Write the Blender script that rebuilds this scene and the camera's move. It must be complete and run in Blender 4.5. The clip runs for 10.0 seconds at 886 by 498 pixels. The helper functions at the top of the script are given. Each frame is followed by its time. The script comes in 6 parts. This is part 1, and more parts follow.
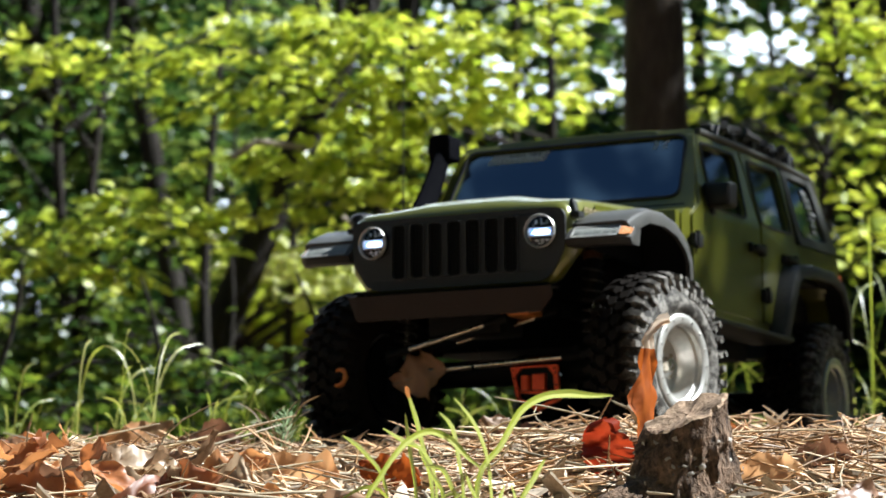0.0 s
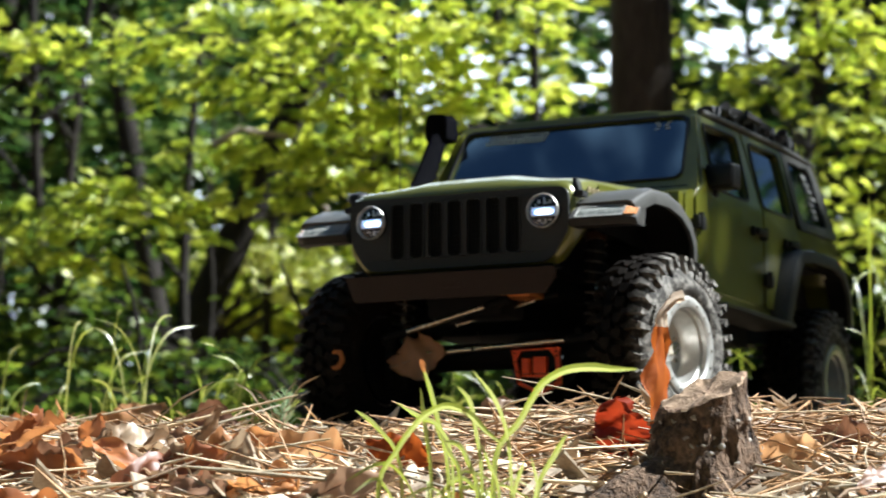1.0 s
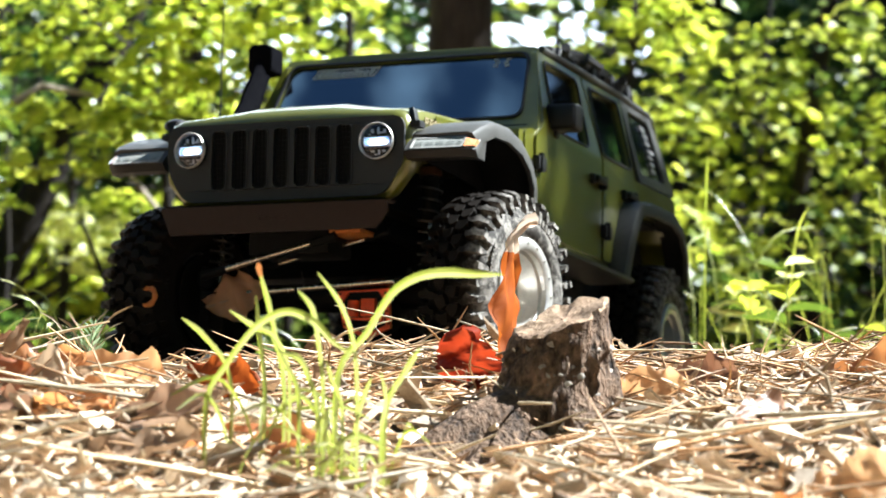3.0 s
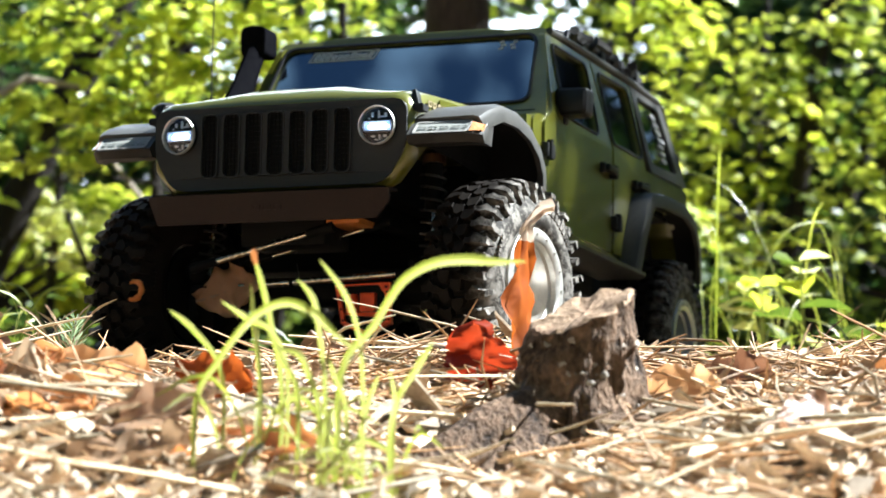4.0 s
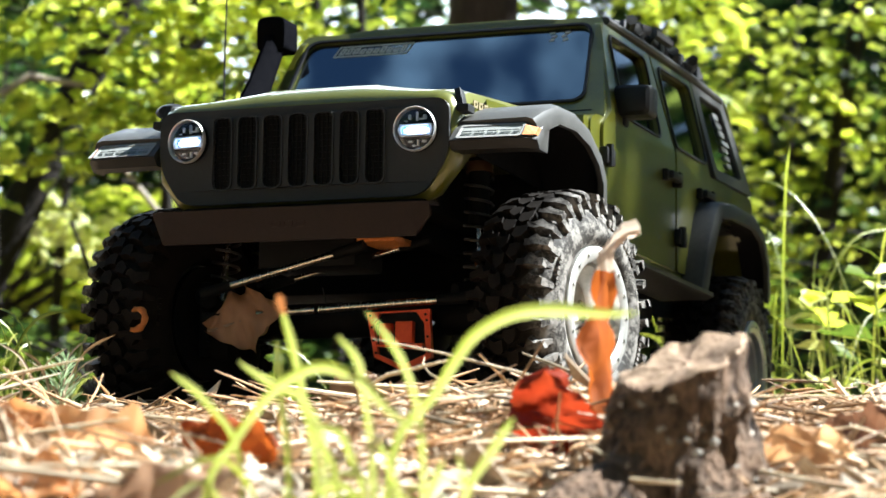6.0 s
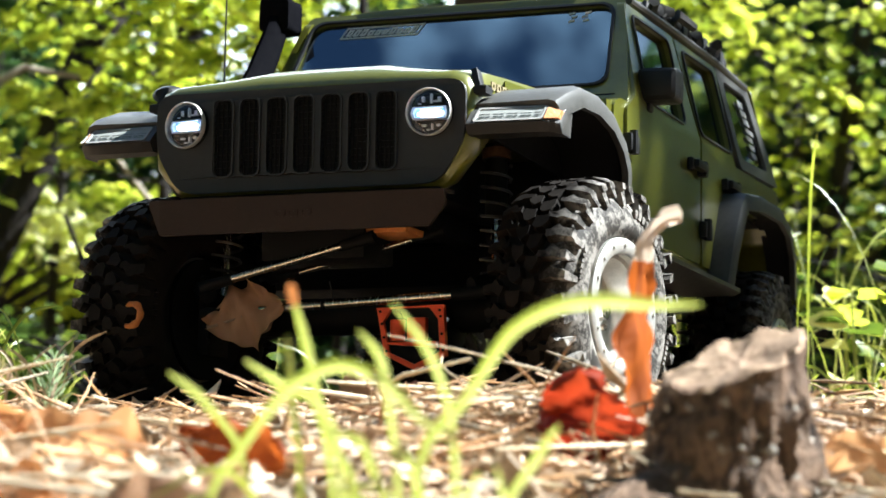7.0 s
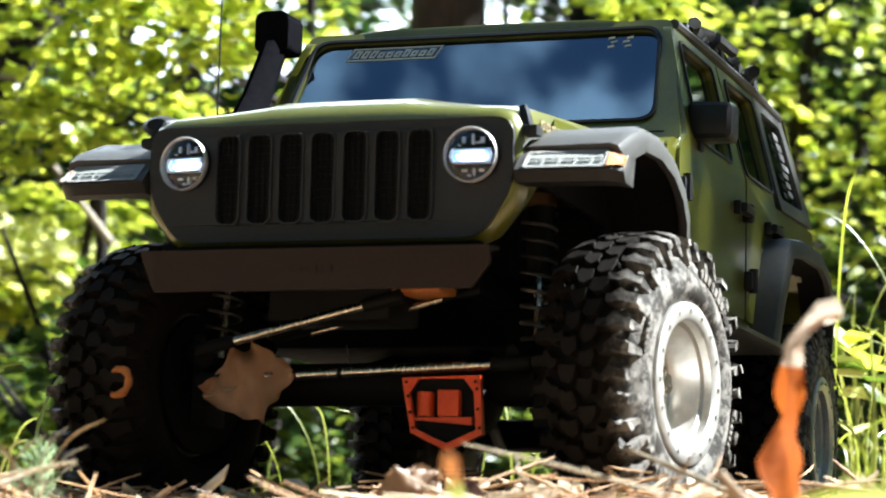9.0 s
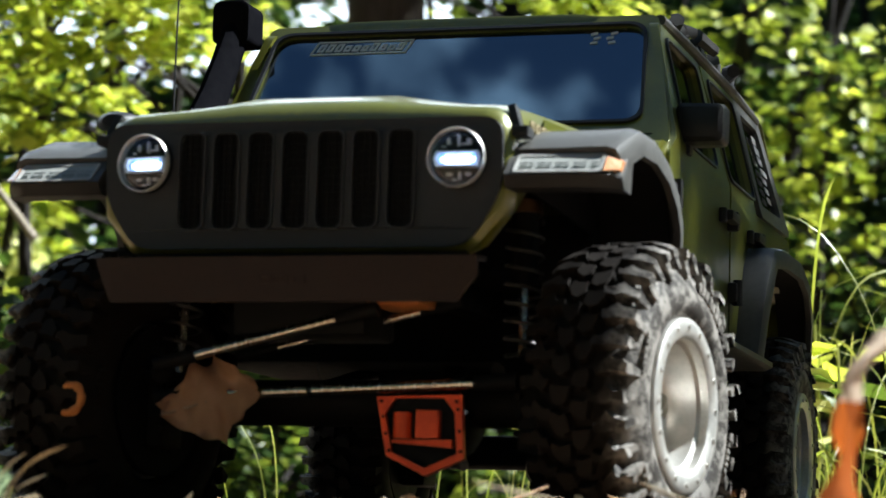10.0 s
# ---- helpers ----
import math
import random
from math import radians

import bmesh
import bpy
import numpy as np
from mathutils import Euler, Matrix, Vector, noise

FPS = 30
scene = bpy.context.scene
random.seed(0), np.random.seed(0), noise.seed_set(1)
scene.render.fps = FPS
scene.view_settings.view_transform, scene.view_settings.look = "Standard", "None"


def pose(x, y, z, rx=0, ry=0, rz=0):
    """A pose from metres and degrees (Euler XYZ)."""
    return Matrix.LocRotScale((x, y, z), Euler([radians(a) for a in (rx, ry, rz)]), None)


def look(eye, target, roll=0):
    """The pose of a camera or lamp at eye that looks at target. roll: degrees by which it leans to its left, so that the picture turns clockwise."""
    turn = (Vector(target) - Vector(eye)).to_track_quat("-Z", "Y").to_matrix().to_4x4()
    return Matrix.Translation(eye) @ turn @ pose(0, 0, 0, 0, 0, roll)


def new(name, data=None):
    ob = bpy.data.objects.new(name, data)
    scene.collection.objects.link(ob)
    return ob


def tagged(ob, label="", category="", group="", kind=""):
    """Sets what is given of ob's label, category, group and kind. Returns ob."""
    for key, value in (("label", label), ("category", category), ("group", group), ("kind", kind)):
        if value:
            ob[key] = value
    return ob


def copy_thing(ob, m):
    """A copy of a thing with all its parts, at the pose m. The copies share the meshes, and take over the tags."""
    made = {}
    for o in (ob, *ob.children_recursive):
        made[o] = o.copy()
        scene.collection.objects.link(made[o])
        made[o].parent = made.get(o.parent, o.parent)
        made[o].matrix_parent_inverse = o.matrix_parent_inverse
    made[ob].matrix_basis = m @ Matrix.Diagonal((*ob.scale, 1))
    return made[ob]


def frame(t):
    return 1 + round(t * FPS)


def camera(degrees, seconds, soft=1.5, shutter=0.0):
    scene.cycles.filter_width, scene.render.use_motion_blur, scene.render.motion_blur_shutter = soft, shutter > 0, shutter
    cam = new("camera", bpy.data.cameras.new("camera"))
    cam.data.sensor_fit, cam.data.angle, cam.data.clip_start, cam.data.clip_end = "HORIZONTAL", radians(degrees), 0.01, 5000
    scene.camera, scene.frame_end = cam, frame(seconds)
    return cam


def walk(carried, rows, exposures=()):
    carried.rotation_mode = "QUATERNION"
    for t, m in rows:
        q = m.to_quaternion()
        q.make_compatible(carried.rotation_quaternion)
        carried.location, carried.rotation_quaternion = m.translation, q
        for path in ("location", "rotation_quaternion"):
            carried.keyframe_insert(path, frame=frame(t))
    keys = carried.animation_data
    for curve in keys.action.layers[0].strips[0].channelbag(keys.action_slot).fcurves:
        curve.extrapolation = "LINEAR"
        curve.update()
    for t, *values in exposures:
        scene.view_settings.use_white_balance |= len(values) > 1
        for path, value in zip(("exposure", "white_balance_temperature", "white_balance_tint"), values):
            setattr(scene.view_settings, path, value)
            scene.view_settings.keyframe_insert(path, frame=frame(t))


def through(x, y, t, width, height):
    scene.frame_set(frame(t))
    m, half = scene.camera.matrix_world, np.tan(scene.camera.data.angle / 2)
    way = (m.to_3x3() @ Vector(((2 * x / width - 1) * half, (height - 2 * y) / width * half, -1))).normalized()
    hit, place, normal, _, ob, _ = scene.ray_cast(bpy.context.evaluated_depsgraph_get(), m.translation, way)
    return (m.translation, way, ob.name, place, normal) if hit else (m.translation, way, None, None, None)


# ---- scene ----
# ---- camera ----
cam = camera(20.23, 10.0, shutter=0.5)
walk(cam, [
    (0, pose(0.6083, -1.3043, -0.0775, 97.780, 0.373, 26.300)),
    (0.5, pose(0.5902, -1.2926, -0.0788, 97.794, 0.416, 26.139)),
    (1, pose(0.5797, -1.2842, -0.0838, 97.745, 0.138, 25.568)),
    (1.5, pose(0.5744, -1.2761, -0.0860, 97.700, -0.463, 23.210)),
    (2, pose(0.5638, -1.2671, -0.0864, 97.678, -0.722, 21.642)),
    (2.5, pose(0.5470, -1.2425, -0.0933, 97.676, -0.782, 21.031)),
    (3, pose(0.5257, -1.2033, -0.1041, 97.712, -0.852, 20.690)),
    (4.5, pose(0.4798, -1.1051, -0.0916, 97.696, -0.891, 20.435)),
    (5, pose(0.4644, -1.0677, -0.0823, 97.630, -0.874, 20.604)),
    (6.5, pose(0.4078, -0.9684, -0.0635, 97.637, -0.714, 20.779)),
    (7, pose(0.3951, -0.9398, -0.0617, 97.623, -0.831, 20.688)),
    (7.5, pose(0.3783, -0.9081, -0.0557, 97.622, -0.832, 20.415)),
    (8, pose(0.3527, -0.8813, -0.0475, 97.622, -0.852, 20.026)),
    (8.5, pose(0.3318, -0.8599, -0.0360, 97.549, -1.033, 19.747)),
    (9, pose(0.3088, -0.8366, -0.0219, 97.530, -1.385, 18.573)),
    (9.5, pose(0.2865, -0.8123, -0.0135, 97.468, -1.666, 16.952)),
    (10, pose(0.2688, -0.7854, -0.0102, 97.504, -1.702, 16.528)),
], [(0, 1.7, 5680, 5), (1.2, 1.85, 5680, 5), (2.5, 2.4, 5680, 5), (8.0, 2.54, 5680, 5), (9.0, 2.68, 5680, 5), (9.5, 2.6, 5680, 5), (10.0, 1.95, 5680, 5)])

# ---- world, sun, lens blur ----
cam.data.dof.use_dof, cam.data.dof.focus_distance, cam.data.dof.aperture_fstop = True, 1.04, 25.0
SUN_DIR = Vector((0.74, 0.45, 0.95)).normalized()
world = bpy.data.worlds.new("world")
scene.world = world
world.use_nodes = True
sky = world.node_tree.nodes.new("ShaderNodeTexSky")
sky.sky_type, sky.sun_disc = "NISHITA", False
sky.sun_elevation = math.asin(SUN_DIR.z)
sky.ozone_density, sky.dust_density = 5.0, 0.3
sky.sun_rotation = math.atan2(SUN_DIR.x, SUN_DIR.y)
wt = world.node_tree
cloud = wt.nodes.new("ShaderNodeTexNoise")
cloud.inputs["Scale"].default_value, cloud.inputs["Detail"].default_value = 20.0, 4
wt.links.new(wt.nodes.new("ShaderNodeTexCoord").outputs["Generated"], cloud.inputs["Vector"])
soft_edge = wt.nodes.new("ShaderNodeMapRange")
soft_edge.inputs[1].default_value, soft_edge.inputs[2].default_value, soft_edge.inputs[4].default_value = 0.52, 0.66, 0.85
wt.links.new(cloud.outputs[0], soft_edge.inputs[0])
veil = wt.nodes.new("ShaderNodeMix")
veil.data_type = "RGBA"
wt.links.new(soft_edge.outputs[0], veil.inputs[0])
wt.links.new(sky.outputs[0], veil.inputs[6])
veil.inputs[7].default_value = (7, 9.5, 12.5, 1)
wt.links.new(veil.outputs[2], wt.nodes["Background"].inputs[0])
world.node_tree.nodes["Background"].inputs[1].default_value = 0.019
sun = new("sun", bpy.data.lights.new("sun", "SUN"))
sun.data.energy, sun.data.angle, sun.data.color = 5.0, radians(0.53), (1.0, 0.955, 0.88)
sun.matrix_world = look(SUN_DIR * 20, (0, 0, 0))

# ---- materials ----
from mathutils import geometry


def ramp(nt, fac, stops):
    r = nt.nodes.new("ShaderNodeValToRGB")
    while len(r.color_ramp.elements) < len(stops):
        r.color_ramp.elements.new(0.5)
    for e, (p, c) in zip(r.color_ramp.elements, stops):
        e.position, e.color = p, (*c, 1)
    nt.links.new(fac, r.inputs[0])
    return r.outputs[0]


def noise_tex(nt, scale, detail=6, rough=0.6, stretch=None):
    co = nt.nodes.new("ShaderNodeTexCoord")
    mp = nt.nodes.new("ShaderNodeMapping")
    nt.links.new(co.outputs["Object"], mp.inputs[0])
    if stretch:
        mp.inputs["Scale"].default_value = stretch
    n = nt.nodes.new("ShaderNodeTexNoise")
    n.inputs["Scale"].default_value, n.inputs["Detail"].default_value, n.inputs["Roughness"].default_value = scale, detail, rough
    nt.links.new(mp.outputs[0], n.inputs["Vector"])
    return n.outputs[0]


def surface(name, dark, light, rough=0.5, metal=0.0, scale=300, bump=0.2, bump_dist=0.0003, coat=0.0, stretch=None,
            rough_spread=0.15, spec=0.5, random_hue=None, fine=6.0):
    """A principled surface whose colour runs between two tones at two scales, with a fine relief."""
    m = bpy.data.materials.new(name)
    m.use_nodes = True
    nt = m.node_tree
    p = nt.nodes["Principled BSDF"]
    a = noise_tex(nt, scale, stretch=stretch)
    b = noise_tex(nt, scale * fine, 3, stretch=stretch)
    mix = nt.nodes.new("ShaderNodeMath")
    mix.operation = "MULTIPLY_ADD"
    nt.links.new(b, mix.inputs[0])
    mix.inputs[1].default_value = 0.4
    half = nt.nodes.new("ShaderNodeMath")
    half.operation = "MULTIPLY"
    half.inputs[1].default_value = 0.6
    nt.links.new(a, half.inputs[0])
    nt.links.new(half.outputs[0], mix.inputs[2])
    col = ramp(nt, mix.outputs[0], [(0.32, dark), (0.68, light)])
    if random_hue:
        src = nt.nodes.new("ShaderNodeObjectInfo" if random_hue == "object" else "ShaderNodeNewGeometry")
        hs = nt.nodes.new("ShaderNodeHueSaturation")
        mr = nt.nodes.new("ShaderNodeMapRange")
        mr.inputs[3].default_value, mr.inputs[4].default_value = 0.35, 1.5
        nt.links.new(src.outputs["Random" if random_hue == "object" else "Random Per Island"], mr.inputs[0])
        nt.links.new(mr.outputs[0], hs.inputs["Value"])
        nt.links.new(col, hs.inputs["Color"])
        col = hs.outputs[0]
    nt.links.new(col, p.inputs["Base Color"])
    rr = nt.nodes.new("ShaderNodeMapRange")
    rr.inputs[3].default_value, rr.inputs[4].default_value = max(rough - rough_spread, 0.02), min(rough + rough_spread, 1)
    nt.links.new(a, rr.inputs[0])
    nt.links.new(rr.outputs[0], p.inputs["Roughness"])
    p.inputs["Metallic"].default_value = metal
    p.inputs["Coat Weight"].default_value = coat
    p.inputs["Coat Roughness"].default_value = 0.15
    p.inputs["Specular IOR Level"].default_value = spec
    bu = nt.nodes.new("ShaderNodeBump")
    bu.inputs["Strength"].default_value, bu.inputs["Distance"].default_value = bump, bump_dist
    nt.links.new(mix.outputs[0], bu.inputs["Height"])
    nt.links.new(bu.outputs[0], p.inputs["Normal"])
    return m


def leafy(name, tones, through=0.5, rough=0.4, source="Random Per Island", scale=60, gloss=0.12):
    """Thin leaves that let light through; each leaf takes its own tone."""
    m = bpy.data.materials.new(name)
    m.use_nodes = True
    nt = m.node_tree
    nt.nodes.remove(nt.nodes["Principled BSDF"])
    out = nt.nodes["Material Output"]
    if source == "Random Per Island":
        g = nt.nodes.new("ShaderNodeNewGeometry").outputs["Random Per Island"]
    else:
        g = nt.nodes.new("ShaderNodeObjectInfo").outputs["Random"]
    n = noise_tex(nt, scale, 4)
    add = nt.nodes.new("ShaderNodeMath")
    add.operation = "MULTIPLY_ADD"
    nt.links.new(n, add.inputs[0])
    add.inputs[1].default_value = 0.5
    s = nt.nodes.new("ShaderNodeMath")
    s.operation = "MULTIPLY_ADD"
    s.inputs[1].default_value, s.inputs[2].default_value = 0.75, -0.12
    nt.links.new(g, s.inputs[0])
    nt.links.new(s.outputs[0], add.inputs[2])
    k = len(tones) - 1
    col = ramp(nt, add.outputs[0], [(i / k, c) for i, c in enumerate(tones)])
    d = nt.nodes.new("ShaderNodeBsdfDiffuse")
    t = nt.nodes.new("ShaderNodeBsdfTranslucent")
    gl = nt.nodes.new("ShaderNodeBsdfGlossy")
    gl.inputs["Roughness"].default_value = rough
    nt.links.new(col, d.inputs[0])
    nt.links.new(col, t.inputs[0])
    m1 = nt.nodes.new("ShaderNodeMixShader")
    m1.inputs[0].default_value = through
    nt.links.new(d.outputs[0], m1.inputs[1])
    nt.links.new(t.outputs[0], m1.inputs[2])
    m2 = nt.nodes.new("ShaderNodeMixShader")
    m2.inputs[0].default_value = gloss
    nt.links.new(m1.outputs[0], m2.inputs[1])
    nt.links.new(gl.outputs[0], m2.inputs[2])
    nt.links.new(m2.outputs[0], out.inputs[0])
    return m


def clear(name, tint, ior=1.5, rough=0.02, gloss_tint=(1.0, 1.0, 1.0)):
    m = bpy.data.materials.new(name)
    m.use_nodes = True
    nt = m.node_tree
    nt.nodes.remove(nt.nodes["Principled BSDF"])
    tr = nt.nodes.new("ShaderNodeBsdfTransparent")
    tr.inputs[0].default_value = (*tint, 1)
    gl = nt.nodes.new("ShaderNodeBsdfGlossy")
    gl.inputs["Roughness"].default_value = rough
    gl.inputs[0].default_value = (*gloss_tint, 1)
    fr = nt.nodes.new("ShaderNodeFresnel")
    fr.inputs[0].default_value = ior
    mx = nt.nodes.new("ShaderNodeMixShader")
    nt.links.new(fr.outputs[0], mx.inputs[0])
    nt.links.new(tr.outputs[0], mx.inputs[1])
    nt.links.new(gl.outputs[0], mx.inputs[2])
    nt.links.new(mx.outputs[0], nt.nodes["Material Output"].inputs[0])
    return m


def glow(name, color, strength):
    m = bpy.data.materials.new(name)
    m.use_nodes = True
    p = m.node_tree.nodes["Principled BSDF"]
    p.inputs["Base Color"].default_value = (*color, 1)
    p.inputs["Emission Color"].default_value = (*color, 1)
    p.inputs["Emission Strength"].default_value = strength
    return m


PAINT = surface("olive_paint", (0.090, 0.092, 0.005), (0.120, 0.122, 0.009), 0.34, 0.25, 90, 0.02, 0.0001, coat=0.85, rough_spread=0.05)
PLASTIC = surface("black_plastic", (0.005, 0.005, 0.0055), (0.011, 0.011, 0.012), 0.5, 0, 500, 0.25, 0.0001, spec=0.3)
FENDER = surface("fender_plastic", (0.028, 0.027, 0.025), (0.054, 0.052, 0.047), 0.5, 0, 350, 0.3, 0.0001, spec=0.4)
# darker split of the flare plastic; the grille face's shade is in the tone
GRILLE = surface("grille_shade_plastic", (0.011, 0.0112, 0.0118), (0.020, 0.0205, 0.0215), 0.5, 0, 350, 0.3, 0.0001, spec=0.4)
DARK = surface("chassis_black", (0.003, 0.003, 0.003), (0.006, 0.006, 0.006), 0.7, 0, 200, 0.2, 0.0002, spec=0.15)
RUBBER = surface("tyre_rubber", (0.0060, 0.0047, 0.0038), (0.0150, 0.0120, 0.0096), 0.65, 0, 160, 0.4, 0.0002, spec=0.08)
# outer shoulder and wall of the tyres: dust and the sun's glare, both as colour
_nt = RUBBER.node_tree
_sep = _nt.nodes.new("ShaderNodeSeparateXYZ")
_nt.links.new(_nt.nodes.new("ShaderNodeTexCoord").outputs["Object"], _sep.inputs[0])
_edge = _nt.nodes.new("ShaderNodeMapRange")
_edge.inputs[1].default_value, _edge.inputs[2].default_value = 0.0090, 0.0155
_nt.links.new(_sep.outputs[0], _edge.inputs[0])
_spots = _nt.nodes.new("ShaderNodeMapRange")
_spots.inputs[1].default_value, _spots.inputs[2].default_value, _spots.inputs[3].default_value = 0.44, 0.56, 0.12
_nt.links.new(noise_tex(_nt, 150, 8, 0.75), _spots.inputs[0])
_amount = _nt.nodes.new("ShaderNodeMath")
_amount.operation = "MULTIPLY"
_nt.links.new(_edge.outputs[0], _amount.inputs[0])
_nt.links.new(_spots.outputs[0], _amount.inputs[1])
_dust_glare = _nt.nodes.new("ShaderNodeMix")
_dust_glare.data_type = "RGBA"
_dust_glare.inputs[7].default_value = (0.20, 0.185, 0.165, 1)
_base = _nt.nodes["Principled BSDF"].inputs["Base Color"]
_nt.links.new(_base.links[0].from_socket, _dust_glare.inputs[6])
_nt.links.new(_amount.outputs[0], _dust_glare.inputs[0])
_nt.links.new(_dust_glare.outputs[2], _base)
DECAL = surface("dull_decal", (0.20, 0.20, 0.20), (0.28, 0.28, 0.28), 0.6, 0, 300, 0.05, 0.0001)
STRAW = surface("dry_straw", (0.32, 0.235, 0.13), (0.53, 0.44, 0.30), 0.6, 0, 90, 0.2, 0.0003, random_hue="island", spec=0.4)
STEEL = surface("steel_rod", (0.50, 0.44, 0.36), (0.64, 0.58, 0.50), 0.24, 1.0, 400, 0.05, 0.00005, stretch=(8, 1, 1))
ALLOY = surface("satin_alloy", (0.40, 0.39, 0.36), (0.58, 0.56, 0.52), 0.38, 0.6, 300, 0.08, 0.0001)
BUMPER = surface("bumper_coat", (0.016, 0.009, 0.007), (0.025, 0.0145, 0.011), 0.5, 0.0, 700, 0.3, 0.0001, spec=0.2)
ORANGE = surface("orange_anodised", (0.70, 0.060, 0.008), (0.85, 0.10, 0.015), 0.38, 0.25, 250, 0.1, 0.0001)
BRONZE = surface("bronze", (0.10, 0.055, 0.03), (0.16, 0.09, 0.05), 0.4, 0.6, 300, 0.1, 0.0001)
RUST = surface("orange_clip", (0.42, 0.12, 0.02), (0.62, 0.22, 0.04), 0.7, 0, 400, 0.6, 0.0003)
WHITE = surface("white_decal", (0.42, 0.43, 0.44), (0.55, 0.56, 0.57), 0.5, 0, 300, 0.05, 0.0001)
PINK = surface("pale_decal", (0.17, 0.14, 0.07), (0.24, 0.19, 0.10), 0.5, 0, 300, 0.05, 0.0001)
TAN = surface("cabin_trim", (0.42, 0.40, 0.35), (0.55, 0.53, 0.47), 0.7, 0, 200, 0.1, 0.0001)
BAND = surface("dark_band", (0.006, 0.008, 0.012), (0.012, 0.014, 0.02), 0.25, 0, 200, 0.02, 0.0001)
CABLE = surface("cloth_strap", (0.012, 0.011, 0.011), (0.035, 0.033, 0.03), 0.85, 0, 500, 0.6, 0.0004)
# high index and blue gloss put extra sky reflection into the glass
GLASS = clear("windscreen_glass", (0.32, 0.36, 0.38), 5.0, 0.03, (0.54, 0.64, 0.69))
TINTED = clear("tinted_glass", (0.22, 0.25, 0.22), 1.6, 0.03)
LENS = clear("lamp_lens", (0.95, 0.95, 0.97), 1.45, 0.01)
# darker copy of the black plastic without gloss; the snorkel's shade is in it
INTAKE = surface("snorkel_shade_plastic", (0.003, 0.003, 0.004), (0.006, 0.006, 0.007), 0.8, 0, 300, 0.1, 0.0001, spec=0.0)
INDICATOR = surface("amber_lens", (0.36, 0.15, 0.055), (0.46, 0.21, 0.085), 0.25, 0, 500, 0.1, 0.0001)
CLEARLAMP = surface("clear_lamp", (0.23, 0.235, 0.215), (0.32, 0.325, 0.30), 0.45, 0, 600, 0.4, 0.0002)
LAMPRIB = surface("lamp_rib", (0.07, 0.078, 0.07), (0.11, 0.12, 0.11), 0.4, 0, 300, 0.1, 0.0001)
LAMPRIM = surface("lamp_rim", (0.24, 0.235, 0.22), (0.34, 0.33, 0.31), 0.4, 0, 300, 0.1, 0.0001)
# pale chrome with the lit bar's spill put into its tone
BARFRAME = surface("bar_frame", (0.50, 0.52, 0.55), (0.62, 0.64, 0.67), 0.35, 0.2, 300, 0.1, 0.0001)
REDLENS = surface("red_lens", (0.55, 0.06, 0.02), (0.65, 0.10, 0.03), 0.3, 0, 500, 0.1, 0.0001)
LED = glow("led_white", (0.80, 0.90, 1.0), 1.3)
LEDBLUE = glow("led_edge", (0.22, 0.45, 1.0), 0.14)
SOIL = surface("needle_soil", (0.045, 0.029, 0.018), (0.25, 0.175, 0.11), 0.9, 0, 55, 0.9, 0.004, spec=0.2, fine=9)
NEEDLE = surface("pine_needle", (0.21, 0.098, 0.033), (0.50, 0.32, 0.165), 0.6, 0, 40, 0.2, 0.0003, random_hue="island", spec=0.4)
CHIP = surface("bark_chip", (0.33, 0.225, 0.138), (0.70, 0.58, 0.43), 0.8, 0, 120, 0.5, 0.0006, random_hue="island", spec=0.3)
BARK = surface("tree_bark", (0.007, 0.0055, 0.004), (0.028, 0.022, 0.017), 0.9, 0, 26, 1.0, 0.006, stretch=(1, 1, 0.3), spec=0.2)
TRUNKBARK = surface("brown_bark", (0.018, 0.013, 0.009), (0.085, 0.064, 0.047), 0.9, 0, 22, 1.0, 0.006, stretch=(1, 1, 0.25), spec=0.2)
STUMPBARK = surface("stump_bark", (0.008, 0.0048, 0.0034), (0.22, 0.142, 0.092), 0.9, 0, 120, 1.0, 0.006, stretch=(1, 1, 0.6), spec=0.2, fine=4)
STUMPTOP = surface("stump_wood", (0.075, 0.036, 0.020), (0.43, 0.305, 0.20), 0.85, 0, 120, 0.8, 0.002, spec=0.2)
LICHEN = surface("lichen", (0.20, 0.175, 0.145), (0.42, 0.38, 0.33), 0.9, 0, 300, 0.4, 0.0005, random_hue="island", spec=0.2)
TWIG = surface("dry_twig", (0.22, 0.14, 0.085), (0.42, 0.30, 0.20), 0.8, 0, 200, 0.5, 0.0005)
FOLIAGE = leafy("fresh_leaf", [(0.07, 0.12, 0.013), (0.29, 0.36, 0.026), (0.60, 0.64, 0.054), (0.77, 0.77, 0.14)], 0.62, gloss=0.03)
# paler copy of the fresh leaf; overexposed sunlight is put into its tones
SUNLEAF = leafy("sun_toned_leaf", [(0.46, 0.50, 0.07), (0.68, 0.70, 0.16), (0.80, 0.81, 0.34), (0.85, 0.85, 0.55)], 0.58, gloss=0.04)
# far foliage toned dark: the deep wood's shade is in the colour
SHADELEAF = leafy("shade_toned_leaf", [(0.010, 0.031, 0.008), (0.029, 0.070, 0.014), (0.10, 0.165, 0.030), (0.38, 0.43, 0.08)], 0.5, gloss=0.02)
# darker copy of the fresh leaf, with half shade put into its tones
DIMLEAF = leafy("dim_leaf", [(0.012, 0.032, 0.006), (0.045, 0.085, 0.012), (0.12, 0.17, 0.016), (0.30, 0.33, 0.03)], 0.55, gloss=0.02)
PALEWOOD = surface("pale_bare_wood", (0.22, 0.18, 0.13), (0.42, 0.36, 0.28), 0.8, 0, 120, 0.4, 0.0006)
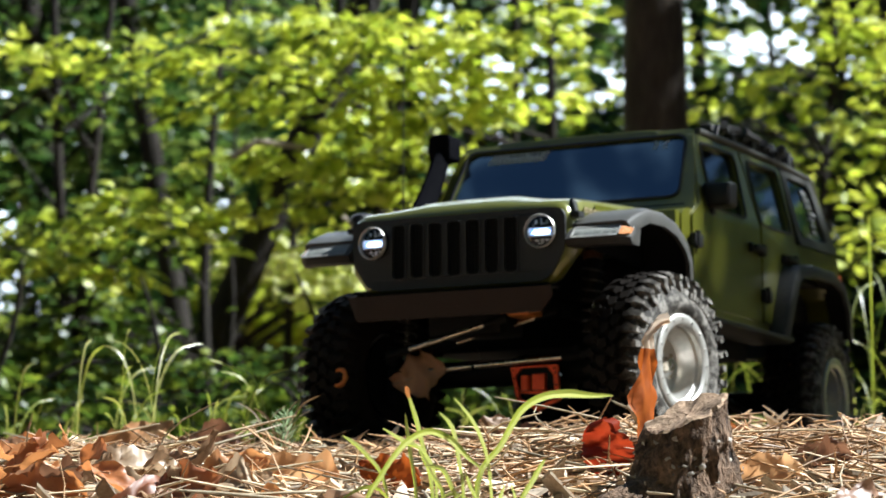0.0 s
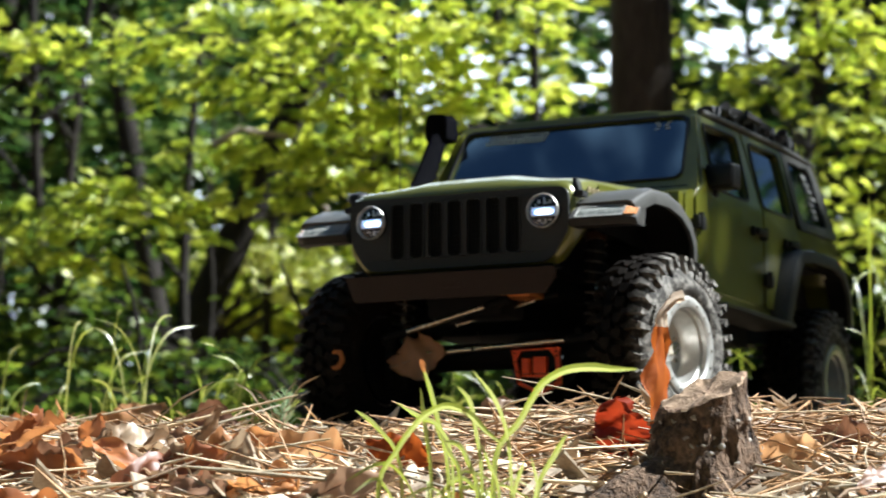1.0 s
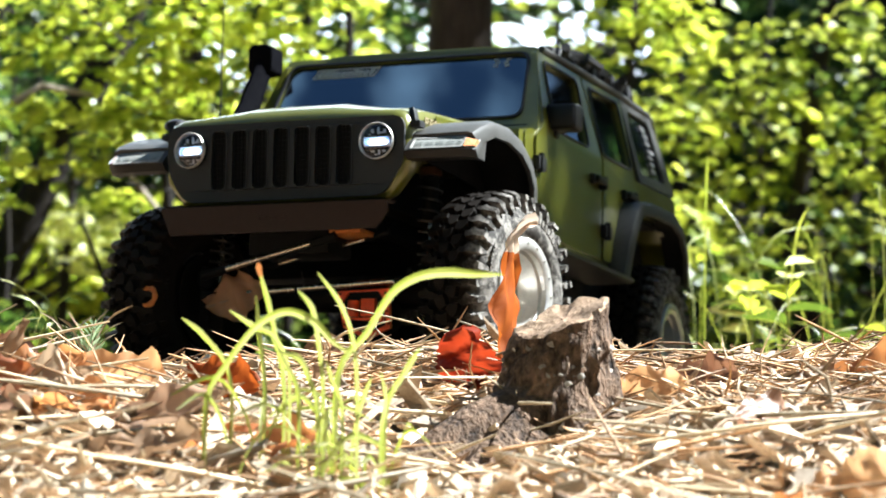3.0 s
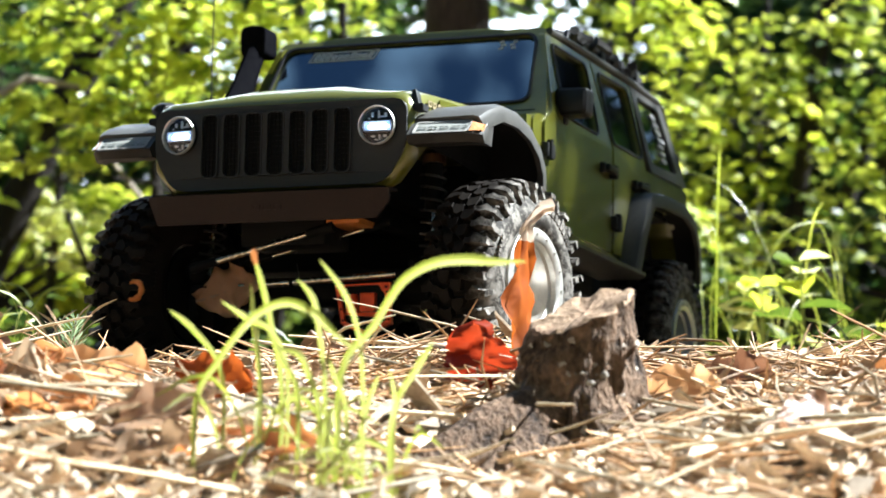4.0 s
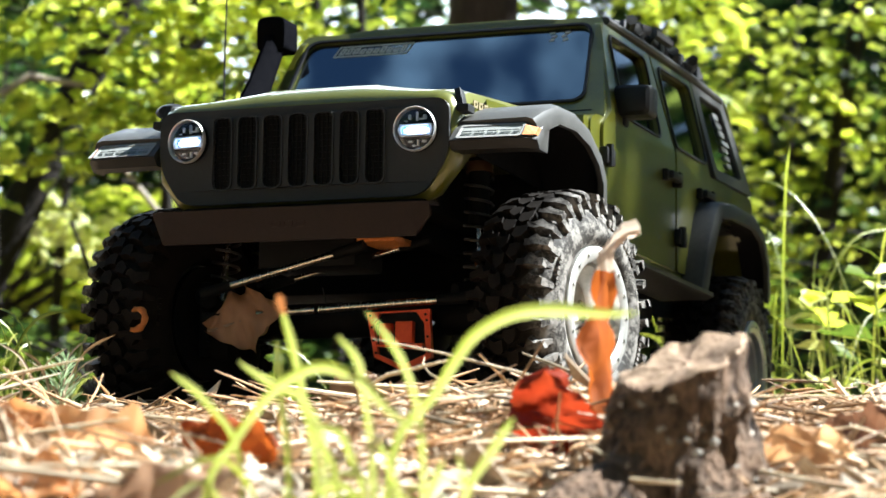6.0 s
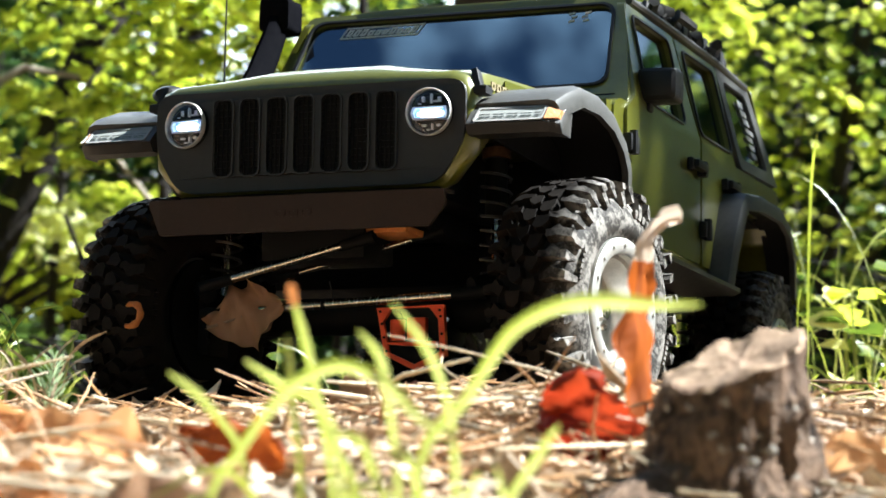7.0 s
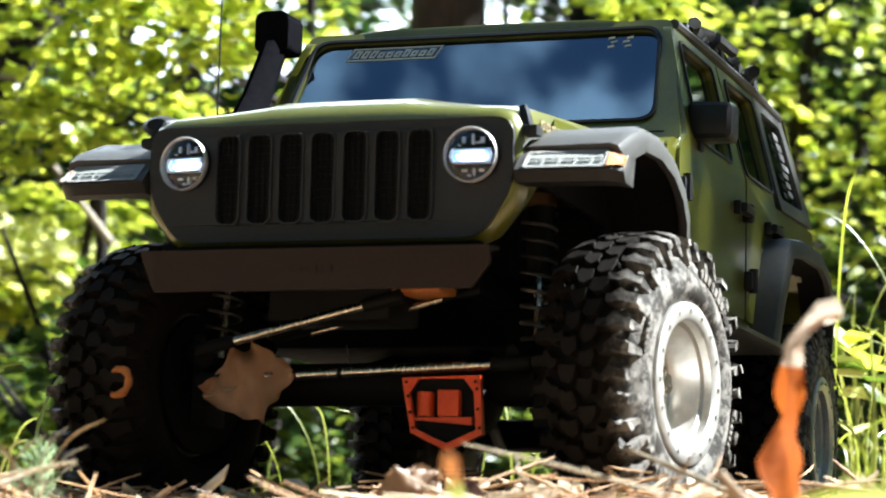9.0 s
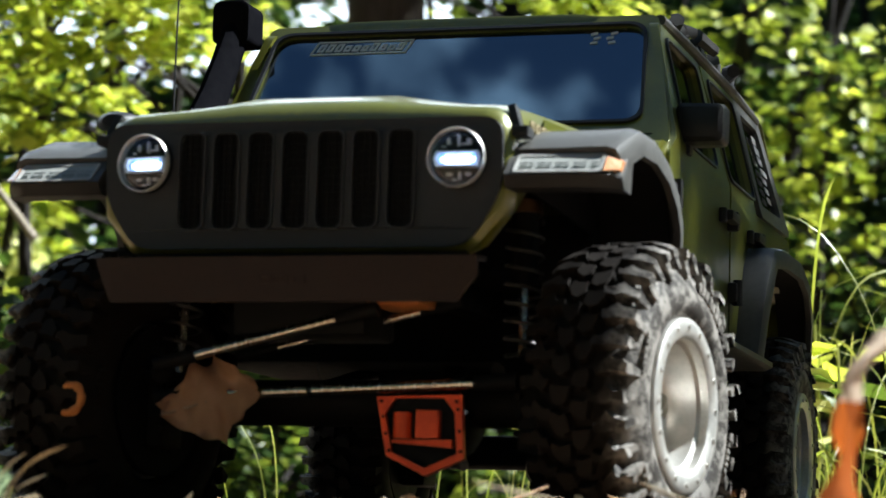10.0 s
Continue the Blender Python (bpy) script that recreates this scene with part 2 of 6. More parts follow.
GRASS = leafy("grass_blade", [(0.12, 0.18, 0.012), (0.25, 0.31, 0.02), (0.42, 0.44, 0.05), (0.52, 0.47, 0.18)], 0.5, scale=40)
FIRNEEDLE = leafy("fir_needle", [(0.14, 0.23, 0.09), (0.26, 0.36, 0.18), (0.44, 0.52, 0.32)], 0.5, scale=60, gloss=0.06)
TUFTBLADE = leafy("tuft_blade", [(0.17, 0.23, 0.016), (0.30, 0.34, 0.04), (0.43, 0.45, 0.14), (0.56, 0.56, 0.40)], 0.5, scale=60, gloss=0.06)
DRYLEAF = leafy("dry_leaf", [(0.14, 0.042, 0.016), (0.36, 0.12, 0.032), (0.52, 0.23, 0.075), (0.66, 0.44, 0.23)], 0.5, 0.5, "Random", 45, 0.06)
REDLEAF = leafy("red_leaf", [(0.06, 0.008, 0.004), (0.19, 0.018, 0.005), (0.33, 0.050, 0.009)], 0.6, 0.4, "Random", 60, 0.02)
BROWNLEAF = leafy("brown_leaf", [(0.06, 0.024, 0.014), (0.16, 0.070, 0.034), (0.30, 0.165, 0.092), (0.50, 0.36, 0.24)], 0.42, 0.5, "Random", 45, 0.06)
ORANGELEAF = leafy("orange_leaf", [(0.17, 0.034, 0.005), (0.30, 0.066, 0.008), (0.42, 0.115, 0.016)], 0.5, 0.5, "Random", 90, 0.02)
PALETIP = leafy("pale_leaf_tip", [(0.46, 0.33, 0.22), (0.66, 0.54, 0.42), (0.80, 0.72, 0.62)], 0.5, 0.5, "Random", 120, 0.03)
RODLEAF = leafy("rod_leaf", [(0.20, 0.085, 0.035), (0.34, 0.16, 0.075), (0.48, 0.27, 0.14)], 0.3, 0.5, "Random", 60, 0.05)
LITTER = leafy("leaf_litter", [(0.06, 0.022, 0.010), (0.17, 0.070, 0.026), (0.30, 0.17, 0.085)], 0.3, 0.5, scale=40, gloss=0.04)
TANLEAF = leafy("tan_leaf", [(0.18, 0.09, 0.04), (0.34, 0.22, 0.125), (0.50, 0.39, 0.26)], 0.42, 0.5, "Random", 70, 0.05)


# ---- builders ----
def part(name, bm, material, parent=None, label="", smooth=True):
    me = bpy.data.meshes.new(name)
    bmesh.ops.recalc_face_normals(bm, faces=bm.faces)
    for f in bm.faces:
        f.smooth = smooth
    bm.to_mesh(me)
    bm.free()
    me.materials.append(material)
    if smooth:
        me.set_sharp_from_angle(angle=radians(38))
    ob = new(name, me)
    ob.parent = parent
    return tagged(ob, label)


def thing(name, label, category, group="", at=(0, 0, 0), rz=0.0):
    ob = new(name)
    ob.empty_display_size = 0.02
    ob.matrix_basis = pose(*at, 0, 0, rz)
    return tagged(ob, label, category, group)


def box(bm, lo, hi, bevel=0.0, turn=None):
    made = bmesh.ops.create_cube(bm, size=1)["verts"]
    for v in made:
        v.co = Vector([(a + b) / 2 + c * (b - a) for a, b, c in zip(lo, hi, v.co)])
    if bevel:
        edges = list({e for v in made for e in v.link_edges})
        got = bmesh.ops.bevel(bm, geom=edges, offset=bevel, segments=2, affect="EDGES", profile=0.6)
        made = list({v for f in got["faces"] for v in f.verts})
    if turn:
        for v in made:
            v.co = turn @ v.co
    return made


def loft(bm, rings, closed=True, caps=True):
    rows = [[bm.verts.new(p) for p in ring] for ring in rings]
    n = len(rows[0])
    for a, b in zip(rows, rows[1:]):
        for i in range(n if closed else n - 1):
            j = (i + 1) % n
            bm.faces.new((a[i], a[j], b[j], b[i]))
    if caps and closed:
        bm.faces.new(rows[0][::-1])
        bm.faces.new(rows[-1])
    return rows


def tube(bm, points, radii, n=8, caps=True):
    points = [Vector(p) for p in points]
    if not hasattr(radii, "__len__"):
        radii = [radii] * len(points)
    rings, side = [], None
    for i, p in enumerate(points):
        d = (points[min(i + 1, len(points) - 1)] - points[max(i - 1, 0)]).normalized()
        if side is None:
            side = d.orthogonal().normalized()
        side = (side - d * side.dot(d)).normalized()
        up = d.cross(side)
        rings.append([p + radii[i] * (math.cos(2 * math.pi * k / n) * side + math.sin(2 * math.pi * k / n) * up) for k in range(n)])
    loft(bm, rings, True, caps)


def lathe(bm, profile, n=40, close=True):
    """Turns (x, radius) pairs about the x axis."""
    rings = [[Vector((x, r * math.cos(2 * math.pi * k / n), r * math.sin(2 * math.pi * k / n))) for k in range(n)] for x, r in profile]
    if close:
        rings.append(rings[0])
    rows = [[bm.verts.new(p) for p in ring] for ring in (rings[:-1] if close else rings)]
    m = len(rows)
    for a in range(m if close else m - 1):
        for i in range(n):
            j = (i + 1) % n
            bm.faces.new((rows[a][i], rows[a][j], rows[(a + 1) % m][j], rows[(a + 1) % m][i]))


def panel(bm, outer, holes, place):
    """A plate with openings: loops of (u, v), place(u, v, w) with w 0 on the face and 1 on the back."""
    loops = [outer, *holes]
    tris = geometry.tessellate_polygon([[Vector((u, v, 0)) for u, v in lp] for lp in loops])
    flat = [p for lp in loops for p in lp]
    front = [bm.verts.new(place(u, v, 0)) for u, v in flat]
    back = [bm.verts.new(place(u, v, 1)) for u, v in flat]
    for a, b, c in tris:
        try:
            bm.faces.new((front[a], front[b], front[c]))
            bm.faces.new((back[c], back[b], back[a]))
        except ValueError:
            pass
    k = 0
    for lp in loops:
        n = len(lp)
        for i in range(n):
            j = (i + 1) % n
            bm.faces.new((front[k + i], front[k + j], back[k + j], back[k + i]))
        k += n


def rounded(u0, v0, u1, v1, r, n=5):
    out = []
    for cu, cv, a0 in ((u1 - r, v1 - r, 0), (u0 + r, v1 - r, 90), (u0 + r, v0 + r, 180), (u1 - r, v0 + r, 270)):
        for k in range(n + 1):
            a = radians(a0 + 90 * k / n)
            out.append((cu + r * math.cos(a), cv + r * math.sin(a)))
    return out


def round_poly(points, r, n=4):
    """A polygon with its corners rounded by about r."""
    out, m = [], len(points)
    for i, p in enumerate(points):
        p, a, b = Vector(p), Vector(points[i - 1]), Vector(points[(i + 1) % m])
        ra, rb = min(r, (a - p).length * 0.45), min(r, (b - p).length * 0.45)
        s, e = p + (a - p).normalized() * ra, p + (b - p).normalized() * rb
        for k in range(n + 1):
            t = k / n
            q = s * (1 - t) ** 2 + p * 2 * t * (1 - t) + e * t ** 2
            out.append((q.x, q.y))
    return out


def circle(u, v, r, n=32):
    return [(u + r * math.cos(2 * math.pi * k / n), v + r * math.sin(2 * math.pi * k / n)) for k in range(n)]


def raw_mesh(name, verts, faces, material, parent=None, label=""):
    me = bpy.data.meshes.new(name)
    me.from_pydata(verts.tolist() if hasattr(verts, "tolist") else verts, [], faces.tolist() if hasattr(faces, "tolist") else faces)
    me.materials.append(material)
    me.polygons.foreach_set("use_smooth", [True] * len(me.polygons))
    ob = new(name, me)
    ob.parent = parent
    return tagged(ob, label)


# glowing sheet that stands in for the bright sky low behind the wood
SKYGLOW = glow("sky_glow", (0.96, 1.0, 1.0), 0.9)
SKYGLOW.node_tree.nodes["Principled BSDF"].inputs["Base Color"].default_value = (0, 0, 0, 1)
bm = bmesh.new()
loft(bm, [[(90 * math.sin(radians(a)), 90 * math.cos(radians(a)), z) for a in range(-55, 4, 2)] for z in (3, 22, 38, 58)], False, False)
sky_glow = part("backdrop", bm, SKYGLOW)
tagged(sky_glow, "glowing sheet standing for bright sky behind the wood", "sky", kind="structure")

# wall added all round, painted as dim distant wood; it also blocks low sky light
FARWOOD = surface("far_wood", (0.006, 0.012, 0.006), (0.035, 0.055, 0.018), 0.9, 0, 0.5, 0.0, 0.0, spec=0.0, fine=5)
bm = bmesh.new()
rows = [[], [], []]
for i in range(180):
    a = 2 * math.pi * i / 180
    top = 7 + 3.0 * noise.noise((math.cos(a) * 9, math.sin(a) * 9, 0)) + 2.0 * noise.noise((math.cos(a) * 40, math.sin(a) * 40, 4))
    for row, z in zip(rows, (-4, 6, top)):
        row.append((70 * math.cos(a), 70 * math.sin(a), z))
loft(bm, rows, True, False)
tagged(part("backdrop", bm, FARWOOD), "backdrop painted as dim green distant wood", "wood", kind="structure")


# ---- ground: a bank that rises to the car and runs on level behind it ----
BANK_Y = (-8, -1.5, -1.1, -0.8, -0.62, -0.5, -0.41, -0.37, -0.32, -0.24, -0.04)
BANK_LEFT = (-0.6, -0.24, -0.18, -0.130, -0.086, -0.060, -0.042, -0.037, -0.031, -0.022, -0.0065)
BANK_RIGHT = (-0.6, -0.24, -0.19, -0.145, -0.110, -0.086, -0.065, -0.056, -0.042, -0.023, -0.0065)


def ground_z(x, y):
    w = min(1.0, max(0.0, (x - 0.10) / 0.16))
    w = w * w * (3 - 2 * w)
    z = float((1 - w) * np.interp(y, BANK_Y, BANK_LEFT) + w * np.interp(y, BANK_Y, BANK_RIGHT))
    z += 0.0065 * math.exp(-((y + 0.085) / 0.045) ** 2)
    z += 0.005 * math.exp(-((x + 0.34) / 0.16) ** 2 - ((y + 0.02) / 0.14) ** 2)
    z += 0.010 * math.exp(-((x - 0.33) / 0.12) ** 2 - ((y - 0.02) / 0.12) ** 2)
    z -= 0.016 * math.exp(-((x - 0.243) / 0.045) ** 2 - ((y + 0.415) / 0.045) ** 2)
    calm = min(1.0, max(0.0, (abs(y - 0.15) - 0.12) / 0.1)) if abs(x) < 0.14 else 1.0
    z += calm * (0.010 * noise.noise((x * 6, y * 6, 0)) + 0.005 * noise.noise((x * 22, y * 22, 3)))
    far = max(0.0, y - 1.2)
    return z - 0.004 * far


def spread(core, fine, far):
    out = list(np.arange(core[0], core[1] + 1e-6, fine))
    step, lo, hi = fine, out[0], out[-1]
    while hi < far:
        step *= 1.5
        hi += step
        lo -= step
        out = [lo, *out, hi]
    return out


xs, ys = spread((-1.0, 1.1), 0.016, 400), spread((-1.5, 0.7), 0.016, 400)
gv = [(x, y, ground_z(x, y)) for y in ys for x in xs]
nx = len(xs)
gf = [(j * nx + i, j * nx + i + 1, (j + 1) * nx + i + 1, (j + 1) * nx + i) for j in range(len(ys) - 1) for i in range(nx - 1)]
ground = tagged(raw_mesh("ground", gv, gf, SOIL), "brown woodland soil covered in dry pine needles", "ground", kind="structure")


# ---- the model car: nose towards -y, front axle at y = 0 ----
car = thing("model_car", "olive green radio-controlled off-road model car with black fenders on needle litter", "model car")
AXLE_R = 0.305
BELT = 0.150


def side_x(z):
    """Half width of the body side at a height."""
    return 0.0905 if z < BELT else 0.0905 - (z - BELT) * 0.265


# nose with the bonnet, lofted along the car
def nose_ring(y, half, low, top, bulge, inset=0.0):
    h, pts = half - inset, []
    base = [(-h * 0.80, low + inset), (h * 0.80, low + inset), (h * 0.86, low + 0.002 + inset), (h * 0.985, low + 0.013), (h, low + 0.022),
            (h, top - 0.011), (h * 0.985, top - 0.006 - inset), (h * 0.95, top - 0.002 - inset), (h * 0.87, top - inset)]
    for k in range(1, 10):
        u = 0.87 - 1.74 * k / 10
        b = bulge * min(1.0, max(0.0, (0.58 - abs(u)) / 0.14))
        pts.append((h * u, top - inset + b + 0.0012 * (1 - u * u)))
    left = [(-x, z) for x, z in base[:1:-1]]
    return [Vector((x, y, z)) for x, z in base + pts + left]


bm = bmesh.new()
loft(bm, [nose_ring(-0.0519, 0.0675, 0.0900, 0.1335, 0.0, 0.0022), nose_ring(-0.0507, 0.0682, 0.0896, 0.1345, 0.0004, 0.0007),
          nose_ring(-0.0480, 0.0690, 0.0893, 0.1358, 0.001), nose_ring(-0.041, 0.0695, 0.091, 0.1378, 0.002), nose_ring(-0.030, 0.0705, 0.100, 0.1400, 0.003), nose_ring(-0.020, 0.0712, 0.115, 0.1410, 0.0034),
          nose_ring(0.0, 0.0725, 0.116, 0.1425, 0.0038), nose_ring(0.04, 0.0760, 0.116, 0.1450, 0.0042), nose_ring(0.078, 0.0795, 0.112, 0.1470, 0.0042)])
part("bonnet", bm, PAINT, car)

# grille: face with two lamp holes and seven slots
LAMP_X, LAMP_Z = 0.0525, 0.1189
bm = bmesh.new()
slots = [rounded(-0.0402 + 0.01174 * k, 0.0975, -0.0402 + 0.01174 * k + 0.0082, 0.1283, 0.0026, 4) for k in range(7)]
face = round_poly([(-0.0667, 0.1322), (-0.0668, 0.1085), (-0.0560, 0.0912), (0.0560, 0.0912), (0.0668, 0.1085), (0.0667, 0.1322)], 0.007, 5)
panel(bm, face, [*slots, circle(-LAMP_X, LAMP_Z, 0.0095), circle(LAMP_X, LAMP_Z, 0.0095)],
      lambda u, v, w: Vector((u, -0.0550 + 0.0040 * w + 0.00006 * abs(u) / 0.01 * 5, v)))
grille = part("grille", bm, GRILLE, car, "matt black seven-slot grille")
for k in range(7):
    bm = bmesh.new()
    u0 = -0.0402 + 0.01174 * k
    ring_o, ring_i = rounded(u0 - 0.0007, 0.0968, u0 + 0.0089, 0.1290, 0.0031, 4), rounded(u0, 0.0975, u0 + 0.0082, 0.1283, 0.0026, 4)
    panel(bm, ring_o, [ring_i], lambda u, v, w: Vector((u, -0.0554 + 0.0008 * w, v)))
    part("slot_frame", bm, GRILLE, grille)
    bm = bmesh.new()
    for j in range(12):
        z = 0.0985 + j * 0.00262
        box(bm, (u0, -0.0532, z), (u0 + 0.0082, -0.0526, z + 0.0008))
    for j in range(4):
        x = u0 + 0.001 + j * 0.002
        box(bm, (x, -0.0536, 0.0975), (x + 0.0005, -0.0531, 0.1283))
    part("mesh_insert", bm, DARK, grille)

bm = bmesh.new()
panel(bm, [(u * 0.985, 0.1117 + (v - 0.1117) * 0.985) for u, v in face], [], lambda u, v, w: Vector((u, -0.0524 + 0.0003 * w, v)))
part("grille_back", bm, DARK, grille)
# head lamps
for s in (-1, 1):
    lamp = new("headlight")
    lamp.parent = car
    lamp.matrix_basis = pose(s * LAMP_X, -0.0548, LAMP_Z, 0, 0, -90 if s > 0 else -99) @ Matrix.Diagonal((1, 0.95, 0.95, 1))
    bm = bmesh.new()
    lathe(bm, [(0.0, 0.0100), (0.0016, 0.0100), (0.0020, 0.0097), (0.0016, 0.0093), (-0.001, 0.0091)], 40)
    part("trim_ring", bm, ALLOY, lamp, "pale silver trim ring")
    bm = bmesh.new()
    lathe(bm, [(-0.0042, 0.0002), (-0.004, 0.0060), (-0.001, 0.0088)], 32, False)
    part("reflector", bm, BAND, lamp, "dark reflector bowl")
    bm = bmesh.new()
    for x, z, w, h in ((-0.0035, 0.0058, 0.0012, 0.0022), (0.0, 0.0060, 0.0008, 0.0040), (0.0036, 0.0056, 0.0014, 0.0020), (0.0019, 0.0048, 0.0022, 0.0007),
                       (-0.0030, -0.0052, 0.0020, 0.0009), (0.0006, -0.0058, 0.0008, 0.0026), (0.0034, -0.0052, 0.0018, 0.0010), (-0.0012, -0.0070, 0.0016, 0.0006), (-0.0052, 0.0040, 0.0012, 0.0006)):
        box(bm, (-0.0030, x - w / 2, z - h / 2), (-0.0012, x + w / 2, z + h / 2), 0.0002)
    part("reflector_fin", bm, WHITE, lamp)
    bm = bmesh.new()
    bar = [(-0.0082, 0.0), (-0.0072, 0.0026), (0.0072, 0.0026), (0.0082, 0.0), (0.0072, -0.0026), (-0.0072, -0.0026)]
    inner = [(u * 0.86, v * 0.76) for u, v in bar]
    panel(bm, bar, [inner], lambda u, v, w: Vector((0.0006 - 0.003 * w, u, v - 0.0003)))
    part("bar_frame", bm, BARFRAME, lamp, "pale bevelled bar frame")
    bm = bmesh.new()
    panel(bm, inner, [], lambda u, v, w: Vector((-0.0014 - 0.001 * w, u * 0.98, v * 0.98 - 0.0003)))
    part("bar_glow", bm, LEDBLUE, lamp, "blue edge of the lit lamp bar")
    bm = bmesh.new()
    for i in range(6):
        for j in range(2):
            box(bm, (-0.0016, -0.0043 + 0.00147 * i, -0.0019 + 0.0016 * j), (-0.0006, -0.0043 + 0.00147 * i + 0.00132, -0.0019 + 0.0016 * j + 0.00142), 0.0002)
    box(bm, (-0.0016, -0.0058, -0.0012), (-0.0008, -0.0046, 0.0004), 0.0003)
    box(bm, (-0.0016, 0.0047, -0.0012), (-0.0008, 0.0058, 0.0004), 0.0003)
    part("led_bar", bm, LED, lamp, "bright white glowing lamp bar")
    bm = bmesh.new()
    lathe(bm, [(0.0012, 0.0088), (0.0024, 0.0070), (0.0032, 0.0040), (0.0035, 0.0003)], 32, False)
    lens = part("lens", bm, LENS, lamp)
    lens.visible_shadow = False

# tub under the belt line, with the rear wheel arch cut out
prof = round_poly([(0.066, 0.145), (0.076, 0.1485), (0.372, BELT + 0.002), (0.377, 0.138), (0.378, 0.098), (0.364, 0.098), (0.352, 0.121), (0.334, 0.131),
                   (0.262, 0.129), (0.246, 0.116), (0.230, 0.084), (0.066, 0.084)], 0.004, 3)
bm = bmesh.new()
loft(bm, [[Vector((x, y, z - (0.0012 if abs(x) > 0.089 else 0) * (1 if z > 0.12 else 0))) for y, z in prof] for x in (-0.0905, -0.0893, 0.0893, 0.0905)])
part("tub", bm, PAINT, car)
bm = bmesh.new()
box(bm, (-0.084, 0.090, 0.1490), (0.084, 0.365, 0.1525), 0.001)
part("cabin_floor", bm, DARK, car)


def on_side(s, proud=0.0, thick=0.002):
    return lambda u, v, w: Vector((s * (side_x(v) + proud - thick * w), u, v))


# doors with their windows, quarter panels of the hard top
FRONT_WIN = [(0.118, 0.1535), (0.180, 0.1540), (0.1885, 0.1965), (0.1265, 0.1955)]
REAR_WIN = [(0.2085, 0.1545), (0.270, 0.1550), (0.2745, 0.1985), (0.2140, 0.1970)]
QUARTER_WIN = [(0.2960, 0.1565), (0.3565, 0.1590), (0.3480, 0.1995), (0.2990, 0.1990)]
for s in (-1, 1):
    for outline, win, nm, hy in (
            ([(0.081, 0.090), (0.2045, 0.090), (0.2045, 0.1515), (0.2015, 0.2015), (0.119, 0.2005), (0.0955, 0.1520), (0.081, 0.1440)], FRONT_WIN, "front_door", 0.1925),
            ([(0.2075, 0.090), (0.2330, 0.090), (0.2480, 0.1200), (0.2640, 0.1330), (0.2850, 0.1350), (0.2850, 0.2030), (0.2045, 0.2015), (0.2075, 0.1515)], REAR_WIN, "rear_door", 0.258)):
        bm = bmesh.new()
        panel(bm, round_poly(outline, 0.003, 3), [round_poly(win, 0.006, 4)], on_side(s, 0.0016, 0.0034))
        door = part(nm, bm, PAINT, car)
        bm = bmesh.new()
        mid = Vector((sum(p[0] for p in win) / 4, sum(p[1] for p in win) / 4))
        bigger = [tuple(mid + (Vector(p) - mid) * 1.05) for p in win]
        panel(bm, round_poly(bigger, 0.0065, 4), [round_poly(win, 0.006, 4)], on_side(s, 0.0026, 0.0012))
        part("window_seal", bm, PLASTIC, door)
        bm = bmesh.new()
        panel(bm, round_poly([tuple(mid + (Vector(p) - mid) * 1.02) for p in win], 0.006, 4), [], on_side(s, -0.0006, 0.0007))
        pane = part("pane", bm, TINTED, door, "dark tinted side window")
        pane.visible_shadow = False
        bm = bmesh.new()
        box(bm, (s * 0.0955 - 0.0022, hy - 0.0105, 0.1335), (s * 0.0955 + 0.0022, hy + 0.0070, 0.1378), 0.0012)
        box(bm, (s * 0.0935 - 0.0016, hy - 0.0125, 0.1325), (s * 0.0935 + 0.0016, hy - 0.0080, 0.1385), 0.0010)
        box(bm, (s * 0.0940 - 0.0028, hy + 0.0062, 0.1315), (s * 0.0940 + 0.0028, hy + 0.0112, 0.1395), 0.0014)
        part("handle", bm, PLASTIC, door, "black moulded door handle")
        for hz in ((0.128,) if nm == "front_door" else (0.107,)):
            y0 = outline[0][0]
            bm = bmesh.new()
            box(bm, (s * 0.0935 - 0.0022, y0 - 0.005, hz - 0.004), (s * 0.0935 + 0.0022, y0 + 0.009, hz + 0.004), 0.0012)
            tube(bm, [(s * 0.0955, y0 - 0.001, hz - 0.0052), (s * 0.0955, y0 - 0.001, hz + 0.0052)], 0.0019, 8)
            part("hinge", bm, PLASTIC, door)
    bm = bmesh.new()
    panel(bm, round_poly([(0.2875, 0.1500), (0.3725, 0.1525), (0.3700, 0.1650), (0.3610, 0.2085), (0.2875, 0.2060)], 0.004, 3), [round_poly(QUARTER_WIN, 0.006, 4)], on_side(s, 0.0012, 0.003))
    hard = part("hardtop_side", bm, FENDER, car, "dark grey hard-top quarter panel")
    bm = bmesh.new()
    panel(bm, round_poly([(u, v) for u, v in QUARTER_WIN], 0.006, 4), [], on_side(s, -0.0008, 0.0007))
    pane = part("pane", bm, TINTED, hard, "dark tinted quarter window")
    pane.visible_shadow = False
    rng = random.Random(4)
    for k in range(7):
        bm = bmesh.new()
        z0 = 0.163 + k * 0.0046
        y0 = 0.328 + 0.004 * rng.random() - 0.05 * (z0 - 0.163) * 0.3
        panel(bm, rounded(y0, z0, y0 + 0.010 + 0.008 * rng.random(), z0 + (0.0028 if k < 4 else 0.0036), 0.0008, 2), [], on_side(s, 0.0004, 0.0003))
        part("decal_bar", bm, DECAL, hard, "white sticker bar")

# windscreen frame, glass, band and stickers
def on_screen(proud=0.0, thick=0.004):
    up = Vector((0, 0.036, 0.056)).normalized()
    nrm = Vector((0, -up.z, up.y))
    return lambda u, v, w: Vector((u, 0.0890, 0.1500)) + up * v + nrm * (proud - thick * w)


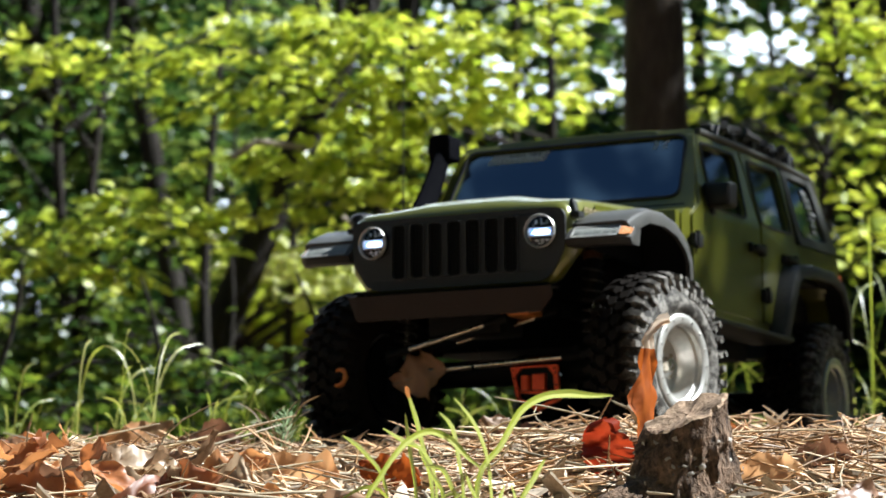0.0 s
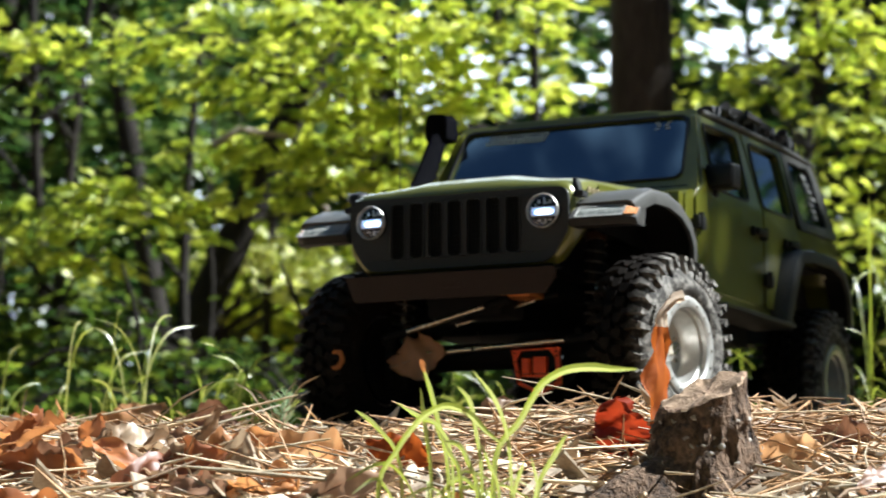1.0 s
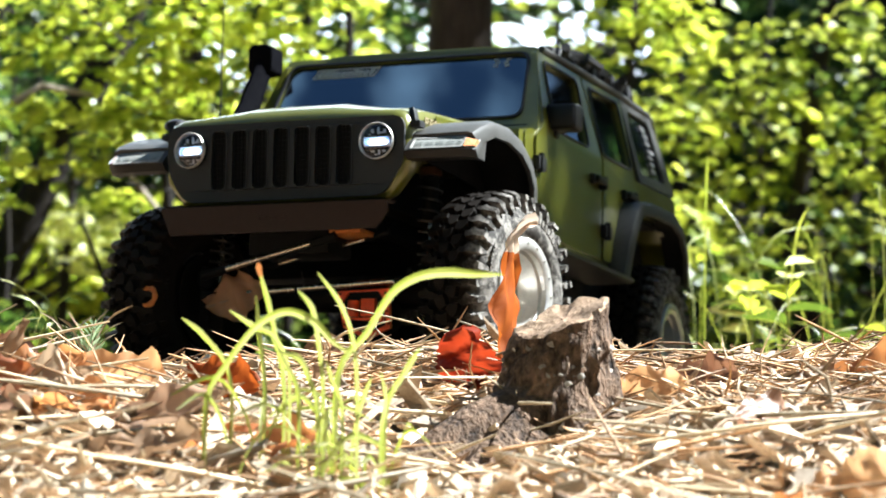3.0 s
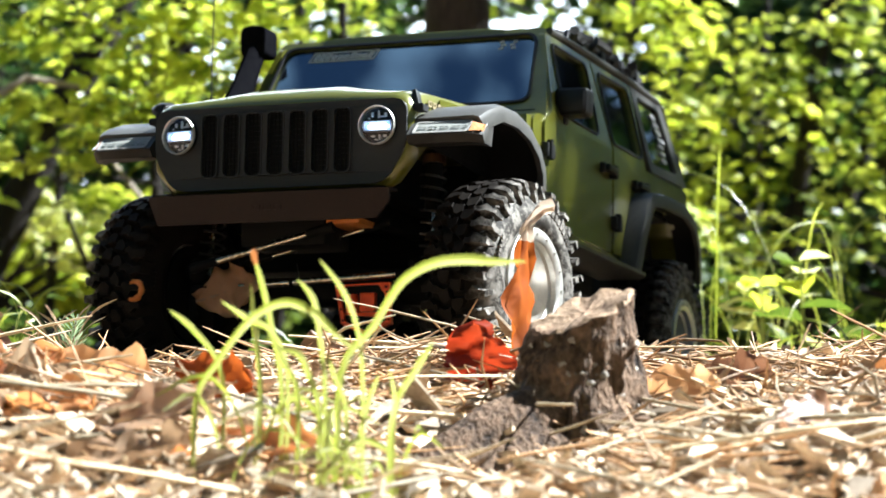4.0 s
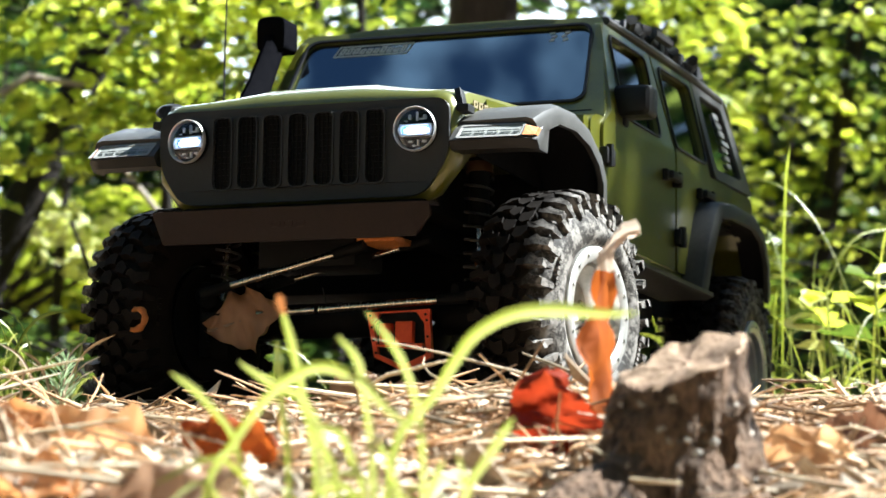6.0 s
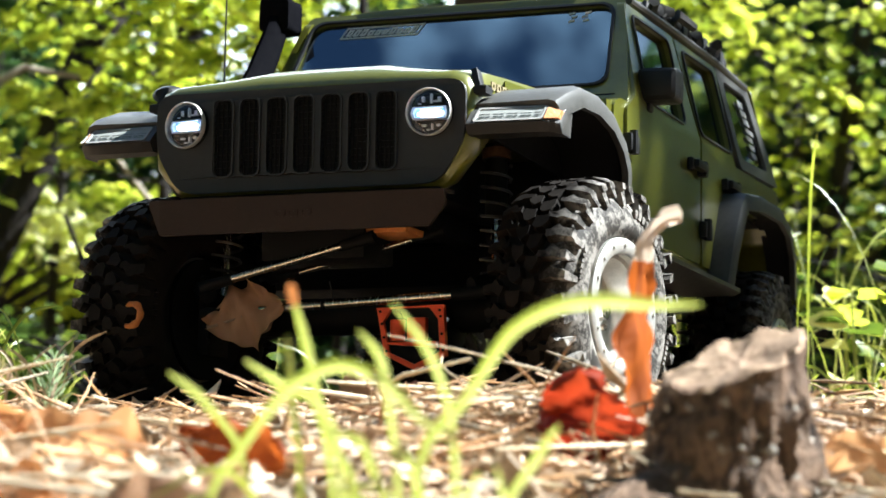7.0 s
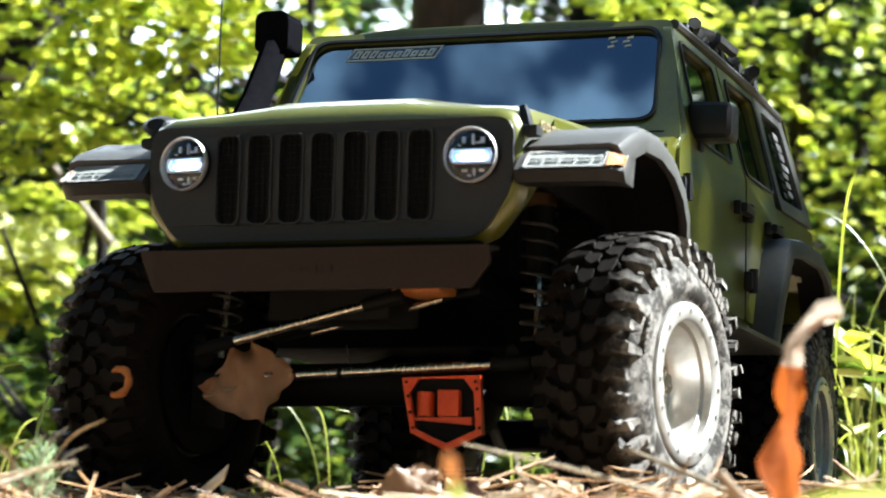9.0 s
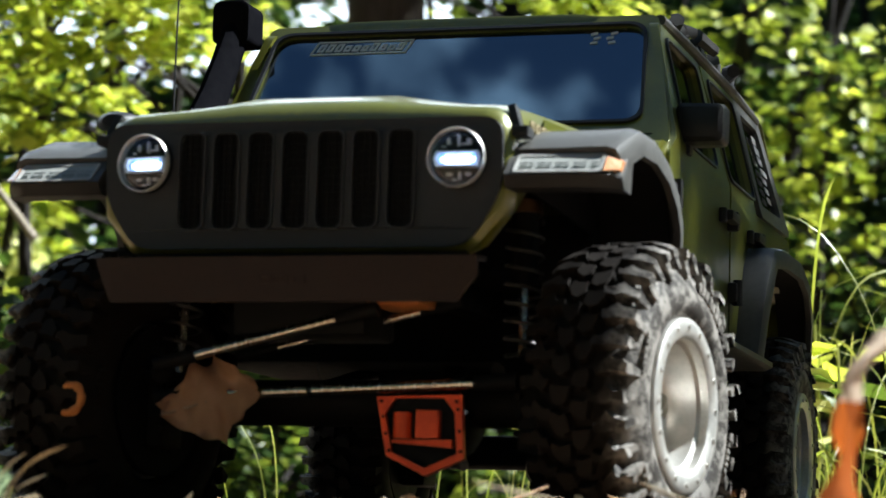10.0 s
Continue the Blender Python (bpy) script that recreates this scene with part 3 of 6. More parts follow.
SCREEN = [(-0.0785, 0.0090), (0.0780, 0.0090), (0.0735, 0.0590), (-0.0738, 0.0590)]
bm = bmesh.new()
panel(bm, round_poly([(-0.0908, -0.003), (0.0908, -0.003), (0.0782, 0.0645), (-0.0782, 0.0645)], 0.004, 4), [round_poly(SCREEN, 0.0075, 6)], on_screen(0.0, 0.005))
frame_part = part("windscreen_frame", bm, PAINT, car)
bm = bmesh.new()
panel(bm, round_poly([(u * 1.018, 0.0348 + (v - 0.0348) * 1.05) for u, v in SCREEN], 0.008, 6), [round_poly(SCREEN, 0.0075, 6)], on_screen(0.0012, 0.002))
part("rubber_seal", bm, PLASTIC, frame_part)
bm = bmesh.new()
panel(bm, round_poly([(u * 1.005, v) for u, v in SCREEN], 0.0075, 6), [], on_screen(-0.0012, 0.0008))
pane = part("windscreen", bm, GLASS, frame_part, "windscreen reflecting a blue sky")
pane.visible_shadow = False
bm = bmesh.new()
panel(bm, round_poly([(-0.0740, 0.0490), (0.0740, 0.0490), (0.0732, 0.0588), (-0.0734, 0.0588)], 0.003, 3), [], on_screen(-0.0026, 0.0004))
part("sun_band", bm, BAND, frame_part, "black sun band across the glass")
bm = bmesh.new()
slant = lambda pts: [(u + 0.35 * (v - 0.052), v) for u, v in pts]
panel(bm, slant([(-0.0590, 0.0494), (-0.0195, 0.0494), (-0.0195, 0.0566), (-0.0590, 0.0566)]), [slant([(-0.0583, 0.0501), (-0.0202, 0.0501), (-0.0202, 0.0559), (-0.0583, 0.0559)])], on_screen(-0.0008, 0.0003))
part("sticker_frame", bm, WHITE, frame_part, "white sticker outline")
for k in range(10):
    bm = bmesh.new()
    u0 = -0.0570 + k * 0.00362
    tall = 0.0042 if k in (0, 1, 2, 6, 9) else 0.0032
    panel(bm, slant([(u0, 0.0510), (u0 + 0.0027, 0.0510), (u0 + 0.0027, 0.0510 + tall), (u0, 0.0510 + tall)]),
          [slant([(u0 + 0.0009, 0.0519), (u0 + 0.0018, 0.0519), (u0 + 0.0018, 0.0500 + tall), (u0 + 0.0009, 0.0500 + tall)])], on_screen(-0.0008, 0.0003))
    part("sticker_bar", bm, WHITE, frame_part, "white sticker bar")
for u0, sgn in ((0.0545, 1), (0.0615, -1)):
    bm = bmesh.new()
    for v0, du in ((0.0505, 0.0), (0.0530, 0.0010), (0.0553, -0.0004)):
        panel(bm, [(u0 + sgn * du - 0.0014, v0), (u0 + sgn * du + 0.0014, v0 + 0.0006), (u0 + sgn * du + 0.0012, v0 + 0.0016), (u0 + sgn * du - 0.0014, v0 + 0.0010)], [], on_screen(-0.0008, 0.0003))
    part("sticker_mark", bm, WHITE, frame_part, "small white sticker marks")
for s in (-1, 1):
    bm = bmesh.new()
    panel(bm, [(s * 0.0660, 0.0130), (s * 0.0705, 0.0130), (s * 0.0700, 0.0480), (s * 0.0670, 0.0480)], [], on_screen(-0.016, 0.0015))
    part("pillar_trim", bm, TAN, frame_part, "pale pillar trim behind the glass")
    bm = bmesh.new()
    tube(bm, [(s * 0.030 - 0.012, 0.0830, 0.1530), (s * 0.030 + 0.004, 0.0925, 0.1555), (s * 0.030 + 0.022, 0.0965, 0.1580)], 0.0007, 6)
    part("wiper", bm, PLASTIC, frame_part)
# dark cabin inside
bm = bmesh.new()
box(bm, (-0.072, 0.1060, 0.1525), (0.072, 0.128, 0.1610), 0.004)
part("dashboard", bm, DARK, car)
for s in (-1, 1):
    bm = bmesh.new()
    box(bm, (s * 0.036 - 0.019, 0.165, 0.1525), (s * 0.036 + 0.019, 0.200, 0.1660), 0.005)
    box(bm, (s * 0.036 - 0.018, 0.192, 0.1600), (s * 0.036 + 0.018, 0.204, 0.1880), 0.005)
    part("seat", bm, DARK, car)
# roof
bm = bmesh.new()
rows = []
for y, h, z in ((0.1225, 0.0725, 0.2035), (0.1240, 0.0745, 0.2058), (0.135, 0.0755, 0.2076), (0.20, 0.0762, 0.2100), (0.2855, 0.0765, 0.2115)):
    rows.append([Vector((u * h, y, z - 0.0075 if abs(u) == 1 and w else z - 0.0045 * abs(u) ** 6 if not w else z - 0.0075))
                 for u, w in ((-1, 1), (-1, 0), (-0.93, 0), (-0.6, 0), (0, 0), (0.6, 0), (0.93, 0), (1, 0), (1, 1))])
loft(bm, rows)
part("roof", bm, PAINT, car)
bm = bmesh.new()
rows = []
for y, h, z in ((0.2860, 0.0767, 0.2122), (0.350, 0.0765, 0.2122), (0.358, 0.0755, 0.2108), (0.3615, 0.0735, 0.2080)):
    rows.append([Vector((u * h, y, z - 0.0075 if w else z - 0.0045 * abs(u) ** 6))
                 for u, w in ((-1, 1), (-1, 0), (-0.93, 0), (-0.6, 0), (0, 0), (0.6, 0), (0.93, 0), (1, 0), (1, 1))])
loft(bm, rows)
part("hardtop_roof", bm, FENDER, car, "dark grey hard-top roof")
for s in (-1, 1):
    bm = bmesh.new()
    tube(bm, [(s * 0.0768, 0.133, 0.2042), (s * 0.0772, 0.20, 0.2055), (s * 0.0772, 0.29, 0.2065), (s * 0.0765, 0.355, 0.2055)], 0.0022, 8)
    part("drip_rail", bm, FENDER, car)
bm = bmesh.new()
panel(bm, round_poly([(-0.088, 0.098), (0.088, 0.098), (0.088, 0.152), (0.0785, 0.207), (-0.0785, 0.207), (-0.088, 0.152)], 0.004, 3), [rounded(-0.05, 0.160, 0.05, 0.198, 0.006)],
      lambda u, v, w: Vector((u, 0.3765 - max(0, v - 0.15) * 0.26 - 0.003 * w, v)))
part("tailgate", bm, PAINT, car)
bm = bmesh.new()
panel(bm, rounded(-0.05, 0.160, 0.05, 0.198, 0.006), [], lambda u, v, w: Vector((u, 0.3745 - max(0, v - 0.15) * 0.26 - 0.0008 * w, v)))
pane = part("rear_pane", bm, TINTED, car)
pane.visible_shadow = False
for s in (-1, 1):
    bm = bmesh.new()
    box(bm, (s * 0.086 - 0.005, 0.3735, 0.120), (s * 0.086 + 0.005, 0.3815, 0.139), 0.002)
    part("tail_light", bm, REDLENS, car, "orange-red tail light")

# fenders: sections swept round the wheel openings
def fender(path, inner, outer, lip, name, s):
    bm = bmesh.new()
    rings = []
    for i, (y, z, dx) in enumerate(path):
        a, b = path[max(i - 1, 0)], path[min(i + 1, len(path) - 1)]
        t = Vector((0, b[0] - a[0], b[1] - a[1])).normalized()
        n = Vector((0, -t.z, t.y))
        if n.dot(Vector((0, y - path[len(path) // 2][0], z - 0.05))) < 0:
            n = -n
        c = Vector((0, y, z))
        o = outer + dx
        rings.append([c + Vector((s * inner, 0, 0)), c + Vector((s * (o - 0.004), 0, 0)) + n * 0.0004, c + Vector((s * (o - 0.0012), 0, 0)) - n * 0.0006, c + Vector((s * o, 0, 0)) - n * 0.003,
                      c + Vector((s * o, 0, 0)) - n * lip, c + Vector((s * (o - 0.0025), 0, 0)) - n * lip, c + Vector((s * (o - 0.0035), 0, 0)) - n * 0.0035, c + Vector((s * inner, 0, 0)) - n * 0.0035])
    loft(bm, rings)
    flare = part(name, bm, FENDER, car, "matt black plastic fender flare")
    bm = bmesh.new()
    loft(bm, [[(r[0] + (r[7] - r[0]) * k).lerp(r[6] + (r[7] - r[0]) * (k - 1.0), u) for k, u in ((1.15, 0.0), (1.15, 0.97), (1.4, 0.97), (1.4, 0.0))] for r in rings])
    part("liner", bm, DARK, flare, "black inner liner")
    return flare


for s in (-1, 1):
    fl = fender([(-0.0475, 0.1225, -0.002), (-0.040, 0.1265, -0.0005), (-0.022, 0.1325, 0), (0.002, 0.1335, 0), (0.024, 0.1300, 0), (0.040, 0.1225, 0), (0.049, 0.1120, 0), (0.053, 0.0980, -0.001), (0.055, 0.0860, -0.003)],
                0.068, 0.1045, 0.0085, "front_fender", s)
    # front face of the flare with its lamp
    bm = bmesh.new()
    rings = []
    for y, z in ((-0.0462, 0.1222), (-0.0556, 0.1142), (-0.0564, 0.1132), (-0.0530, 0.1096), (-0.0430, 0.1096), (-0.0400, 0.1230)):
        rings.append((y, z))
    loft(bm, [[Vector((s * x, y + dy, z)) for y, z in rings] for x, dy in ((0.0680, 0.0), (0.0960, 0.0012), (0.1005, 0.0032), (0.1035, 0.0085))])
    part("fender_nose", bm, FENDER, fl)
    # black skin over the nose's lower face puts its shade into colour
    bm = bmesh.new()
    loft(bm, [[Vector((s * x, y + dy, z)) for y, z in ((-0.0567, 0.1129), (-0.0534, 0.1093), (-0.0432, 0.1093), (-0.0432, 0.1097), (-0.0530, 0.1098), (-0.0562, 0.1131))] for x, dy in ((0.0679, 0.0), (0.0960, 0.0012), (0.1005, 0.0032), (0.1036, 0.0085))])
    part("lip_shade_skin", bm, PLASTIC, fl, "black skin darkening the nose's lower face")
    bm = bmesh.new()
    panel(bm, rounded(0.0715, 0.1146, 0.0978, 0.1198, 0.001, 3), [], lambda u, v, w: Vector((s * u, -0.0560 + 0.004 * w + (v - 0.1140) * 1.175 + max(0, u - 0.07) * 0.045, v)))
    lamp = part("running_lamp", bm, CLEARLAMP, fl, "clear ribbed running lamp")
    for j, (v0, v1) in enumerate(((0.1152, 0.1155), (0.1159, 0.1163), (0.1172, 0.1174))):
        bm = bmesh.new()
        for i in range(9):
            u0 = 0.0722 + i * 0.00278 + 0.0004 * (j % 2)
            panel(bm, [(u0, v0), (u0 + 0.0024 - 0.0008 * (i % 2), v0), (u0 + 0.0024 - 0.0008 * (i % 2), v1), (u0, v1)], [], lambda u, v, w: Vector((s * u, -0.0563 + 0.003 * w + (v - 0.1140) * 1.175 + max(0, u - 0.07) * 0.045, v)))
        part("lamp_rib", bm, LAMPRIB, lamp, "dark rib inside the lamp")
    bm = bmesh.new()
    panel(bm, rounded(0.0707, 0.1138, 0.0986, 0.1206, 0.001, 3), [rounded(0.0715, 0.1146, 0.0978, 0.1198, 0.001, 3)], lambda u, v, w: Vector((s * u, -0.0565 + 0.004 * w + (v - 0.1140) * 1.175 + max(0, u - 0.07) * 0.045, v)))
    part("lamp_frame", bm, LAMPRIM, fl, "thin grey lamp frame")
    bm = bmesh.new()
    loft(bm, [[Vector((s * x, y, z)) for x, y, z in ((0.0991, -0.0547 + d, 0.1142), (0.0991, -0.0492 + d, 0.1194), (0.1034, -0.0455 + d, 0.1186), (0.1034, -0.0506 + d, 0.1148))] for d in (0, 0.004)])
    part("turn_signal", bm, INDICATOR, fl, "amber turn signal")
    fender([(0.219, 0.0800, -0.002), (0.2285, 0.1030, -0.001), (0.2400, 0.1230, 0), (0.2500, 0.1310, 0), (0.2800, 0.1345, 0), (0.3250, 0.1350, 0), (0.3470, 0.1290, 0), (0.3600, 0.1140, 0), (0.3700, 0.0940, -0.002)],
           0.088, 0.1045, 0.0085, "rear_fender", s)
    bm = bmesh.new()
    panel(bm, [(-0.040, 0.112), (-0.040, 0.124), (-0.02, 0.1305), (0.03, 0.1285), (0.060, 0.118), (0.066, 0.082), (0.048, 0.082), (0.040, 0.108)], [], lambda u, v, w: Vector((s * (0.0705 + max(0, u - 0.0) * 0.09 - 0.0015 * w), u, v)))
    part("inner_fender", bm, DARK, car)
    bm = bmesh.new()
    panel(bm, [(0.0585, 0.084), (0.0585, 0.1435), (0.0660, 0.1440), (0.0660, 0.084)], [], lambda u, v, w: Vector((s * (0.0895 - 0.02 * w), u, v)))
    part("cowl_side", bm, PAINT, car)
    bm = bmesh.new()
    panel(bm, [(0.228, 0.070), (0.238, 0.112), (0.256, 0.1268), (0.336, 0.1288), (0.356, 0.116), (0.374, 0.080)], [], lambda u, v, w: Vector((s * (0.0725 - 0.002 * w), u, v)))
    box(bm, (min(s * 0.0720, s * 0.0880), 0.250, 0.1262), (max(s * 0.0720, s * 0.0880), 0.340, 0.1282), 0.0004)
    part("inner_fender", bm, DARK, car)
    # bonnet latch and the raised bracket
    bm = bmesh.new()
    box(bm, (-0.0014, -0.0030, -0.002), (0.0014, 0.0024, 0.0085), 0.0007, Matrix.Translation((s * 0.0695, -0.044, 0.1290)) @ Matrix.Rotation(radians(-18 * s), 4, "Y") @ Matrix.Rotation(radians(-14), 4, "X"))
    box(bm, (-0.0026, -0.006, -0.002), (0.0030, 0.002, 0.0015), 0.0008, Matrix.Translation((s * 0.0705, -0.0425, 0.1285)))
    part("bonnet_latch", bm, PLASTIC, car, "black rubber bonnet latch")
    # rock slider
    bm = bmesh.new()
    loft(bm, [[Vector((s * x, y, z)) for x, z in ((0.080, 0.0765), (0.1050, 0.0765), (0.1078, 0.0780), (0.1078, 0.0800), (0.1050, 0.0812), (0.080, 0.0812))] for y in (0.058, 0.062, 0.216, 0.2205)])
    part("side_step", bm, FENDER, car, "dark metal side step")
    # mirrors
    mir = new("mirror")
    mir.parent = car
    bm = bmesh.new()
    loft(bm, [[Vector((s * x, y, z)) for x, z in round_poly([(0.0885 + g, 0.1515 + g), (0.1065 - g, 0.1515 + g), (0.1068 - g, 0.1668 - g), (0.0880 + g, 0.1675 - g)], 0.0025, 3)] for y, g in ((0.1075, 0.0022), (0.1090, 0.0006), (0.1130, 0.0), (0.1200, 0.0), (0.1215, 0.001))])
    part("housing", bm, PLASTIC, mir, "black mirror housing")
    bm = bmesh.new()
    box(bm, (min(s * 0.0790, s * 0.0935), 0.1120, 0.1478), (max(s * 0.0790, s * 0.0935), 0.1190, 0.1522), 0.0014)
    part("arm", bm, PLASTIC, mir)
    # bonnet side lettering as bars
    for k in range(7):
        bm = bmesh.new()
        y0 = -0.034 + k * 0.0054
        panel(bm, [(y0, 0.1308), (y0 + 0.0040, 0.1310), (y0 + 0.0040, 0.1342), (y0, 0.1340)], [(  (y0 + 0.0013, 0.1318), (y0 + 0.0027, 0.1318), (y0 + 0.0027, 0.1332), (y0 + 0.0013, 0.1332))],
              lambda u, v, w: Vector((s * (0.0709 + (u + 0.03) * 0.068 - 0.0005 * w), u, v)))
        part("decal_bar", bm, PINK, car, "worn pale lettering bar")

# snorkel on the off side
bm = bmesh.new()
rings = []
for y, z, w, d in ((0.062, 0.139, 0.0050, 0.010), (0.074, 0.150, 0.0050, 0.010), (0.090, 0.1680, 0.0050, 0.0092), (0.104, 0.1880, 0.0050, 0.0080), (0.1105, 0.1985, 0.0052, 0.0075)):
    rings.append([Vector((-0.0895 + w * math.cos(a), y + d * math.sin(a) * 0.86, z - d * math.sin(a) * 0.5)) for a in (2 * math.pi * k / 12 for k in range(12))])
loft(bm, rings)
snork = part("snorkel", bm, INTAKE, car, "black raised air intake snorkel")
bm = bmesh.new()
loft(bm, [[Vector((-0.0895 + (0.0075 - g) * u, 0.1155 + y, 0.2035 + (0.0085 - g) * v)) for u, v in round_poly([(-1, -1), (1, -1), (1, 0.8), (0.6, 1), (-0.6, 1), (-1, 0.8)], 0.3, 3)] for y, g in ((-0.0105, 0.0014), (-0.0095, 0), (0.0065, 0.0), (0.0105, 0.002))])
part("intake_head", bm, INTAKE, snork)
bm = bmesh.new()
tube(bm, [(-0.0950, 0.066, 0.140), (-0.0952, 0.0665, 0.19), (-0.0945, 0.067, 0.262)], [0.0005, 0.0004, 0.0003], 6)
part("aerial", bm, PLASTIC, car, "thin black aerial")
bm = bmesh.new()
loft(bm, [[Vector((-0.0760 + rx * math.cos(a), y, 0.1385 + 0.0042 * k * math.sin(a))) for a in (2 * math.pi * i / 16 for i in range(16))] for y, rx, k in ((-0.030, 0.004, 0.5), (-0.026, 0.0075, 0.9), (-0.012, 0.0085, 1), (-0.006, 0.007, 0.8))])
tube(bm, [(-0.0725, -0.022, 0.1355), (-0.0705, -0.034, 0.1290)], 0.0016, 8)
part("wing_mirror", bm, PLASTIC, car, "rounded black wing mirror")

# roof rack with strapped gear
rack = new("roof_rack")
rack.parent = car
tagged(rack, "black roof rack with strapped gear")
for s in (-1, 1):
    bm = bmesh.new()
    tube(bm, [(s * 0.0655, 0.196, 0.2105), (s * 0.0655, 0.200, 0.2185), (s * 0.0655, 0.28, 0.2205), (s * 0.0655, 0.352, 0.2205), (s * 0.0655, 0.356, 0.2120)], 0.0019, 8)
    part("rail", bm, PLASTIC, rack)
    for y in (0.225, 0.265, 0.305, 0.340):
        bm = bmesh.new()
        box(bm, (s * 0.0655 - 0.0030, y - 0.004, 0.2085), (s * 0.0655 + 0.0030, y + 0.004, 0.2235), 0.001)
        part("post", bm, PLASTIC, rack)
for y in (0.215, 0.255, 0.295, 0.335):
    bm = bmesh.new()
    tube(bm, [(-0.066, y, 0.2185), (0.066, y, 0.2185)], 0.0016, 8)
    part("crossbar", bm, PLASTIC, rack)
rng = random.Random(11)
for k in range(9):
    bm = bmesh.new()
    y0, x0 = 0.212 + k * 0.0165, 0.058 + rng.uniform(-0.006, 0.006)
    pts = [(x0 - 0.012 + 0.024 * t / 6, y0 + 0.010 * math.sin(t * 1.9 + k), 0.2165 + 0.0040 * abs(math.sin(t * 1.3 + k * 0.7))) for t in range(7)]
    tube(bm, pts, [0.0026 + 0.0014 * rng.random() for _ in pts], 6)
    part("strap", bm, CABLE, rack)

# bumper: folded plate
bm = bmesh.new()
cols = [(-0.0642, -0.0635, 0.0872, 0.0852), (-0.0592, -0.0640, 0.0872, 0.0734), (-0.0585, -0.0642, 0.0872, 0.0731), (0.0555, -0.0642, 0.0872, 0.0731), (0.0562, -0.0641, 0.0872, 0.0735), (0.0622, -0.0635, 0.0872, 0.0815)]
loft(bm, [[Vector((x, y, t)), Vector((x, y + 0.0012, b)), Vector((x, y + 0.0032, b)), Vector((x, y + 0.0026, t - 0.001)), Vector((x, y + 0.012, t - 0.0004)), Vector((x, y + 0.012, t + 0.001))] for x, y, t, b in cols])
bump_part = part("front_bumper", bm, BUMPER, car, "dark brown-black folded steel bumper")
for k, (u0, w) in enumerate(((-0.0085, 0.0046), (-0.0030, 0.0046), (0.0026, 0.0046))):
    bm = bmesh.new()
    c0 = rounded(u0, 0.0788, u0 + w, 0.0818, 0.0009, 3)
    panel(bm, c0, [rounded(u0 + 0.0009, 0.0796, u0 + w - 0.0009, 0.0810, 0.0005, 2)], lambda u, v, w: Vector((u, -0.0642 + (0.0872 - v) * 0.085 - 0.0003 + 0.0008 * w, v)))
    part("badge_mark", bm, BUMPER, bump_part)

# running gear
for s in (-1, 1):
    bm = bmesh.new()
    box(bm, (s * 0.030 - 0.005, -0.045, 0.080), (s * 0.030 + 0.005, 0.36, 0.092), 0.001)
    part("frame_rail", bm, DARK, car)
# the wide box under the floor pan is dark filler, added to hide sunlit paint
for nm, lo, hi in (("radiator_box", (-0.048, -0.044, 0.0895), (0.048, 0.050, 0.114)), ("bulkhead", (-0.070, 0.045, 0.0905), (0.070, 0.062, 0.118)), ("floor_pan", (-0.084, 0.060, 0.0840), (0.084, 0.232, 0.0900)),
                   ("rear_floor", (-0.070, 0.232, 0.1000), (0.070, 0.374, 0.1080)), ("skid_plate", (-0.078, 0.064, 0.0655), (0.078, 0.214, 0.0835)), ("gearbox", (-0.022, 0.100, 0.060), (0.022, 0.190, 0.086)), ("bumper_mount", (-0.056, -0.052, 0.0845), (0.056, -0.046, 0.0905))):
    bm = bmesh.new()
    box(bm, lo, hi, 0.002)
    part(nm, bm, DARK, car)
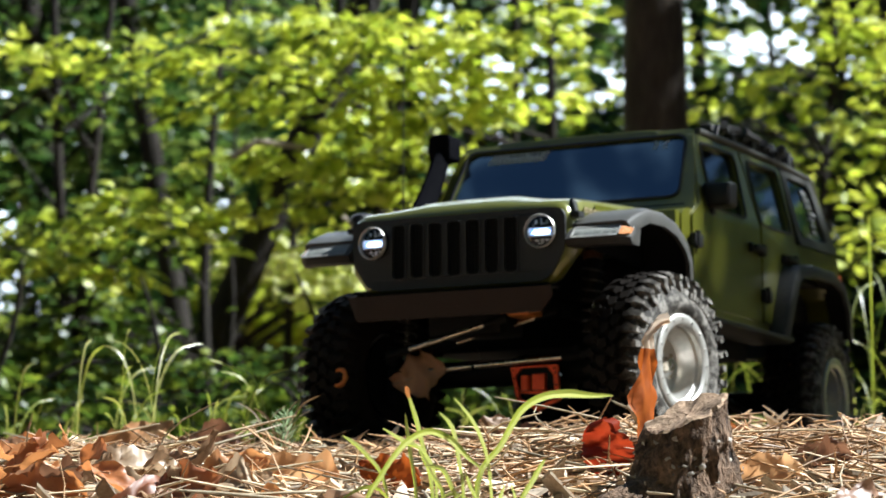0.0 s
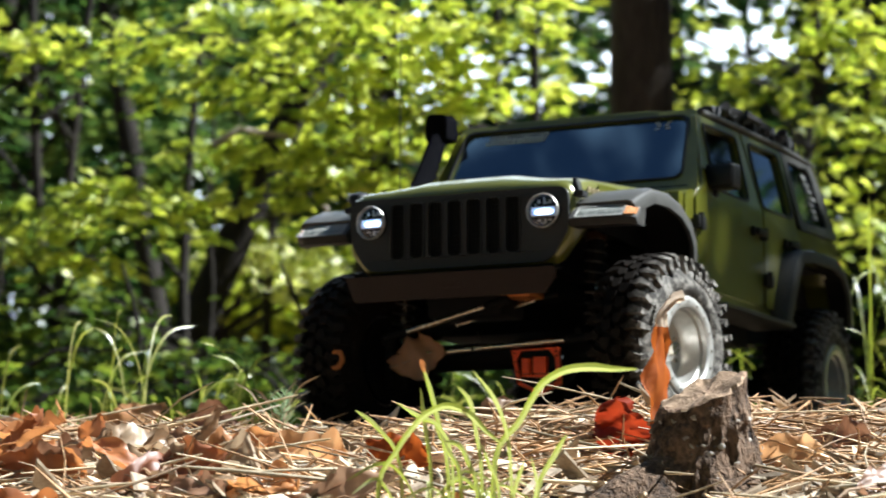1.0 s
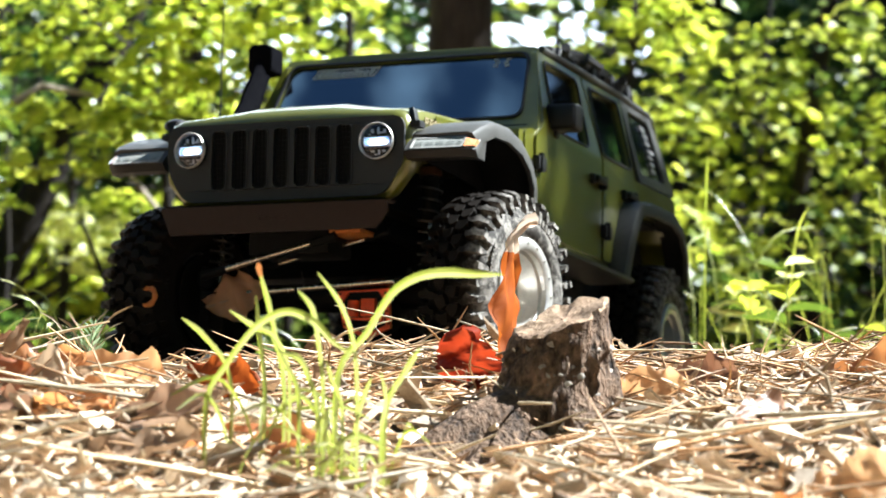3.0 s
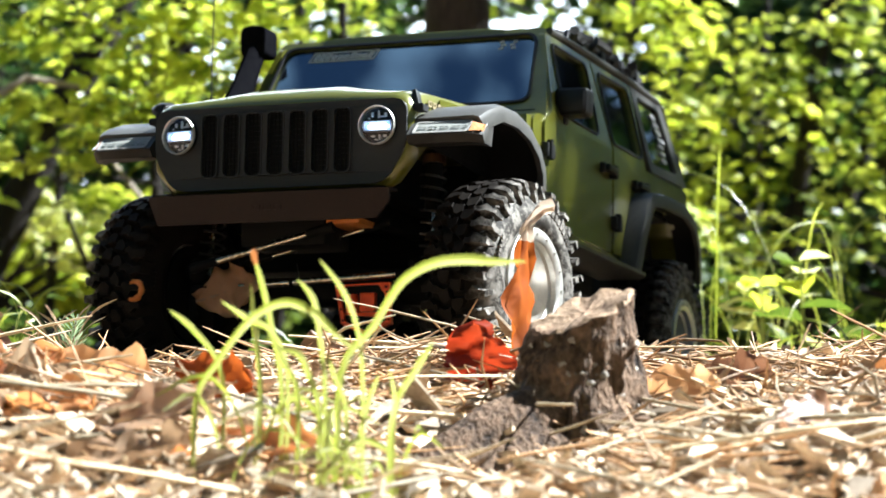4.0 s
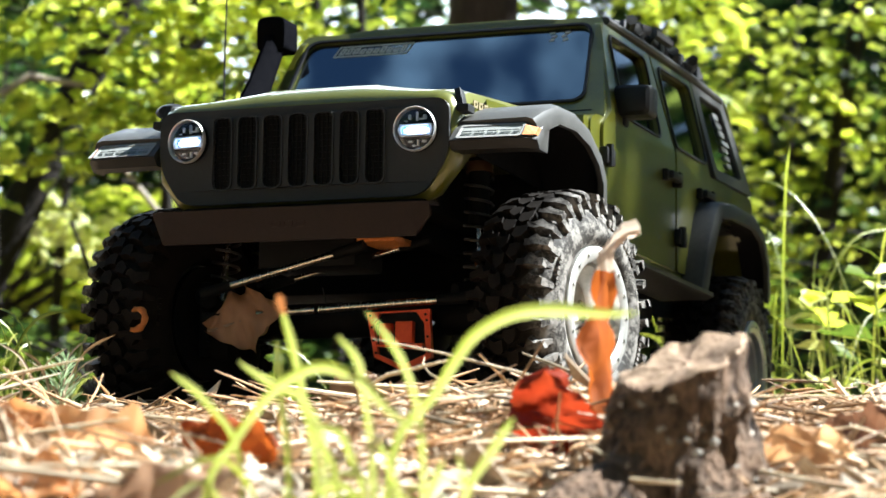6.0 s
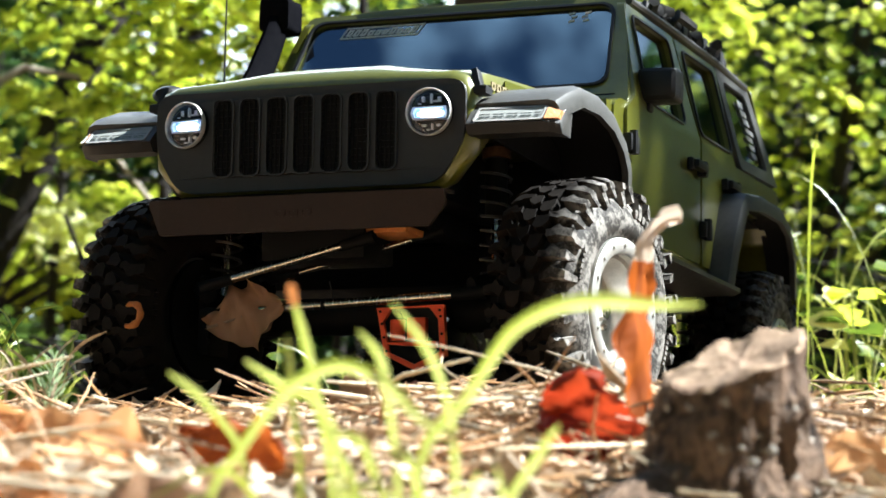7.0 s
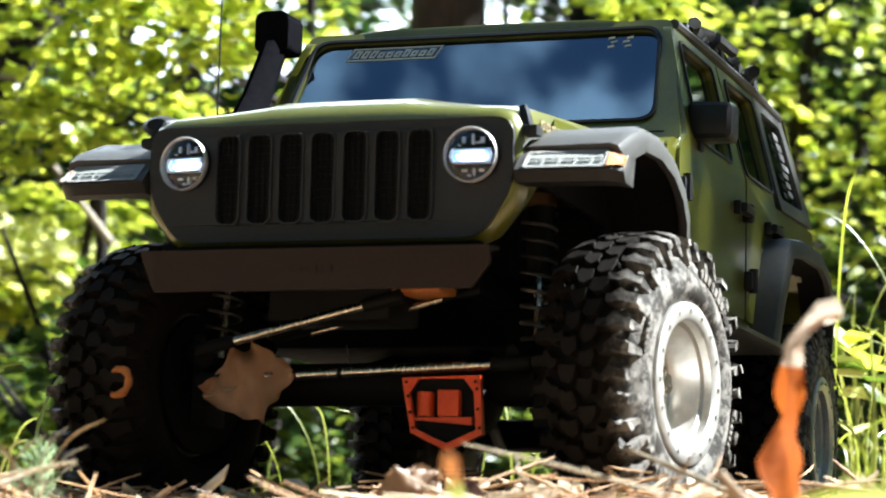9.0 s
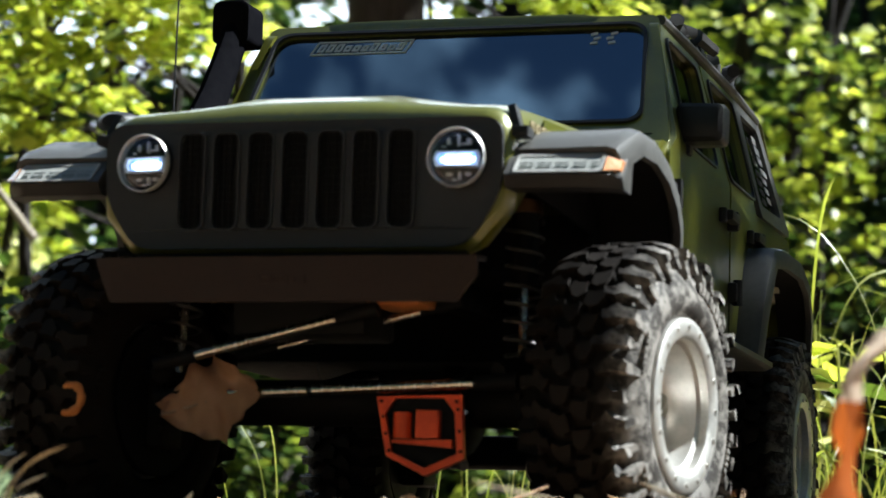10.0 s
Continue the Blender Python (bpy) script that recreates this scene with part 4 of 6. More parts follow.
for y, dx in ((0.0, 0.032), (AXLE_R, 0.0)):
    ax = new("axle")
    ax.parent = car
    bm = bmesh.new()
    tube(bm, [(-0.066, y, 0.0460), (-0.03, y, 0.0460), (0.03, y, 0.0460), (0.080, y, 0.0460)], 0.0078, 14)
    part("axle_tube", bm, DARK, ax)
    bm = bmesh.new()
    loft(bm, [[Vector((dx + r * c, y + yy, 0.0395 + r * 0.9 * sn)) for c, sn in ((math.cos(2 * math.pi * k / 18), math.sin(2 * math.pi * k / 18)) for k in range(18))] for yy, r in ((-0.016, 0.0125), (-0.010, 0.0150), (0.006, 0.0150), (0.018, 0.0085), (0.028, 0.0060))])
    part("differential", bm, DARK, ax)
    if y == 0:
        cover = [(dx - 0.0147, 0.0470), (dx - 0.0110, 0.0278), (dx + 0.0022, 0.0215), (dx + 0.0153, 0.0272), (dx + 0.0140, 0.0478)]
        cin = [(dx - 0.0085, 0.0465), (dx - 0.0118, 0.0415), (dx - 0.0092, 0.0290), (dx + 0.0020, 0.0240), (dx + 0.0128, 0.0288), (dx + 0.0118, 0.0420), (dx + 0.0080, 0.0468)]
        bm = bmesh.new()
        panel(bm, cover, [cin], lambda u, v, w: Vector((u, y - 0.0195 + 0.003 * w, v)))
        part("diff_cover", bm, ORANGE, ax, "bright orange differential cover")
        bm = bmesh.new()
        panel(bm, cin, [], lambda u, v, w: Vector((u, y - 0.0172 + 0.001 * w, v)))
        part("cover_back", bm, DARK, ax)
        bm = bmesh.new()
        box(bm, (dx - 0.0012, y - 0.0205, 0.0335), (dx + 0.0068, y - 0.0165, 0.0428), 0.0006)
        part("cover_block", bm, ORANGE, ax, "orange cover boss")
        bm = bmesh.new()
        tube(bm, [(dx - 0.0060, y - 0.0180, 0.0335), (dx - 0.0060, y - 0.0180, 0.0420)], 0.0031, 12)
        part("cover_barrel", bm, ORANGE, ax, "orange cover barrel")
        bm = bmesh.new()
        panel(bm, [(dx - 0.0095, 0.0322), (dx + 0.0112, 0.0305), (dx + 0.0112, 0.0332), (dx - 0.0095, 0.0330)], [], lambda u, v, w: Vector((u, y - 0.0200 + 0.003 * w, v)))
        part("cover_rib", bm, ORANGE, ax, "orange cover rib")
        for u, v in ((-0.0130, 0.0455), (-0.0122, 0.0405), (-0.0112, 0.0350), (-0.0100, 0.0295), (0.0130, 0.0430), (0.0136, 0.0360), (0.0125, 0.0455), (0.0142, 0.0295)):
            bm = bmesh.new()
            tube(bm, [(dx + u, y - 0.0200, v), (dx + u, y - 0.0190, v)], 0.0006, 6)
            part("bolt", bm, DARK, ax)
    for s in (-1, 1):
        bm = bmesh.new()
        box(bm, (s * 0.068 - 0.006, y - 0.010, 0.030), (s * 0.068 + 0.006, y + 0.010, 0.064), 0.002)
        tube(bm, [(s * 0.066, y - 0.010, 0.0575), (s * 0.058, y - 0.020, 0.0545)], 0.004, 8)
        for k in range(4):
            tube(bm, [(s * 0.0625, y - 0.0118, 0.036 + k * 0.006), (s * 0.0625, y - 0.0095, 0.036 + k * 0.006)], 0.0012, 6)
        part("knuckle", bm, DARK, ax)
    for s in (-1, 1):
        shock = new("shock_absorber")
        shock.parent = car
        yy = y + (0.004 if y == 0 else 0.0)
        top, bot = Vector((s * 0.0588, yy + 0.002, 0.1175)), Vector((s * 0.0610, yy - 0.004, 0.056))
        bm = bmesh.new()
        tube(bm, [top, top.lerp(bot, 0.52)], 0.0046, 14)
        part("body", bm, DARK, shock)
        bm = bmesh.new()
        tube(bm, [top.lerp(bot, 0.06), top.lerp(bot, 0.13)], 0.0060, 14)
        part("cap", bm, BRONZE if y == 0 else DARK, shock, "dull bronze shock cap")
        bm = bmesh.new()
        tube(bm, [top.lerp(bot, 0.5), bot], 0.0018, 8)
        part("rod", bm, STEEL, shock)
        bm = bmesh.new()
        pts = []
        for k in range(81):
            a = k / 80 * 7.5 * 2 * math.pi
            c = top.lerp(bot, 0.16 + 0.74 * k / 80)
            pts.append(c + Vector((0.0062 * math.cos(a), 0.0062 * math.sin(a), 0)))
        tube(bm, pts, 0.0007, 5)
        part("spring", bm, FENDER, shock)


def rod(name, a, b, r, collar=None, label=""):
    bm = bmesh.new()
    tube(bm, [a, b], r, 14)
    ob = part(name, bm, STEEL, car, label or "bare steel steering rod")
    a, b = Vector(a), Vector(b)
    d = (b - a).normalized()
    for p, q in ((a, a - d * 0.013), (b, b + d * 0.013)):
        bm = bmesh.new()
        tube(bm, [p + (p - q) * 0.1, q], [r * 1.35, r * 1.6], 10)
        part("rod_end", bm, DARK, ob)
    if collar:
        bm = bmesh.new()
        c = a.lerp(b, collar)
        tube(bm, [c - d * 0.0008, c + d * 0.0008], r * 1.12, 10)
        part("collar", bm, DARK, ob)


rod("drag_link", (-0.0435, -0.030, 0.0590), (0.0076, -0.030, 0.0715), 0.00172)
rod("panhard_rod", (-0.0223, -0.010, 0.0635), (0.0299, -0.010, 0.0759), 0.00125, 0.52)
rod("tie_rod", (-0.0460, -0.022, 0.0466), (0.0522, -0.022, 0.0513), 0.00180, 0.42)
bm = bmesh.new()
tube(bm, [(-0.006, -0.014, 0.0590), (-0.004, -0.016, 0.0545), (-0.0025, -0.018, 0.0510)], 0.0003, 5)
part("wire", bm, FENDER, car)
bm = bmesh.new()
tube(bm, [(0.020, 0.02, 0.040), (0.012, 0.10, 0.070)], 0.004, 10)
part("drive_shaft", bm, DARK, car)
bm = bmesh.new()
tube(bm, [(0.0, 0.285, 0.040), (0.0, 0.19, 0.070)], 0.004, 10)
part("drive_shaft", bm, DARK, car)
for s in (-1, 1):
    for y0, y1, z0 in ((0.006, 0.11, 0.040), (AXLE_R - 0.006, 0.19, 0.040)):
        bm = bmesh.new()
        tube(bm, [(s * 0.045, y0, z0), (s * 0.026, y1, 0.066)], 0.0028, 10)
        part("link_arm", bm, DARK, car)
bm = bmesh.new()
box(bm, (0.016, -0.030, 0.0760), (0.034, -0.004, 0.0790), 0.001)
part("servo_plate", bm, RUST, car, "orange servo plate")
bm = bmesh.new()
box(bm, (-0.030, -0.030, 0.0660), (0.016, 0.002, 0.0840), 0.002)
part("servo", bm, DARK, car)

# wheels
R_TYRE, W2 = 0.0530, 0.0170


def tyre_mesh():
    bm = bmesh.new()
    R = R_TYRE - 0.0040
    wall = [(W2 - 0.0030, 0.0272), (W2 + 0.0002, 0.0296), (W2 + 0.0014, 0.0330), (W2 + 0.0014, 0.0365), (W2 + 0.0002, 0.0402), (W2 - 0.0022, 0.0436), (W2 - 0.0052, R - 0.0016), (0.0060, R)]
    lathe(bm, [(-x, q) for x, q in wall] + wall[::-1], 64)
    rng = random.Random(7)

    def pt(x, a, r):
        return Vector((x, r * math.sin(a), r * math.cos(a)))

    def lug(poly, r0, r1, drop=None):
        """poly: (x, angle); a block between two radii, tapered, the outer end dropped to the shoulder."""
        cx, ca = sum(p[0] for p in poly) / len(poly), sum(p[1] for p in poly) / len(poly)
        lo = [bm.verts.new(pt(cx + (x - cx) * 1.08, ca + (a - ca) * 1.14, r0)) for x, a in poly]
        hi = []
        for x, a in poly:
            xx, aa = cx + (x - cx) * rng.uniform(0.96, 1.06), ca + (a - ca) * rng.uniform(0.92, 1.08)
            hi.append(bm.verts.new(pt(xx, aa, r1 - rng.uniform(0, 0.0003) - (0.0026 if abs(xx) > 0.0140 else 0.0010 if abs(xx) > 0.010 else 0))))
        n = len(poly)
        bm.faces.new(hi)
        for i in range(n):
            bm.faces.new((lo[i], lo[(i + 1) % n], hi[(i + 1) % n], hi[i]))

    def worn(poly):
        return [(x + rng.uniform(-1, 1) * 0.0005, a + rng.uniform(-1, 1) * 0.009) for x, a in poly]

    N = 36
    st = 2 * math.pi / N
    for k in range(N):
        a = k * st
        for sgn in (-1, 1):
            o = a + (0.5 * st if sgn > 0 else 0)
            # centre blocks, notched and slanted
            lug(worn([(sgn * 0.0004, o - 0.036), (sgn * 0.0028, o - 0.070), (sgn * 0.0050, o - 0.048), (sgn * 0.0064, o + 0.010), (sgn * 0.0060, o + 0.060), (sgn * 0.0036, o + 0.046), (sgn * 0.0008, o + 0.052)]), R - 0.0008, R_TYRE)
            # shoulder lugs, long and short by turns
            o += 0.5 * st
            wid = 0.086 if k % 2 else 0.074
            end = W2 + (0.0006 if k % 2 else -0.0004)
            inner = 0.0060 + 0.0016 * (k % 2)
            lug(worn([(sgn * inner, o - 0.052), (sgn * 0.0095, o - 0.064), (sgn * 0.0118, o - 0.040), (sgn * end, o - 0.046), (sgn * end, o + wid * 0.62 - 0.03), (sgn * 0.0138, o + wid * 0.62 - 0.024),
                      (sgn * 0.0116, o + wid * 0.62 + 0.010), (sgn * 0.0090, o - 0.006), (sgn * inner, o + 0.004)]), R - 0.0012, R_TYRE)
            # side biters down the wall
            x0, x1 = sgn * (W2 - 0.0012), sgn * (W2 + 0.0012)
            r1, r0 = R_TYRE - 0.0022, R_TYRE - (0.0120 if k % 2 else 0.0092)
            vs = []
            for a0, a1, rr, xx in ((o - 0.044, o + wid - 0.050, r1 - 0.0006, x1 - sgn * 0.0020), (o - 0.030, o + wid - 0.064, r0, x1)):
                vs.append([bm.verts.new(pt(xx, a0, rr)), bm.verts.new(pt(xx, a1, rr)), bm.verts.new(pt(x0 - sgn * 0.0014, a1, rr)), bm.verts.new(pt(x0 - sgn * 0.0014, a0, rr))])
            for i in range(4):
                bm.faces.new((vs[0][i], vs[0][(i + 1) % 4], vs[1][(i + 1) % 4], vs[1][i]))
            bm.faces.new(vs[0])
            bm.faces.new(vs[1])
    # raised marks round the wall
    for sgn in (-1, 1):
        for c0, cnt, hgt in ((0.2, 9, 0.0032), (math.pi + 0.3, 9, 0.0032), (1.75, 6, 0.0018), (4.9, 6, 0.0018)):
            for k in range(cnt):
                a0 = c0 + k * (0.085 if hgt > 0.002 else 0.06)
                a1 = a0 + (0.060 if hgt > 0.002 else 0.038)
                q = []
                for xx in (W2 + 0.0002, W2 + 0.0016):
                    q.append([bm.verts.new(pt(sgn * xx, aa, rr)) for aa, rr in ((a0, 0.0385), (a1, 0.0385), (a1, 0.0385 + hgt), (a0, 0.0385 + hgt))])
                bm.faces.new(q[1])
                for i in range(4):
                    bm.faces.new((q[0][i], q[0][(i + 1) % 4], q[1][(i + 1) % 4], q[1][i]))
    return bm


wheel = new("wheel")
wheel.parent = car
tagged(wheel, "knobbly black tyre on a satin alloy rim")
part("tyre", tyre_mesh(), RUBBER, wheel, "black off-road tyre with deep lugs")
bm = bmesh.new()
lathe(bm, [(W2 - 0.0010, 0.0284), (W2 + 0.0008, 0.0281), (W2 + 0.0014, 0.0271), (W2 + 0.0012, 0.0233), (W2 + 0.0002, 0.0218), (W2 - 0.0026, 0.0216), (W2 - 0.0030, 0.0275)], 64)
for k in range(16):
    a = 2 * math.pi * k / 16
    c = Vector((W2 + 0.0012, 0.0254 * math.sin(a), 0.0254 * math.cos(a)))
    tube(bm, [c, c + Vector((0.0007, 0, 0))], 0.0008, 8)
part("beadlock_ring", bm, ALLOY, wheel, "satin silver bolted ring")
bm = bmesh.new()
lathe(bm, [(W2 - 0.0024, 0.0221), (W2 - 0.0036, 0.0202), (W2 - 0.0120, 0.0191), (W2 - 0.0140, 0.0176), (W2 - 0.0140, 0.0085), (W2 - 0.0118, 0.0068), (W2 - 0.0118, 0.0002), (W2 - 0.0160, 0.0002), (W2 - 0.0160, 0.0199), (-W2 + 0.006, 0.0226), (-W2 + 0.0055, 0.0262), (-W2 + 0.0065, 0.0264), (W2 - 0.004, 0.0263)], 56)
rim = part("rim", bm, ALLOY, wheel, "deep-dish satin silver rim")
# dark disc added over the rim's back for the darkness inside the wheel
bm = bmesh.new()
lathe(bm, [(-W2 + 0.0010, 0.0256), (-W2 + 0.0010, 0.0003), (-W2 + 0.0040, 0.0003), (-W2 + 0.0040, 0.0256)], 40)
part("rim_shade_disc", bm, DARK, wheel)
bm = bmesh.new()
tube(bm, [(W2 - 0.0122, 0, 0), (W2 - 0.0070, 0, 0)], [0.0048, 0.0042], 6)
for k in range(6):
    a = 2 * math.pi * k / 6
    tube(bm, [(W2 - 0.0142, 0.0118 * math.sin(a), 0.0118 * math.cos(a)), (W2 - 0.0126, 0.0118 * math.sin(a), 0.0118 * math.cos(a))], 0.0013, 6)
part("hub", bm, STEEL, wheel, "hexagonal steel hub nut")
STEER = -10.0
WHEEL_Z = 0.0460
wheel.matrix_basis = pose(0.0986, 0, WHEEL_Z, 0, 0, STEER)
copy_thing(wheel, pose(0.0904, AXLE_R, WHEEL_Z, 38, 0, 0))
copy_thing(wheel, pose(-0.0815, 0, WHEEL_Z, 23, 0, 180 + STEER))
copy_thing(wheel, pose(-0.0904, AXLE_R, WHEEL_Z, 51, 0, 180))


# ---- litter: pine needles, bark chips ----
def scatter(n, seed, y0=-0.74, y1=0.24):
    r = np.random.default_rng(seed)
    y = r.uniform(y0, y1, n)
    lo, hi = np.where(y < 0, -0.58 - y * 1.05, -0.62), np.where(y < 0, 0.46 - y * 0.05, 0.50)
    x = lo + (hi - lo) * r.random(n)
    z = np.array([ground_z(a, b) for a, b in zip(x, y)])
    return r, x, y, z


def blades_mesh(c, h, length, radius, sag, pitch, segs=3, sides=3, roll=None):
    """Thin tapering stalks with a bend, all in one mesh."""
    n = len(c)
    dirv = np.stack([np.cos(h) * np.cos(pitch), np.sin(h) * np.cos(pitch), np.sin(pitch)], 1)
    side = np.stack([-np.sin(h), np.cos(h), np.zeros(n)], 1)
    up = np.cross(dirv, side)
    rings = []
    for k in range(segs + 1):
        t = k / segs - 0.5
        mid = c + dirv * (length * t)[:, None] + side * (sag * (0.25 - t * t) * length)[:, None]
        rad = radius * (1.0 - 0.55 * abs(2 * t) ** 3)
        for j in range(sides):
            a = 2 * math.pi * j / sides
            rings.append(mid + (side * math.cos(a) + up * math.sin(a)) * rad[:, None])
    v = np.stack(rings, 1)
    m = (segs + 1) * sides
    f = []
    for k in range(segs):
        for j in range(sides):
            q = (j + 1) % sides
            f.append((k * sides + j, k * sides + q, (k + 1) * sides + q, (k + 1) * sides + j))
    faces = (np.array(f)[None] + (np.arange(n) * m)[:, None, None]).reshape(-1, 4)
    return v.reshape(-1, 3), faces


r, x, y, z = scatter(26000, 21)
keep = (y > -0.36) | (r.random(len(x)) < 0.55)
x, y, z = x[keep], y[keep], z[keep]
n = len(x)
length = r.uniform(0.014, 0.048, n)
pitch = r.normal(0, 0.16, n)
up = r.random(n) < np.where(y > -0.3, 0.016, 0.012)
pitch[up] = r.uniform(0.4, 1.1, up.sum())
length = np.where(up & (y > -0.3), length * 0.7, length)
length = np.where(y > -0.16, length * 0.66, length)
lift = np.abs(r.normal(0, 0.0045, n)) + np.abs(np.sin(pitch)) * length * 0.42
under = (np.abs(x) < 0.125) & (y > -0.05)
lift[under] = np.minimum(lift[under], 0.004)
nv, nf = blades_mesh(np.stack([x, y, z + lift + 0.001], 1), r.uniform(0, 2 * math.pi, n), length, r.uniform(0.00035, 0.00075, n), r.normal(0, 0.35, n), pitch)
tagged(raw_mesh("pine_needles", nv, nf, NEEDLE), "dry tan pine needles lying thick on the bank", "pine needles", kind="stuff")

r, x, y, z = scatter(15500, 22)
keep = (y < -0.30) | (r.random(len(x)) < 0.55)
x, y, z = x[keep], y[keep], z[keep]
n = len(x)
a, ln, wd = r.uniform(0, 6.28, n), r.uniform(0.003, 0.013, n) * np.where(y < -0.34, 1.0, 0.75), r.uniform(0.0015, 0.0050, n) * np.where(y < -0.34, 0.95, 0.7)
tilt = r.normal(0, 0.5, n)
d = np.stack([np.cos(a), np.sin(a), np.sin(tilt)], 1) * ln[:, None]
s = np.stack([-np.sin(a), np.cos(a), r.normal(0, 0.4, n)], 1) * wd[:, None]
c = np.stack([x, y, z + 0.003 + np.abs(r.normal(0, 0.003, n))], 1)
h = np.array([0, 0, 1.0]) * 0.0007
ja, jb, jc, je = [(0.45 + 0.65 * r.random(n))[:, None] for _ in range(4)]
bow = np.array([0, 0, 1.0]) * (r.uniform(-0.3, 0.3, n) * ln)[:, None]
corners = [c - d * ja - s * jb + bow, c + d * jc - s * ja, c + d * jb + s * je + bow, c - d * je + s * jc]
cv = np.stack([p + h for p in corners] + [p - h for p in corners], 1).reshape(-1, 3)
cf = (np.array([(0, 1, 2, 3), (7, 6, 5, 4), (0, 4, 5, 1), (1, 5, 6, 2), (2, 6, 7, 3), (3, 7, 4, 0)])[None] + (np.arange(n) * 8)[:, None, None]).reshape(-1, 4)
chips = tagged(raw_mesh("bark_chips", cv, cf, CHIP), "pale flakes of bark and broken leaf among the needles", "bark chips", kind="stuff")
chips.data.polygons.foreach_set("use_smooth", [False] * len(chips.data.polygons))

# fallen leaves over the rest of the clearing
r = np.random.default_rng(27)
n = 14000
x, y = r.uniform(-4.5, 3.5, n), r.uniform(-4.0, 4.5, n)
out = ~((np.abs(x) < 0.16) & (y > -0.1) & (y < 0.42)) & ~((x > -0.5) & (x < 0.5) & (y > -0.74) & (y < 0.24)) & ~((np.abs(x - 0.44) < 0.3) & (y > -1.5) & (y < -0.6))
x, y = x[out], y[out]
n = len(x)
z = np.array([ground_z(a, b) for a, b in zip(x, y)])
a, ln = r.uniform(0, 6.28, n), r.uniform(0.012, 0.032, n)
d = np.stack([np.cos(a), np.sin(a), r.normal(0, 0.25, n)], 1) * ln[:, None]
s = np.stack([-np.sin(a), np.cos(a), r.normal(0, 0.3, n)], 1) * (ln * r.uniform(0.35, 0.6, n))[:, None]
c = np.stack([x, y, z + 0.008], 1)
k1, k2 = (0.3 + 0.5 * r.random(n))[:, None], (0.3 + 0.5 * r.random(n))[:, None]
lift = np.array([0, 0, 1.0]) * (ln * 0.25)[:, None]
lv = np.stack([c - d, c - d * 0.3 + s * k1 + lift, c + d * 0.4 + s + lift * 0.5, c + d, c + d * 0.3 - s * k2 + lift, c - d * 0.5 - s], 1).reshape(-1, 3)
lf = (np.array([(0, 1, 4, 5), (1, 2, 3, 4)])[None] + (np.arange(n) * 6)[:, None, None]).reshape(-1, 4)
litter = tagged(raw_mesh("leaf_litter", lv, lf, LITTER), "brown fallen leaves over the floor of the wood", "leaf litter", kind="stuff")

# pale dry grass straw
r, x, y, z = scatter(620, 23, -0.74, -0.17)
n = len(x)
ln = r.uniform(0.03, 0.095, n)
pt_ = r.normal(0, 0.12, n)
sv, sf = blades_mesh(np.stack([x, y, z + 0.005 + np.abs(r.normal(0, 0.004, n)) + np.abs(np.sin(pt_)) * ln * 0.4], 1), r.uniform(0, 6.28, n), ln, r.uniform(0.0004, 0.0009, n), r.normal(0, 0.5, n), pt_, 4, 4)
tagged(raw_mesh("dry_straw", sv, sf, STRAW), "pale dry grass straw on the needles", "straw", kind="stuff")

# dark bits of bark pressed into the needles
rng = random.Random(47)
for k in range(34):
    bit = thing("bark_piece", "dark flake of bark lying in the needles", "bark", "bark pieces on the ground")
    bx, by = 0.050 + rng.gauss(0, 0.026), -0.355 + rng.gauss(0, 0.014)
    ln, wd, th = rng.uniform(0.007, 0.017), rng.uniform(0.003, 0.006), rng.uniform(0.0010, 0.0022)
    bm = bmesh.new()
    loft(bm, [[Vector((u * ln * 0.5, v * wd * 0.5 * g + rng.uniform(-0.0006, 0.0006), h * th * 0.5 + 0.0008 * math.cos(u * 2))) for v, h in ((-1, -0.6), (0, -1), (1, -0.5), (1, 0.6), (0.2, 1), (-0.9, 0.7))] for u, g in ((-1, 0.5), (-0.6, 0.9), (0, 1.0), (0.5, 0.85), (1, 0.45))])
    part("flake", bm, BARK, bit)
    bit.matrix_basis = pose(bx, by, ground_z(bx, by) + 0.0055 + th, rng.uniform(-20, 20), rng.uniform(-20, 20), rng.uniform(0, 360))

# fallen twigs
rng = random.Random(31)
for k in range(16):
    tw = thing("twig", "thin dry brown twig lying on the needles", "twig", "twigs on the ground")
    tx, ty = rng.uniform(-0.3, 0.42), rng.uniform(-0.55, 0.0)
    if abs(tx) < 0.13 and ty > -0.07:
        ty -= 0.1
    ang, ln = rng.uniform(0, 6.28), rng.uniform(0.04, 0.11)
    pts = []
    for j in range(6):
        t = j / 5 - 0.5
        px_, py_ = tx + ln * t * math.cos(ang) + rng.uniform(-1, 1) * 0.002, ty + ln * t * math.sin(ang) + rng.uniform(-1, 1) * 0.002
        pts.append((px_, py_, ground_z(px_, py_) + 0.005 + 0.003 * rng.random()))
    bm = bmesh.new()
    tube(bm, pts, [0.0017 - 0.0002 * j for j in range(6)], 6)
    part("stem", bm, TWIG, tw)


